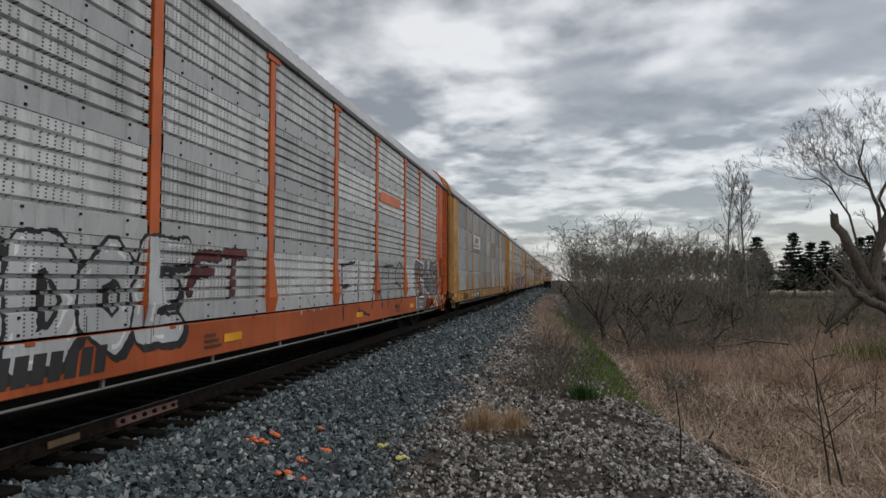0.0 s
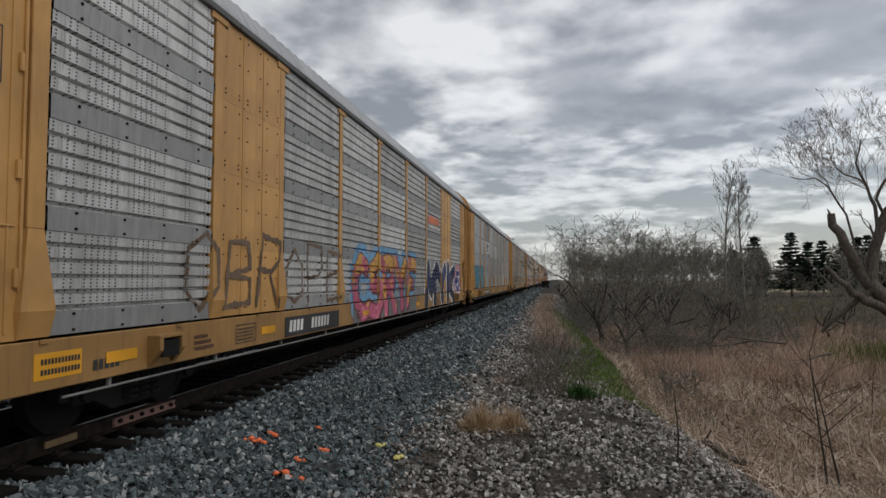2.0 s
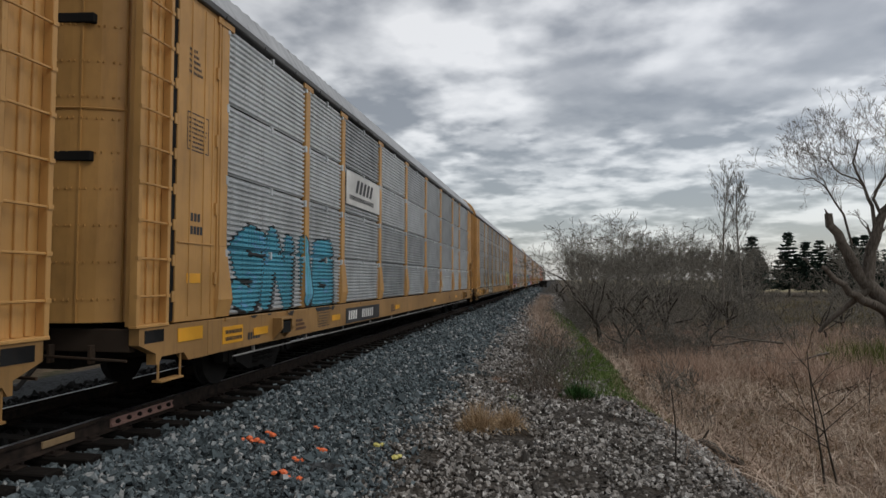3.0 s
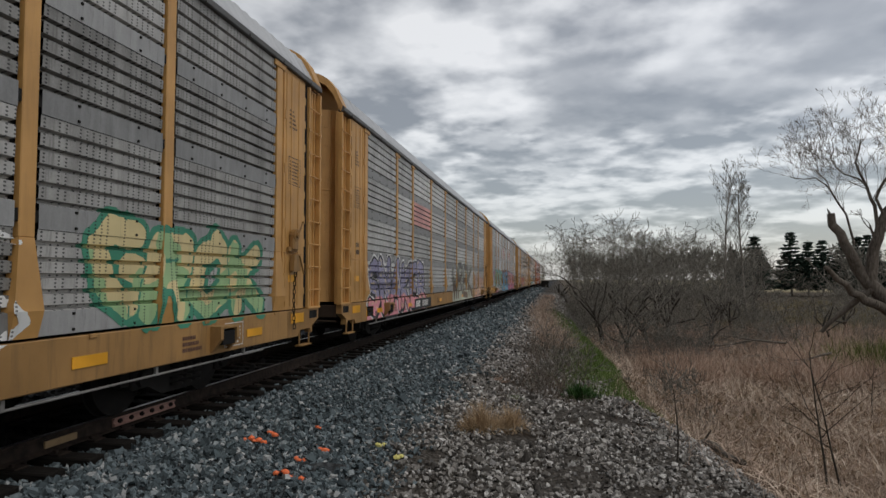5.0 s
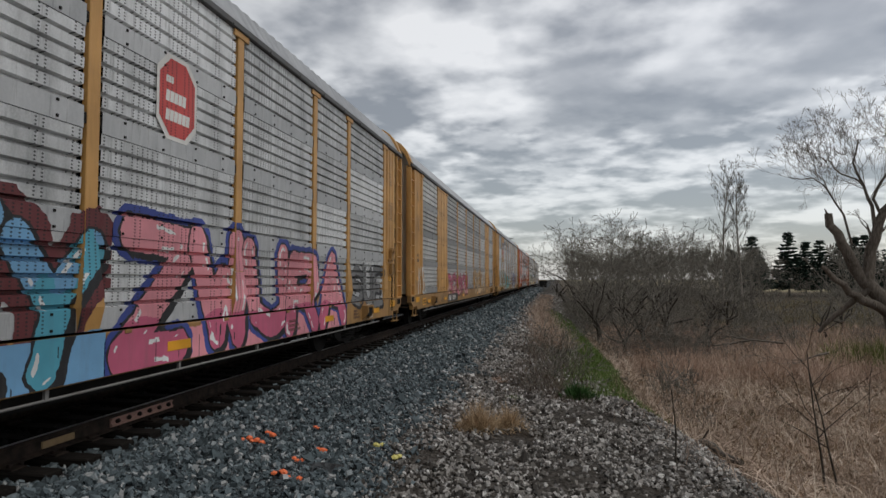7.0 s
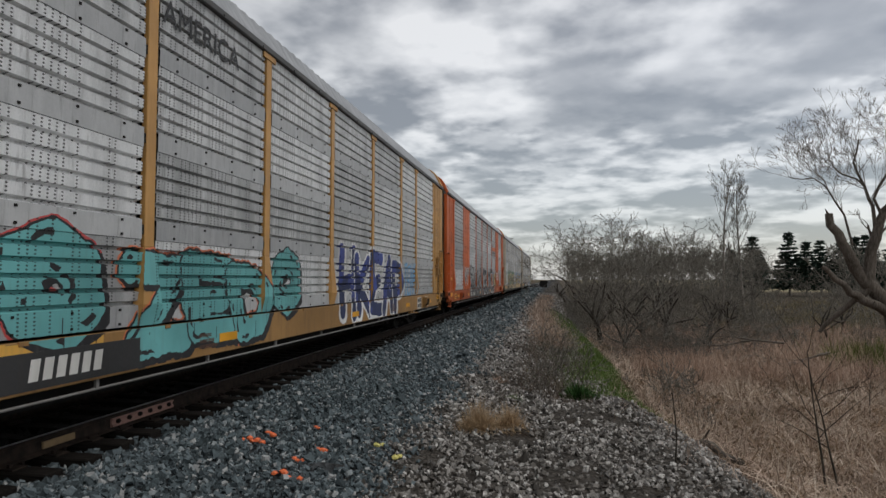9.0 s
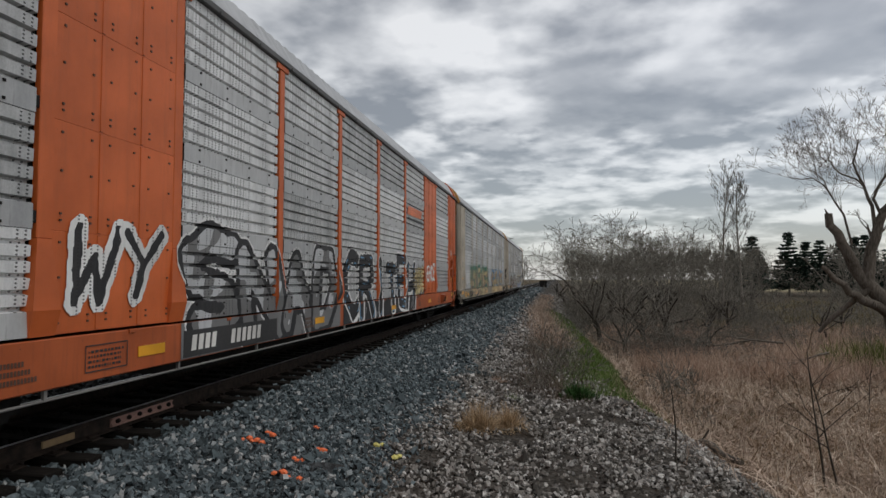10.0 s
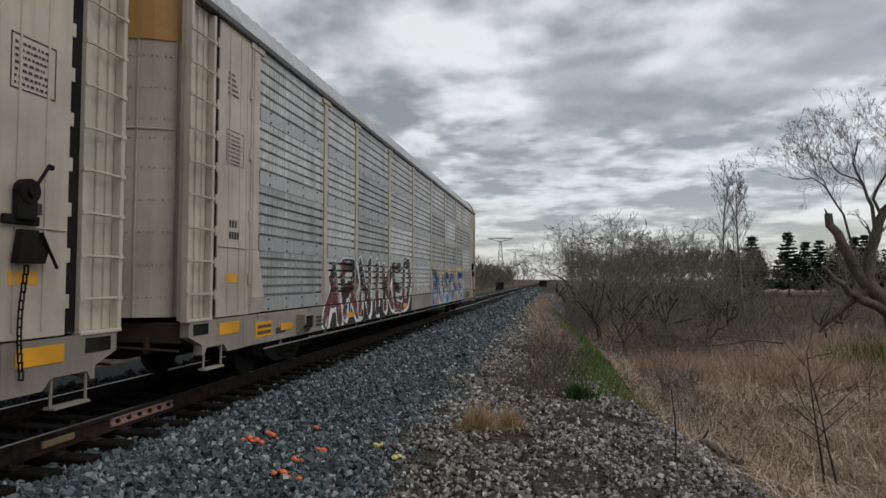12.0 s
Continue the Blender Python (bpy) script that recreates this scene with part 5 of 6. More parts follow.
def build_wheelset(bm):
    add_tube(bm, (-0.95, 0, 0), (0.95, 0, 0), 0.075, 10)
    for s in (-1, 1):
        add_tube(bm, (s * 0.70, 0, 0), (s * 0.72, 0, 0), 0.44, 28)
        add_tube(bm, (s * 0.72, 0, 0), (s * 0.83, 0, 0), 0.415, 28)
        add_tube(bm, (s * 0.83, 0, 0), (s * 0.86, 0, 0), 0.14, 12)


def build_reflector(bm):
    add_box(bm, (-0.002, -0.23, -0.055), (0.005, 0.23, 0.055))


def mirrored_mesh(me):
    """A mesh mirrored along the car, for its other end."""
    key = ("mirrored", me.name)
    if key not in shared:
        m = me.copy()
        m.transform(Matrix.Diagonal((1, -1, 1, 1)))
        m.flip_normals()
        shared[key] = m
    return shared[key]


def rail_car(color, panel, skin, solid_bays=(), door=None, wide=False, door_top=None, short=False):
    """One rail car at the origin; +X is the side seen, +Y its rear. solid_bays: bays clad in smooth painted steel, and from which row up."""
    paint, zinc = MAT[color], MAT[skin]
    car = new("rail_car")
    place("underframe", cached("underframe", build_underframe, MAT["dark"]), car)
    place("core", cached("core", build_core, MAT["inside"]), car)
    place("roof", cached("roof", build_roof, MAT["roof"]), car, "pale ribbed zinc roof")
    # chord coloured dark to stand for the shaded gap under the roof edge
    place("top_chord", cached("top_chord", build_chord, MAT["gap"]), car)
    place("far_wall", cached("far_wall", build_far_wall, zinc), car)
    place("side_sill", cached("side_sill", build_sill, MAT[color + "_sill"]), car)
    place("brake_pipe", cached("brake_pipe", build_pipe, MAT["steel"]), car, "bare steel pipe")
    for bay, (a, b) in enumerate(zip(POSTS, POSTS[1:])):
        for row, (z0, z1) in enumerate(ROWS):
            smooth = any(bay == k and row >= r for k, r in solid_bays)
            w = b - a - (0.10 if smooth else 0.25)
            me = panel_mesh("solid" if smooth else panel, w, z1 - z0, paint if smooth else zinc)
            place("side_panel", me, car, loc=(SKIN, a + (0.05 if smooth else 0.125), z0))
    for y in POSTS:
        place("post", post_mesh(wide or abs(y) > 11, paint), car, loc=(SKIN, y, 0.0))
    for s in (1, -1):
        turn = (lambda me: me) if s > 0 else mirrored_mesh
        at = (SKIN + 0.005, s * 12.12, 0.0)
        place("end_panel", turn(cached("end_panel", build_end_panel, paint)), car, loc=at)
        place("end_panel", cached("end_panel_far", lambda bm: add_box(bm, (-1.45, -0.8, 1.06), (-1.40, 0.8, 5.06)), paint), car, loc=(0, s * 12.9, 0))
        # closed black strip paints in the shade of the slot beside the ladder
        place("door_gap", turn(cached("door_gap", lambda bm: add_box(bm, (-0.10, 0.935, 1.08), (-0.012, 1.068, 5.04)), MAT["inside"])), car, "black strip standing for a shaded slot", (SKIN, s * 12.12, 0))
        ladder = place("ladder", turn(cached("short_ladder", build_short_ladder, paint) if short else cached("ladder", build_ladder, paint)), car, loc=(SKIN - 0.04, s * 12.12, 0.0))
        for k in range(3 if short else 9):
            place("rung", turn(cached("rung", build_rung, paint)), ladder, loc=(0, 0, 1.38 + 0.41 * k))
        end = place("end_door", mirrored_mesh(cached("end_door", build_end_door, MAT[door or color])) if s > 0 else cached("end_door", build_end_door, MAT[door or color]), car, loc=(0, s * 13.42, 0))
        if color == "yellow" and not door:
            for z in (2.90, 4.42):
                # black block on the door surface in place of a shaded opening
                slot = cached("slot", lambda bm: add_box(bm, (-0.38, -0.05, -0.055), (0.38, 0.05, 0.055), 0.01), MAT["inside"])
                place("door_slot", slot, end, "black strip standing for a shaded slot", (0.56, s * (bow(0.56) - 0.040), z)).rotation_euler = (0, 0, -s * 0.13)
        place("gable", cached("gable", build_gable, MAT[door or color]), car, loc=(0, s * 13.2, 0))
        if door_top:
            band = cached("hood", build_hood, MAT[door_top])
            place("hood", mirrored_mesh(band) if s > 0 else band, end, "yellow painted band")
        rim = cached("roof_end", build_roof_end, MAT[door_top or color])
        place("roof_end", rim if s > 0 else mirrored_mesh(rim), car, loc=(0, s * 13.5, 0))
        place("end_sill", turn(cached("end_sill", build_end_sill, MAT[color + "_sill"])), car, loc=(0, s * 12.36, 0))
        place("end_beam", turn(cached("end_beam", build_end_beam, MAT["rusty"])), car, "rusty dark brown end beam", (0, s * 12.36, 0))
        place("end_reflector", cached("end_reflector", lambda bm: add_box(bm, (-0.002, -0.26, -0.08), (0.006, 0.26, 0.08)), MAT["reflector"]), car, "amber reflective block", (1.502, s * 12.75, 0.91))
        # no opening is cut: a black block paints in the pocket's shade
        place("pocket", cached("pocket", lambda bm: add_box(bm, (-0.10, -0.17, -0.07), (0.004, 0.17, 0.07)), MAT["inside"]), car, "black block standing for a shaded pocket", (1.50, s * 13.45, 0.94))
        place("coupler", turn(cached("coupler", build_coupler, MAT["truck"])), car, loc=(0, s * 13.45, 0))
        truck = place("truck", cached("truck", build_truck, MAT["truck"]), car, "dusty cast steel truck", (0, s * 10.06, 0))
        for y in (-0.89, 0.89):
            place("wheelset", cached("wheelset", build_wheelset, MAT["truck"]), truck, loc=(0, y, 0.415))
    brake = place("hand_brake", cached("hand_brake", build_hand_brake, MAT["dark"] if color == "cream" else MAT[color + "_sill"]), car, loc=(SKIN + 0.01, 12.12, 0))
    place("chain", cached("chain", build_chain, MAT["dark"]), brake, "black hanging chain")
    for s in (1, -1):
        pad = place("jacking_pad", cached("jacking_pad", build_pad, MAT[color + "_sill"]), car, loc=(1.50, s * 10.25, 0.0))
        # solid black filling paints the shade inside the bracket
        place("pad_hollow", cached("pad_hollow", lambda bm: add_box(bm, (0.0, -0.15, 0.72), (0.131, 0.15, 0.90)), MAT["inside"]), pad, "black block standing for a shaded hollow")
        if not (short and color == "yellow" and s > 0):
            continue
        board = place("card_board", cached("card_board", build_card_board, MAT["white"]), car, "white card frame", (1.503, s * 9.45, 0.80))
        place("card_face", cached("card_face", lambda bm: [add_box(bm, (0.0, a, b), (0.008, a + 0.2, b + 0.115)) for a in (-0.22, 0.02) for b in (-0.14, 0.025)], MAT["black"]), board, "black card fields")
        place("route_box", cached("route_box", lambda bm: add_box(bm, (0.0, -0.09, -0.05), (0.055, 0.09, 0.05), 0.012), MAT["white"]), car, "small white steel box", (1.503, s * 10.72, 0.84))
        place("hanger_foot", cached("hanger_foot", build_feet, MAT[color + "_sill"]), car, loc=(1.42, s * 8.55, 0.0))
    place("side_skirt", cached("side_skirt", build_shade_skirt, MAT["dark"]), car, "black sheets added to darken the underside")
    for y in (-10.9, -7.6, -2.6, 2.9, 7.9, 11.2):
        place("reflector", cached("reflector", build_reflector, MAT["reflector"]), car, "amber reflective strip", (1.507, y, 0.80))
    return car
cars = []


def all_cars():
    rows = [
        # paint, panel kind, zinc, smooth bays, wide posts, end door, hood, label
        ("orange", "punched", "zinc", (), False, None, None, "orange-framed zinc car carrier with silver and black graffiti"),
        ("yellow", "ribbed", "zinc_ribbed", (), True, None, None, "yellow-framed car carrier with clean fine-ribbed zinc sides"),
        ("yellow", "punched", "zinc_dull", ((1, 0), (7, 0)), False, "pale_door", None, "yellow-framed dull zinc car carrier with navy and pink graffiti"),
        ("yellow", "ribbed", "zinc_ribbed", (), True, None, None, "yellow-framed fine-ribbed car carrier with cyan bubble graffiti"),
        ("yellow", "punched", "zinc_grimy", (), False, None, None, "yellow-framed grimy zinc car carrier with pale outlined graffiti"),
        ("yellow", "punched", "zinc_dull", (), False, None, None, "yellow-framed zinc car carrier with lavender and brown graffiti"),
        ("yellow", "punched", "zinc", (), False, None, None, "yellow-framed zinc car carrier with blue and pink graffiti"),
        ("yellow", "punched", "zinc_dull", ((1, 0), (7, 0)), False, "cream", None, "yellow-framed weathered zinc car carrier with faded pink graffiti"),
        ("yellow", "punched", "zinc", ((1, 2),), False, None, None, "yellow-framed zinc car carrier with shield emblem and navy graffiti"),
        ("orange", "punched", "zinc", ((1, 0), (7, 0)), False, "pale_door", None, "orange-framed zinc car carrier with black and white graffiti"),
        ("cream", "punched", "zinc", (), False, None, "yellow", "cream-framed zinc car carrier with tan and green graffiti"),
        ("cream", "punched", "zinc", (), False, None, "yellow", "cream-framed zinc car carrier ending the train, dark graffiti"),
    ]
    for i, (color, panel, skin, solid, wide, door, hood, label) in enumerate(rows):
        car = rail_car(color, panel, skin, solid, door, wide, hood, i in (8, 9))
        tagged(car, label, "rail car", "cars of the train")
        cars.append(car)


all_cars()


# ---- paint on the cars: sprayed pieces and stencilled marks ----
STROKES = {
    "A": "0,0 .5,1 1,0|.22,.4 .78,.4", "B": "0,0 0,1 .8,.95 .85,.6 .1,.52 .9,.45 .9,.05 0,0", "C": "1,.85 .5,1 .05,.7 .05,.3 .5,0 1,.15",
    "D": "0,0 0,1 .6,.95 1,.5 .6,.05 0,0", "E": "1,1 .05,1 0,0 1,0|0,.5 .75,.52", "F": "1,1 .05,1 0,0|.05,.5 .75,.55", "G": "1,.85 .5,1 .05,.7 .05,.3 .5,0 .95,.15 .95,.45 .6,.45", "H": "0,0 0,1|1,0 1,1|0,.5 1,.5",
    "I": ".5,0 .5,1", "K": "0,0 0,1|1,1 .1,.5 1,0", "L": "0,1 0,.05 .95,0", "M": "0,0 .08,1 .5,.35 .92,1 1,0", "N": "0,0 .05,1 .95,0 1,1",
    "O": ".5,1 .05,.75 .05,.25 .5,0 .95,.25 .95,.75 .5,1", "P": "0,0 0,1 .8,.98 .9,.65 .6,.45 0,.45", "R": "0,0 0,1 .8,.98 .9,.65 .6,.48 0,.48|.5,.48 1,0",
    "S": "1,.9 .5,1 .05,.8 .2,.55 .8,.45 .95,.2 .5,0 0,.1", "T": "0,1 1,1|.5,1 .5,0", "U": "0,1 .05,.2 .5,0 .95,.2 1,1", "W": "0,1 .22,0 .5,.65 .78,0 1,1",
    "Y": "0,1 .5,.5 1,1|.5,.5 .45,0", "Z": "0,1 1,1 0,0 1,0", "6": ".9,.95 .4,.9 .05,.35 .4,0 .9,.25 .6,.55 .1,.4", "-": "0,.5 1,.5", "@": ".5,1 .5,.65|.1,.72 .38,.55|.9,.72 .62,.55|.12,.25 .4,.42|.88,.25 .6,.42|.5,.05 .5,.36|.5,.5 .52,.5", "*": "0,.2 1,.8|0,.8 1,.2|.5,0 .5,1",
}
SPRAY = {
    "ink": srgb(26, 26, 30), "silver": srgb(186, 188, 190), "snow": srgb(226, 226, 224), "navy": srgb(30, 46, 92), "royal": srgb(46, 66, 148), "sky": srgb(110, 170, 214),
    "cyan": srgb(72, 168, 192), "teal": srgb(96, 176, 176), "pink": srgb(226, 140, 150), "rose": srgb(200, 84, 120), "salmon": srgb(206, 164, 148), "maroon": srgb(108, 40, 44),
    "gold": srgb(226, 168, 48), "lemon": srgb(206, 206, 96), "straw": srgb(214, 194, 136), "sand": srgb(206, 172, 128), "umber": srgb(112, 88, 66), "lilac": srgb(150, 146, 178),
    "grey": srgb(112, 112, 112), "moss": srgb(150, 184, 128), "green": srgb(46, 134, 104), "scarlet": srgb(196, 60, 56), "pale": srgb(192, 196, 176), "amber": srgb(226, 120, 70),
}
spray_cache = {}


def spray(name):
    if name not in spray_cache:
        spray_cache[name] = painted("spray_" + name, tuple(0.9 * a + 0.1 * sum(SPRAY[name]) / 3 for a in SPRAY[name]), 0.6, 0.4, (0.12, 0.11, 0.10), True)
    return spray_cache[name]


def side_skin(panel, solid):
    """Height breaks of the car's side, and a function that gives how far out it stands."""
    prof = punched_profile if panel == "punched" else ribbed_profile
    zs, xs = [], []
    for z0, z1 in ROWS:
        for z, x in prof(z1 - z0):
            zs.append(z0 + z + 1e-5 * len(zs))
            xs.append(SKIN + x)
    zs, xs = np.array(zs), np.array(xs)

    def depth(y, z):
        """y of a stretch of the side, z an array of heights."""
        out = np.interp(z, zs, xs)
        for k, r in solid:
            if POSTS[k] < y < POSTS[k + 1]:
                out = np.where(z >= ROWS[r][0], SKIN + 0.022, out)
        for p in POSTS:
            big = abs(p) > 11 or panel == "ribbed"
            hw, foot, knee = (0.095, 0.20, 2.0) if big else (0.084, 0.165, 1.92)
            flare = np.where(z > knee, hw, hw + (foot - hw) * np.clip((knee - z) / (knee - 1.3), 0, 1))
            face = np.where(z > knee, 0.023, np.where(z > 1.3, 0.023 + 0.049 * (knee - z) / (knee - 1.3), 0.024 + 0.048 * (z - 1.07) / 0.23))
            out = np.where((np.abs(y - p) < flare) & (z > 1.07), SKIN + face, out)
        if abs(y) > 12.1:
            out = np.maximum(out, SKIN + 0.006)
        return np.where(z < 1.05, 1.502, out)
    return zs, depth


def near_strokes(Y, Z, lines):
    """Distance from every grid point to the nearest stroke."""
    best = np.full(Y.shape, 9.0)
    for (ax, az), (bx, bz) in lines:
        dx, dz = bx - ax, bz - az
        t = np.clip(((Y - ax) * dx + (Z - az) * dz) / max(dx * dx + dz * dz, 1e-9), 0, 1)
        best = np.minimum(best, np.hypot(Y - ax - t * dx, Z - az - t * dz))
    return best


def letters(text, y0, y1, z0, z1, rng, wild):
    """The strokes of each letter in turn."""
    glyphs = []
    n = len(text)
    w = (y1 - y0) / n
    for i, ch in enumerate(text):
        if ch == " ":
            continue
        lift, tilt, tall = rng.uniform(-0.06, 0.06) * wild, rng.uniform(-0.22, 0.22) * wild, 1 + rng.uniform(-0.14, 0.1) * wild
        lines = []
        for line in STROKES[ch].split("|"):
            pts = []
            for p in line.split():
                u, v = (float(c) for c in p.split(","))
                u += rng.uniform(-0.07, 0.07) * wild
                v += rng.uniform(-0.06, 0.06) * wild
                pts.append((y0 + w * (i + 0.11 + 0.78 * u + tilt * (v - 0.5)), z0 + (z1 - z0) * min(1.06, max(-0.04, v * tall + lift))))
            lines += list(zip(pts, pts[1:]))
        glyphs.append(lines)
    return glyphs


def graffiti(car, spec, y0, y1, z0, z1, text, fill, edge, seed, stroke=0.13, rim=0.035, halo=None, halo_w=0.10, second=None, cloud=None, wild=1.0,
             shine=None, base=None, low=False, label="sprayed graffiti lettering"):
    """A sprayed piece that lies on the ribs, posts and sill of a car's side."""
    rng = random.Random(seed)
    zs, depth = side_skin(spec[0], spec[1])
    m = 0.16
    cell = 0.0135
    ys = np.arange(y0 - m, y1 + m, cell)
    cuts = np.concatenate([np.arange(max(0.615, z0 - m), z1 + m + 0.05, cell), zs, [1.07]])
    cuts = np.unique(np.round(cuts[(cuts >= max(0.615, z0 - m)) & (cuts <= z1 + m + 0.05)], 4))
    zm = (cuts[:-1] + cuts[1:]) / 2
    Y, Z = np.meshgrid((ys[:-1] + ys[1:]) / 2, zm)
    if fill and stroke > 0.06:
        stroke *= 1.20 if stroke < 0.15 else 1.02
    pad = stroke + rim
    glyphs = letters(text, y0, y1, z0 + pad * 0.7, z1 - pad * 0.7, rng, wild)
    wav = 0.02 * wobble(Y, Z, 5.0, seed) + 0.012 * wobble(Y, Z, 13.0, seed + 3.0)
    fields = [near_strokes(Y, Z, lines) + wav for lines in glyphs]
    d = np.min(fields, axis=0)
    colors = []

    def ink(name):
        if name not in colors:
            colors.append(name)
        return colors.index(name) + 1
    grid = np.zeros(Y.shape, int)
    edge_fade = 0.10 * wobble(Y, Z, 2.2, seed + 5.0) + 0.03 * wobble(Y, Z, 9.0, seed + 1.0)
    if cloud:
        grid[(d - wav < stroke + 0.24 + edge_fade)] = ink(cloud)
    if base:
        grid[(Z < 1.06 + 0.1 * wobble(Y, Z, 1.5, seed)) & (Y > y0 - 0.05) & (Y < y1 + 0.05)] = ink(base)
    if halo:
        grid[d < stroke + rim + halo_w] = ink(halo)
    tint = Z < 1.12 + 0.12 * wobble(Y, Z, 1.5, seed) if low else wobble(Y, Z, 2.6, seed + 9.0) + (z1 - Z) * 0.7 - 0.35 > 0.12
    gleam = wobble(Y, Z, 3.5, seed + 2.0) > 0.25
    for lines, near in zip(glyphs, fields):
        if stroke > 0.06:
            grid[near_strokes(Y - 0.07, Z + 0.06, lines) + wav < stroke + rim * 0.7] = ink(edge)
        grid[near < stroke + rim] = ink(edge)
        if fill:
            inside = near < stroke
            grid[inside] = ink(fill)
            if second:
                grid[inside & tint] = ink(second)
            if shine:
                grid[inside & gleam & (near > stroke * 0.45) & (near < stroke * 0.70)] = ink(shine)
    if fill and shine:
        for k in range(len(text) * 2):
            cy, cz = rng.uniform(y0, y1), rng.uniform(z0, z1)
            grid[(d < stroke) & (np.hypot(Y - cy, Z - cz) < rng.uniform(0.02, 0.055))] = ink(shine)
    if stroke > 0.06:
        for k in range(int((y1 - y0) * 2)):
            cy, top, long = rng.uniform(y0, y1), rng.uniform(z0, z0 + 0.4), rng.uniform(0.1, 0.3)
            drip = (np.abs(Y - cy) < 0.008) & (Z < top) & (Z > top - long)
            grid[drip & (grid > 0)] = ink(edge)
    verts, faces, index = [], [], []
    zones = sorted({float(p) for p in POSTS})
    rows = []
    for r in range(len(zm)):
        row = grid[r]
        key = np.zeros(len(row), int)
        for k, p in enumerate(zones):
            big = abs(p) > 11 or spec[0] == "ribbed"
            hw, foot, knee = (0.095, 0.20, 2.0) if big else (0.084, 0.165, 1.92)
            half = hw if zm[r] > knee else hw + (foot - hw) * min(1, (knee - zm[r]) / (knee - 1.3))
            key[np.abs(Y[r] - p) < half] = 1 + k
            key[(Y[r] >= p + half)] = 100 + k
        code = row * 1000 + key
        starts = np.flatnonzero(np.diff(code, prepend=-1))
        cut = [(int(i), int(code[i - 1]) if i else -1, int(code[i])) for i in starts] + [(len(row), int(code[-1]), -1)]
        rows.append((row, key, cut))

    def joined(here, there):
        """Where each edge of a row meets the like edge of the next row: halfway between the two, so that outlines run smoothly."""
        pool = {}
        for i, l, q in there:
            pool.setdefault((l, q), []).append(i)
        out = []
        for i, l, q in here:
            best = min(pool.get((l, q), ()), key=lambda j: abs(j - i), default=None)
            out.append((i + best) / 2 if best is not None and abs(best - i) <= 5 else i)
        return out
    for r, (row, key, cut) in enumerate(rows):
        if not row.any() or 1.045 < zm[r] < 1.07:
            continue
        za, zb = cuts[r] + 1e-4, cuts[r + 1] - 1e-4
        low = joined(cut, rows[r - 1][2]) if r else [e[0] for e in cut]
        top = joined(cut, rows[r + 1][2]) if r + 1 < len(rows) else [e[0] for e in cut]
        seen = {}
        for n in range(len(cut) - 1):
            a, b = cut[n][0], cut[n + 1][0]
            if row[a] == 0:
                continue
            mid = float(Y[r, (a + b) // 2 if b - a > 1 else a])
            zone = (key[a], mid > 12.1, mid < -12.1)
            if zone not in seen:
                seen[zone] = depth(mid, np.array([za, zb])) + 0.004
            xa, xb = seen[zone]
            i = len(verts)
            y0a, y1a, y0b, y1b = (ys[0] + cell * e for e in (low[n], max(low[n], low[n + 1]), top[n], max(top[n], top[n + 1])))
            verts += [(xa, y0a, cuts[r]), (xa, y1a, cuts[r]), (xb, y1b, cuts[r + 1]), (xb, y0b, cuts[r + 1])]
            faces.append((i, i + 1, i + 2, i + 3))
            index.append(row[a] - 1)
    ob = place("graffiti", soup("graffiti", np.array(verts), np.array(faces), [spray(c) for c in colors], index), car, label)
    ob["kind"] = "stuff"
    return ob


def bars(car, y0, z0, size, count, paint, gap=0.35, name="marking", x=1.507, slant=0.0):
    """A line of unreadable marks: plain upright bars of their size and colour."""
    bm = bmesh.new()
    w = size * 0.55
    for k in range(count):
        a = y0 + k * w * (1 + gap)
        v = [bm.verts.new((x, a + s, z)) for s, z in ((0, z0), (w, z0), (w + slant * size, z0 + size), (slant * size, z0 + size))]
        bm.faces.new(v)
    return tagged(part(name, bm, paint, car), kind="stuff")


def plate(car, y0, y1, z0, z1, paint, x=1.504, name="painted_patch", label=""):
    bm = bmesh.new()
    add_box(bm, (x - 0.006, y0, z0), (x, y1, z1), 0.001)
    return part(name, bm, paint, car, label)


def lettering(car, text, y, z, size, paint, x, name="lettering"):
    """Words in the built-in font, as flat paint."""
    cu = bpy.data.curves.new(name, "FONT")
    cu.body, cu.size, cu.extrude = text, size, 0.0015
    ob = new("font_source", cu)
    me = bpy.data.meshes.new_from_object(ob.evaluated_get(bpy.context.evaluated_depsgraph_get()))
    bpy.data.objects.remove(ob)
    me.materials.clear()
    me.materials.append(paint)
    me.transform(Matrix.Translation((x, y, z)) @ Matrix(((0, 0, 1, 0), (1, 0, 0, 0), (0, 1, 0, 0), (0, 0, 0, 1))))
    return place(name, me, car)


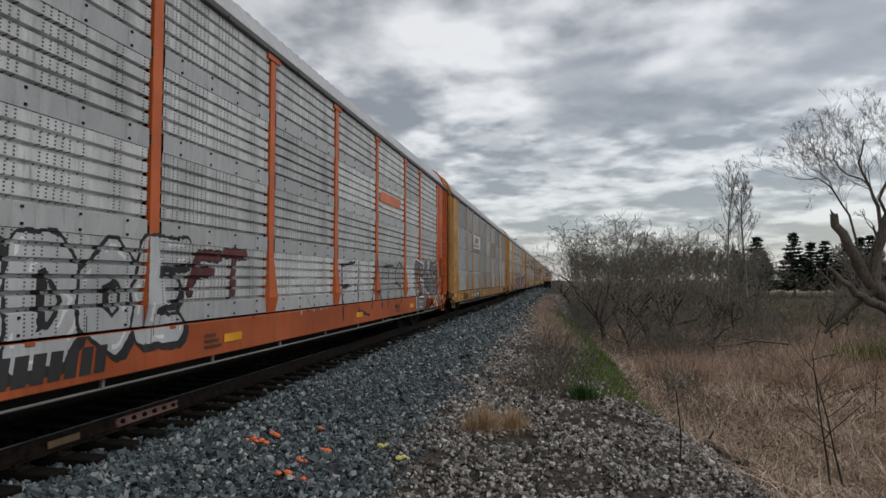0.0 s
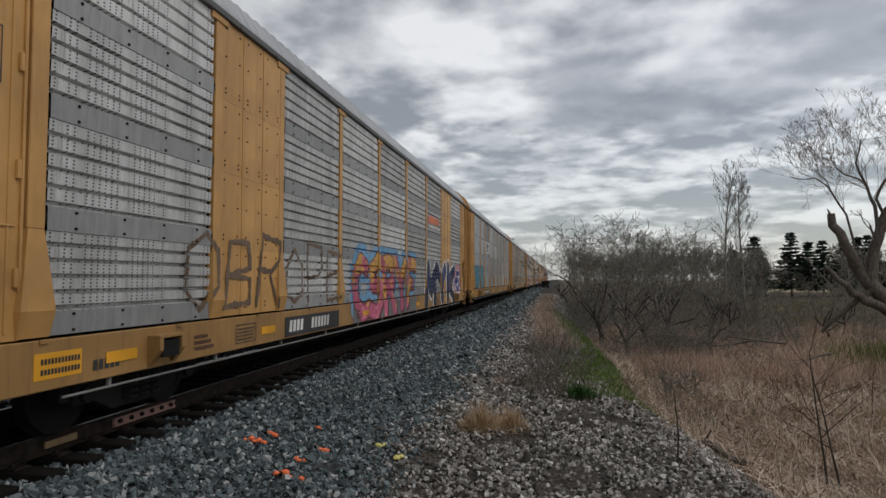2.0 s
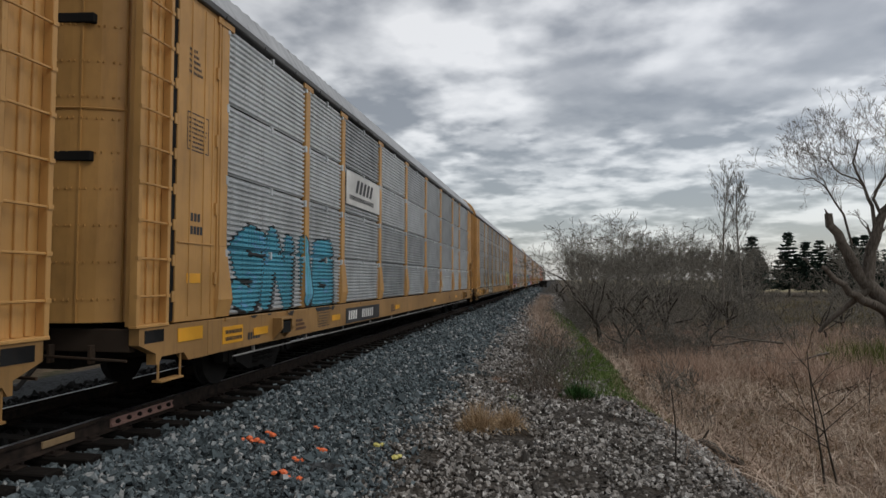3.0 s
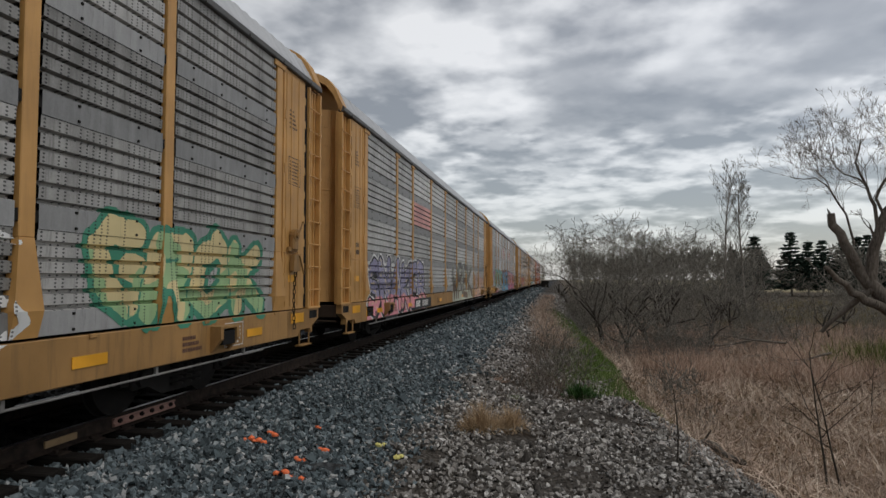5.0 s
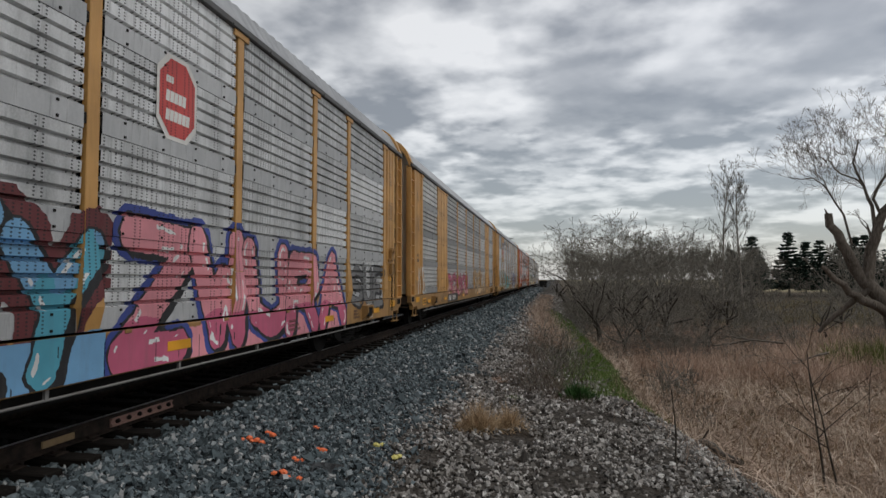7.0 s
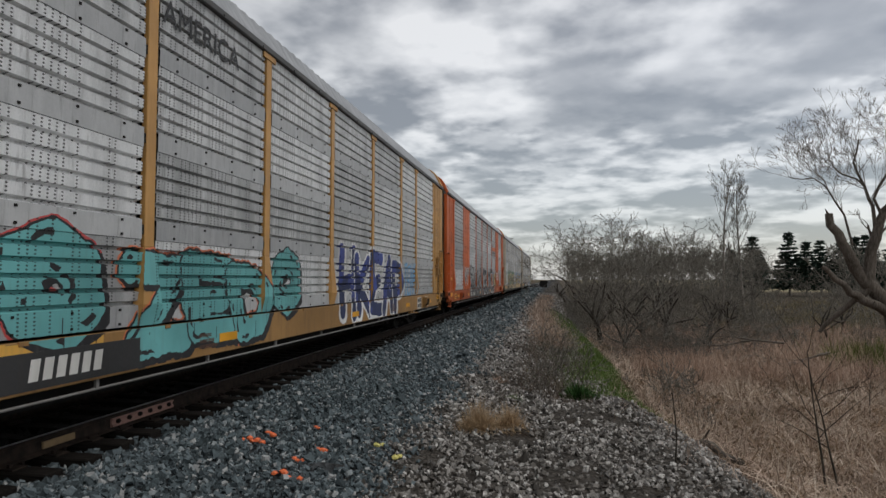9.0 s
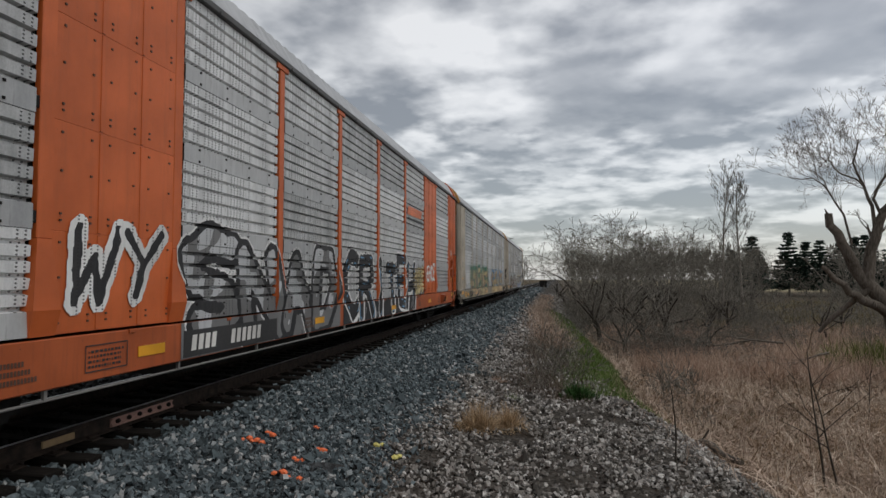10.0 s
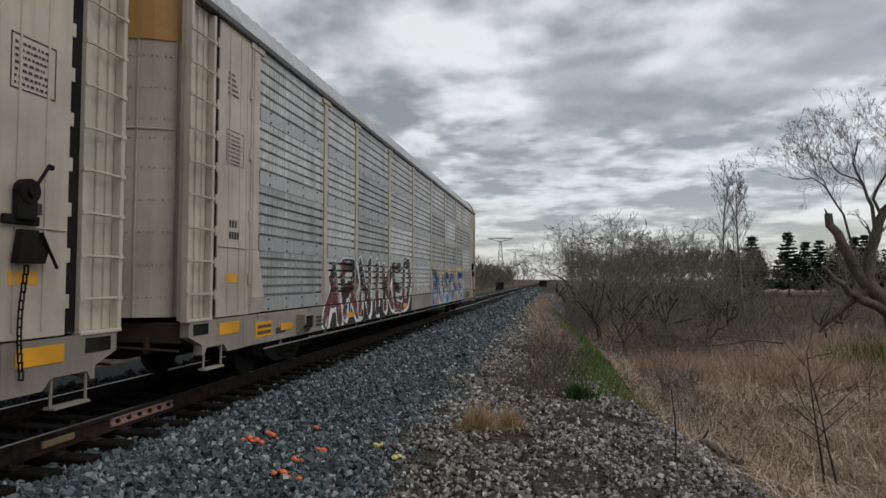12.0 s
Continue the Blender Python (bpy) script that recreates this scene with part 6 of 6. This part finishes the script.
def frame_lines(car, y0, y1, z0, z1, paint, x):
    """A thin painted outline, as round a stencilled data box, with small unreadable lines in it."""
    t = 0.012
    bm = bmesh.new()
    for a, b in (((y0, z0), (y1, z0 + t)), ((y0, z1 - t), (y1, z1)), ((y0, z0), (y0 + t, z1)), ((y1 - t, z0), (y1, z1))):
        v = [bm.verts.new((x, *c)) for c in ((a[0], a[1]), (b[0], a[1]), (b[0], b[1]), (a[0], b[1]))]
        bm.faces.new(v)
    n = max(3, int((z1 - z0) / 0.062))
    pick = random.Random(int(y0 * 100))
    for k in range(n):
        z = z0 + 0.04 + (z1 - z0 - 0.07) * k / n
        y = y0 + 0.04
        while y < y1 - 0.06 - 0.06 * pick.random():
            w = min(pick.uniform(0.012, 0.045), y1 - 0.03 - y)
            bm.faces.new([bm.verts.new(c) for c in ((x, y, z), (x, y + w, z), (x, y + w, z + 0.024), (x, y, z + 0.024))])
            y += w + pick.uniform(0.010, 0.022)
    part("data_stencil", bm, paint, car)


def shield(car, y0, y1, z0, z1, x):
    """A plain shield emblem: blue head, red and white stripes below."""
    n = 9
    w = (y1 - y0) / n

    def low(u):
        return z0 + (z1 - z0) * 0.30 * abs(2 * u - 1) ** 1.6
    bm = bmesh.new()
    edge = [(y0 - 0.04, z1 + 0.05), (y0 - 0.04, low(0) - 0.03)] + [(y0 + (y1 - y0) * k / 8, low(k / 8) - 0.05) for k in range(1, 8)] + [(y1 + 0.04, low(0) - 0.03), (y1 + 0.04, z1 + 0.05)]
    bm.faces.new([bm.verts.new((x, *p)) for p in edge])
    part("emblem_ground", bm, MAT["white"], car, "white shield outline")
    zh = z0 + (z1 - z0) * 0.62
    bm = bmesh.new()
    for k in range(0, n, 2):
        a, b = y0 + k * w, y0 + (k + 1) * w
        bm.faces.new([bm.verts.new((x + 0.003, *p)) for p in ((a, low(k / n)), (b, low((k + 1) / n)), (b, zh - 0.03), (a, zh - 0.03))])
    part("emblem_striping", bm, spray("scarlet"), car, "red upright stripes")
    bm = bmesh.new()
    bm.faces.new([bm.verts.new((x + 0.003, *p)) for p in ((y0, zh), (y1, zh), (y1, z1), ((y0 + y1) / 2, z1 + 0.04), (y0, z1))])
    part("emblem_head", bm, spray("navy"), car, "navy shield head")
    bars(car, y0 + 0.12, zh + 0.12, 0.16, 8, MAT["white"], 0.5, "emblem_lettering", x + 0.006)


def octagon(car, yc, zc, w, h, x):
    """A plain eight-sided emblem: red in a white border, with white bars across."""
    def ring(k, deep):
        a, b, q = w / 2 - k, h / 2 - k, 0.20
        pts = ((-a + q, -b), (a - q, -b), (a, -b + q), (a, b - q), (a - q, b), (-a + q, b), (-a, b - q), (-a, -b + q))
        bm = bmesh.new()
        bm.faces.new([bm.verts.new((x + deep, yc + p, zc + r)) for p, r in pts])
        return bm
    part("emblem_ground", ring(0.0, 0.0), MAT["white"], car, "white eight-sided border")
    part("emblem_field", ring(0.05, 0.003), spray("scarlet"), car, "red eight-sided field")
    for k, n in enumerate((3, 5, 6)):
        bars(car, yc - 0.24, zc + 0.16 - 0.22 * k, 0.13 if k else 0.08, n, MAT["white"], 0.12, "emblem_lettering", x + 0.006, slant=0.1)


def paint_cars():
    P, R = ("punched", ()), ("ribbed", ())
    wide = ("punched", ((1, 0), (7, 0)))
    head = ("punched", ((1, 2),))
    g = graffiti
    c = cars
    g(c[0], P, -6.9, -3.75, 0.85, 2.02, "ADOE", "silver", "ink", 1, 0.15, 0.04, shine="snow", label="silver block letters with black outline")
    g(c[0], P, -3.6, -2.2, 1.35, 1.95, "FT", "maroon", "ink", 2, 0.06, 0.02, label="small maroon and black tag")
    g(c[0], P, 1.7, 6.9, 0.78, 2.05, "FLATS", None, "ink", 3, 0.02, 0.012, label="thin black outlined letters")
    g(c[0], P, 8.5, 12.1, 0.66, 2.15, "EMR", "grey", "ink", 4, 0.13, 0.05, halo="snow", halo_w=0.06, shine="snow", label="dark grey letters with white outline")
    g(c[0], P, -1.2, 1.2, 1.0, 1.6, "TNL", None, "silver", 5, 0.012, 0.006, label="faint pale scrawl")
    g(c[2], wide, -9.9, -4.2, 1.15, 2.2, "OBROPE", None, "umber", 6, 0.025, 0.012, label="thin brown scrawled letters")
    g(c[2], wide, -3.5, 2.6, 0.66, 2.2, "CSRYF", "gold", "maroon", 7, 0.17, 0.04, second="rose", cloud="sky", shine="pink", base="grey", label="pink, gold and sky-blue graffiti piece")
    g(c[2], wide, 4.1, 10.2, 0.66, 2.25, "MYK", "navy", "ink", 8, 0.22, 0.03, halo="snow", halo_w=0.11, second="ink", low=True, shine="royal", label="navy letters with white outline, black below")
    g(c[2], wide, 10.3, 11.8, 1.0, 2.1, "6", "royal", "snow", 9, 0.09, 0.06, cloud="pink", label="violet-blue figure with white outline")
    g(c[3], R, -11.7, -7.7, 1.12, 2.3, "SNIB", "cyan", "ink", 10, 0.17, 0.03, shine="sky", label="cyan bubble letters with black outline")
    g(c[3], R, 3.6, 5.6, 1.1, 1.8, "RUN", None, "snow", 11, 0.02, 0.008, label="thin white tag")
    g(c[4], P, -2.0, 4.1, 1.1, 2.1, "BSESS", None, "silver", 12, 0.016, 0.01, cloud=None, label="pale grey outlined letters")
    g(c[4], P, -9.5, -4.5, 1.0, 2.1, "RADE", "grey", "ink", 13, 0.12, 0.03, second="pale", label="grey letters with black outline")
    g(c[4], P, 5.3, 7.2, 1.0, 2.0, "CS", None, "snow", 14, 0.02, 0.015, label="white outlined scrawl")
    g(c[4], P, 7.9, 11.4, 1.12, 2.15, "GROK", "straw", "green", 15, 0.12, 0.03, second="moss", halo="green", halo_w=0.05, label="pale yellow and green letters")
    g(c[5], P, -11.9, -5.4, 0.7, 2.15, "SNAKER", "lilac", "ink", 16, 0.13, 0.06, second="pink", halo="snow", halo_w=0.05, shine="straw", base="pink", low=True, label="lavender and pink letters with black outline")
    g(c[5], P, -4.9, -3.0, 1.3, 2.1, "WC", None, "silver", 17, 0.015, 0.008, label="thin pale tag")
    g(c[5], P, 0.2, 6.3, 0.7, 2.25, "WREK", "grey", "pale", 18, 0.12, 0.06, base="pale", second="umber", label="grey-brown letters with cream outline")
    g(c[5], P, 7.2, 11.6, 0.75, 1.75, "RIDEY", "salmon", "umber", 19, 0.13, 0.02, second="sand", base="salmon", label="faded salmon letters")
    g(c[6], P, -11.85, -10.75, 1.15, 2.2, "@", "silver", "ink", 20, 0.10, 0.03, halo="snow", halo_w=0.04, label="silver bubble figure with black outline")
    g(c[6], P, -10.8, -9.95, 1.85, 2.15, "TRIFLIN", None, "rose", 21, 0.018, 0.012, label="pink scrawl")
    g(c[6], P, -10.8, -10.15, 1.5, 1.78, "KEDS", None, "rose", 22, 0.018, 0.012, label="pink scrawl")
    g(c[6], P, -10.0, -4.55, 0.7, 2.1, "SRUNS", "moss", "ink", 23, 0.13, 0.05, second="silver", cloud="teal", shine="snow", base="pink", label="pale green letters with black outline on teal")
    g(c[6], P, -4.3, 1.6, 0.66, 2.15, "MONEY", "sky", "ink", 24, 0.16, 0.035, cloud="maroon", second="cyan", shine="snow", base="sky", label="sky-blue letters with dark outline")
    g(c[6], P, 1.8, 8.8, 0.66, 2.15, "ZWURA", "pink", "ink", 25, 0.19, 0.03, halo="royal", halo_w=0.08, second="rose", base="pink", low=True, shine="snow", label="pink letters with black and blue outline")
    g(c[6], P, 9.3, 11.8, 0.9, 1.9, "SUE", "grey", "ink", 26, 0.07, 0.03, label="grey letters with black outline")
    g(c[7], wide, -12.6, -11.2, 1.1, 1.9, "NET", None, "snow", 27, 0.03, 0.01, label="white tag")
    g(c[7], wide, -6.9, -1.0, 0.9, 1.8, "ROSKE", "rose", "maroon", 28, 0.10, 0.03, second="salmon", label="faded pink letters")
    g(c[7], wide, 1.4, 6.6, 0.8, 2.0, "TREKA", "sand", "umber", 29, 0.12, 0.03, label="faded tan letters")
    g(c[8], head, -11.6, -6.3, 0.66, 2.2, "TECNO", "silver", "ink", 30, 0.11, 0.05, halo="lemon", halo_w=0.035, second="pale", label="silver letters outlined in black and lemon")
    g(c[8], head, -6.15, -5.05, 1.0, 2.15, "O", "teal", "ink", 31, 0.24, 0.025, halo="scarlet", halo_w=0.02, base="gold", shine="ink", label="round teal shape with black outline")
    g(c[8], head, -4.7, -1.3, 0.75, 1.95, "ZED", "teal", "ink", 32, 0.17, 0.03, halo="amber", halo_w=0.02, shine="ink", label="teal letters with black outline")
    g(c[8], head, -1.2, -0.2, 1.0, 2.0, "O", "teal", "ink", 33, 0.2, 0.03, shine="ink", label="round cyan shape with jagged outline")
    g(c[8], head, 1.9, 7.3, 0.66, 2.25, "HKEAP", "royal", "snow", 34, 0.16, 0.07, second="navy", label="royal blue letters with white outline")
    g(c[8], head, 7.5, 9.0, 1.1, 2.0, "TEAM", None, "sky", 35, 0.025, 0.02, label="faint pale blue tag")
    g(c[9], wide, -8.9, -7.4, 1.3, 2.1, "WY", "ink", "snow", 36, 0.05, 0.07, label="black strokes on white spray")
    g(c[9], wide, -7.0, -1.5, 0.66, 2.2, "SNAD", "silver", "ink", 37, 0.13, 0.10, second="grey", base="grey", halo="snow", halo_w=0.03, label="silver letters with heavy black outline")
    g(c[9], wide, -1.2, 5.6, 0.66, 2.2, "CRITEH", "ink", "snow", 38, 0.13, 0.05, shine="sky", base="ink", label="black letters with white outline on pink")
    g(c[9], wide, 5.6, 7.0, 1.05, 1.95, "OD*", "straw", "ink", 39, 0.07, 0.02, label="cream figures with black outline")
    g(c[9], wide, 7.4, 8.85, 1.5, 2.1, "EHCE", None, "snow", 40, 0.03, 0.02, label="white tag on orange steel")
    g(c[10], P, -9.8, -1.4, 0.66, 2.2, "HOLEYMES", "straw", "navy", 41, 0.11, 0.05, cloud="green", second="sand", base="straw", label="straw-yellow letters with navy outline on green")
    g(c[10], P, 1.0, 9.3, 0.66, 2.1, "SHENTS", "sand", "ink", 42, 0.115, 0.045, cloud="sky", second="straw", shine="amber", base="sand", label="tan letters with black outline on blue")
    g(c[11], P, -9.2, -1.8, 0.66, 2.1, "ARNIKED", "ink", "snow", 43, 0.12, 0.05, halo="teal", halo_w=0.02, shine="silver", second="maroon", base="ink", label="black letters with white outline edged in teal")
    g(c[11], P, 1.6, 9.0, 0.66, 1.9, "BUSCHE", "navy", "sky", 44, 0.10, 0.05, second="lilac", cloud="straw", label="navy and pale blue letters")

    for i, car in enumerate(c):
        if i == 0:
            bars(car, -6.5, 0.68, 0.26, 8, MAT["black"], 0.3, slant=0.15)
        if i == 1:
            bars(car, 3.2, 0.70, 0.22, 3, MAT["brown_mark"], 0.35, slant=0.12)
        if i:
            dark = i not in (10, 11)
            if dark:
                plate(car, -7.0, -4.45, 0.63, 0.95, MAT["black"], 1.512, label="black painted number panel")
            bars(car, -6.85, 0.70, 0.19, 4, MAT["white"] if dark else MAT["black"], 0.45, x=1.514, slant=0.15)
            bars(car, -5.9, 0.70, 0.19, 6, MAT["white"] if dark else MAT["black"], 0.45, x=1.514, slant=0.15)
        for y, n in ((-9.6, 9), (-3.3, 8), (6.0, 10), (9.4, 8)):
            for k in range(3):
                bars(car, y, 0.70 + 0.07 * k, 0.045, n + 4 - k * 2, MAT["brown_mark" if i not in (10, 11) else "black"], 0.4)
        frame_lines(car, 10.35, 10.85, 0.66, 0.98, MAT["white"], 1.509)
        frame_lines(car, -8.6, -8.0, 0.68, 0.94, MAT["black"], 1.509)
        bars(car, -11.3, 0.70, 0.10, 5, MAT["black"], 0.4)
        plate(car, -12.0, -11.45, 0.70, 0.93, MAT["reflector"], 1.506, "warning_plate", "yellow notice plate")
        bars(car, -11.93, 0.83, 0.05, 12, MAT["black"], 0.4, x=1.5085)
        bars(car, -11.93, 0.74, 0.05, 12, MAT["black"], 0.4, x=1.5085)
        for s in (-1, 1):
            y = s * 12.62
            frame_lines(car, y - 0.24, y + 0.24, 3.15, 3.62, MAT["black" if i not in (0, 9) else "brown_mark"], SKIN + 0.009)
            bars(car, y - 0.14, 2.28, 0.10, 3, MAT["black"], 0.4, x=SKIN + 0.009)
            bars(car, y - 0.14, 2.12, 0.10, 4, MAT["black"], 0.3, x=SKIN + 0.009)
            for k in range(5):
                bars(car, y - 0.22, 4.1 + 0.07 * k, 0.035, 10 - k, MAT["black"], 0.6, x=SKIN + 0.009)
            plate(car, y - 0.2, y + 0.1, 1.52, 1.64, MAT["reflector"], SKIN + 0.010, "notice_plate", "small yellow notice plate")
    # emblems and coloured sheets high on the sides
    for i in (1, 3):
        plate(c[i], -7.0, -4.45, 3.18, 3.90, MAT["white"], SKIN + 0.03, "sign_board", "white sign board with black marks")
        bars(c[i], -6.8, 3.30, 0.10, 22, MAT["black"], 0.5, x=SKIN + 0.033)
        bars(c[i], -6.4, 3.48, 0.30, 5, MAT["black"], 0.6, x=SKIN + 0.033, slant=0.5)
    pinkish = painted("faded_pink_panel_paint", srgb(216, 162, 156), 0.6, 0.35, (0.3, 0.26, 0.25), True)
    paint_rows(c[5], P, -7.06, -4.39, 3.25, 3.98, pinkish, "faded pink painted panel")
    for i, y in ((2, 4.45), (9, 4.45), (0, 4.45)):
        bars(c[i], y, 3.52, 0.26, 13, spray("amber"), 0.06, "emblem_lettering", SKIN + 0.03, slant=0.6)
        plate(c[i], y + 0.2, y + 2.3, 3.38, 3.44, MAT["black" if i == 9 else "white"], SKIN + 0.03, "emblem_line")
    shield(c[8], -8.75, -7.5, 3.15, 4.55, SKIN + 0.026)
    lettering(c[8], "BUILDING", -7.0, 4.50, 0.42, MAT["black"], SKIN + 0.022)
    lettering(c[8], "AMERICA", -4.15, 4.50, 0.42, MAT["black"], SKIN + 0.022)
    lettering(c[9], "TRI", 12.35, 2.55, 0.30, MAT["white"], SKIN + 0.012)
    lettering(c[10], "L-89-4", 2.85, 0.72, 0.13, MAT["black"], 1.512)
    for y in (-2.86, 2.86):
        octagon(c[6], y - 0.06, 3.68, 0.80, 1.0, SKIN + 0.016)


def paint_rows(car, spec, y0, y1, z0, z1, material, label):
    """A painted stretch that follows the ribs."""
    zs, depth = side_skin(*spec)
    cuts = np.unique(np.round(np.concatenate([[z0, z1], zs[(zs > z0) & (zs < z1)]]), 4))
    x = depth((y0 + y1) / 2, cuts) + 0.003
    v = [(a, y, z) for a, z in zip(x, cuts) for y in (y0, y1)]
    f = [(2 * i, 2 * i + 1, 2 * i + 3, 2 * i + 2) for i in range(len(cuts) - 1)]
    place("painted_panel", soup("painted_panel", np.array(v), np.array(f), [material]), car, label)


paint_cars()


def motions():
    for i, car in enumerate(cars):
        start = FIRST + CAR * (i - 0.5) + 0.3
        walk(car, [(t, pose(TRACK, start - (SPEED + 0.22) * t + 0.0175 * t * t, 0)) for t in range(13)])
        for truck in [o for o in car.children if o.name.startswith("truck")]:
            for wheels in [o for o in truck.children if o.name.startswith("wheelset")]:
                y = wheels.location.y
                walk(wheels, [(k / 15, pose(0, y, 0.415, 80.0 * k)) for k in range(181)])


motions()
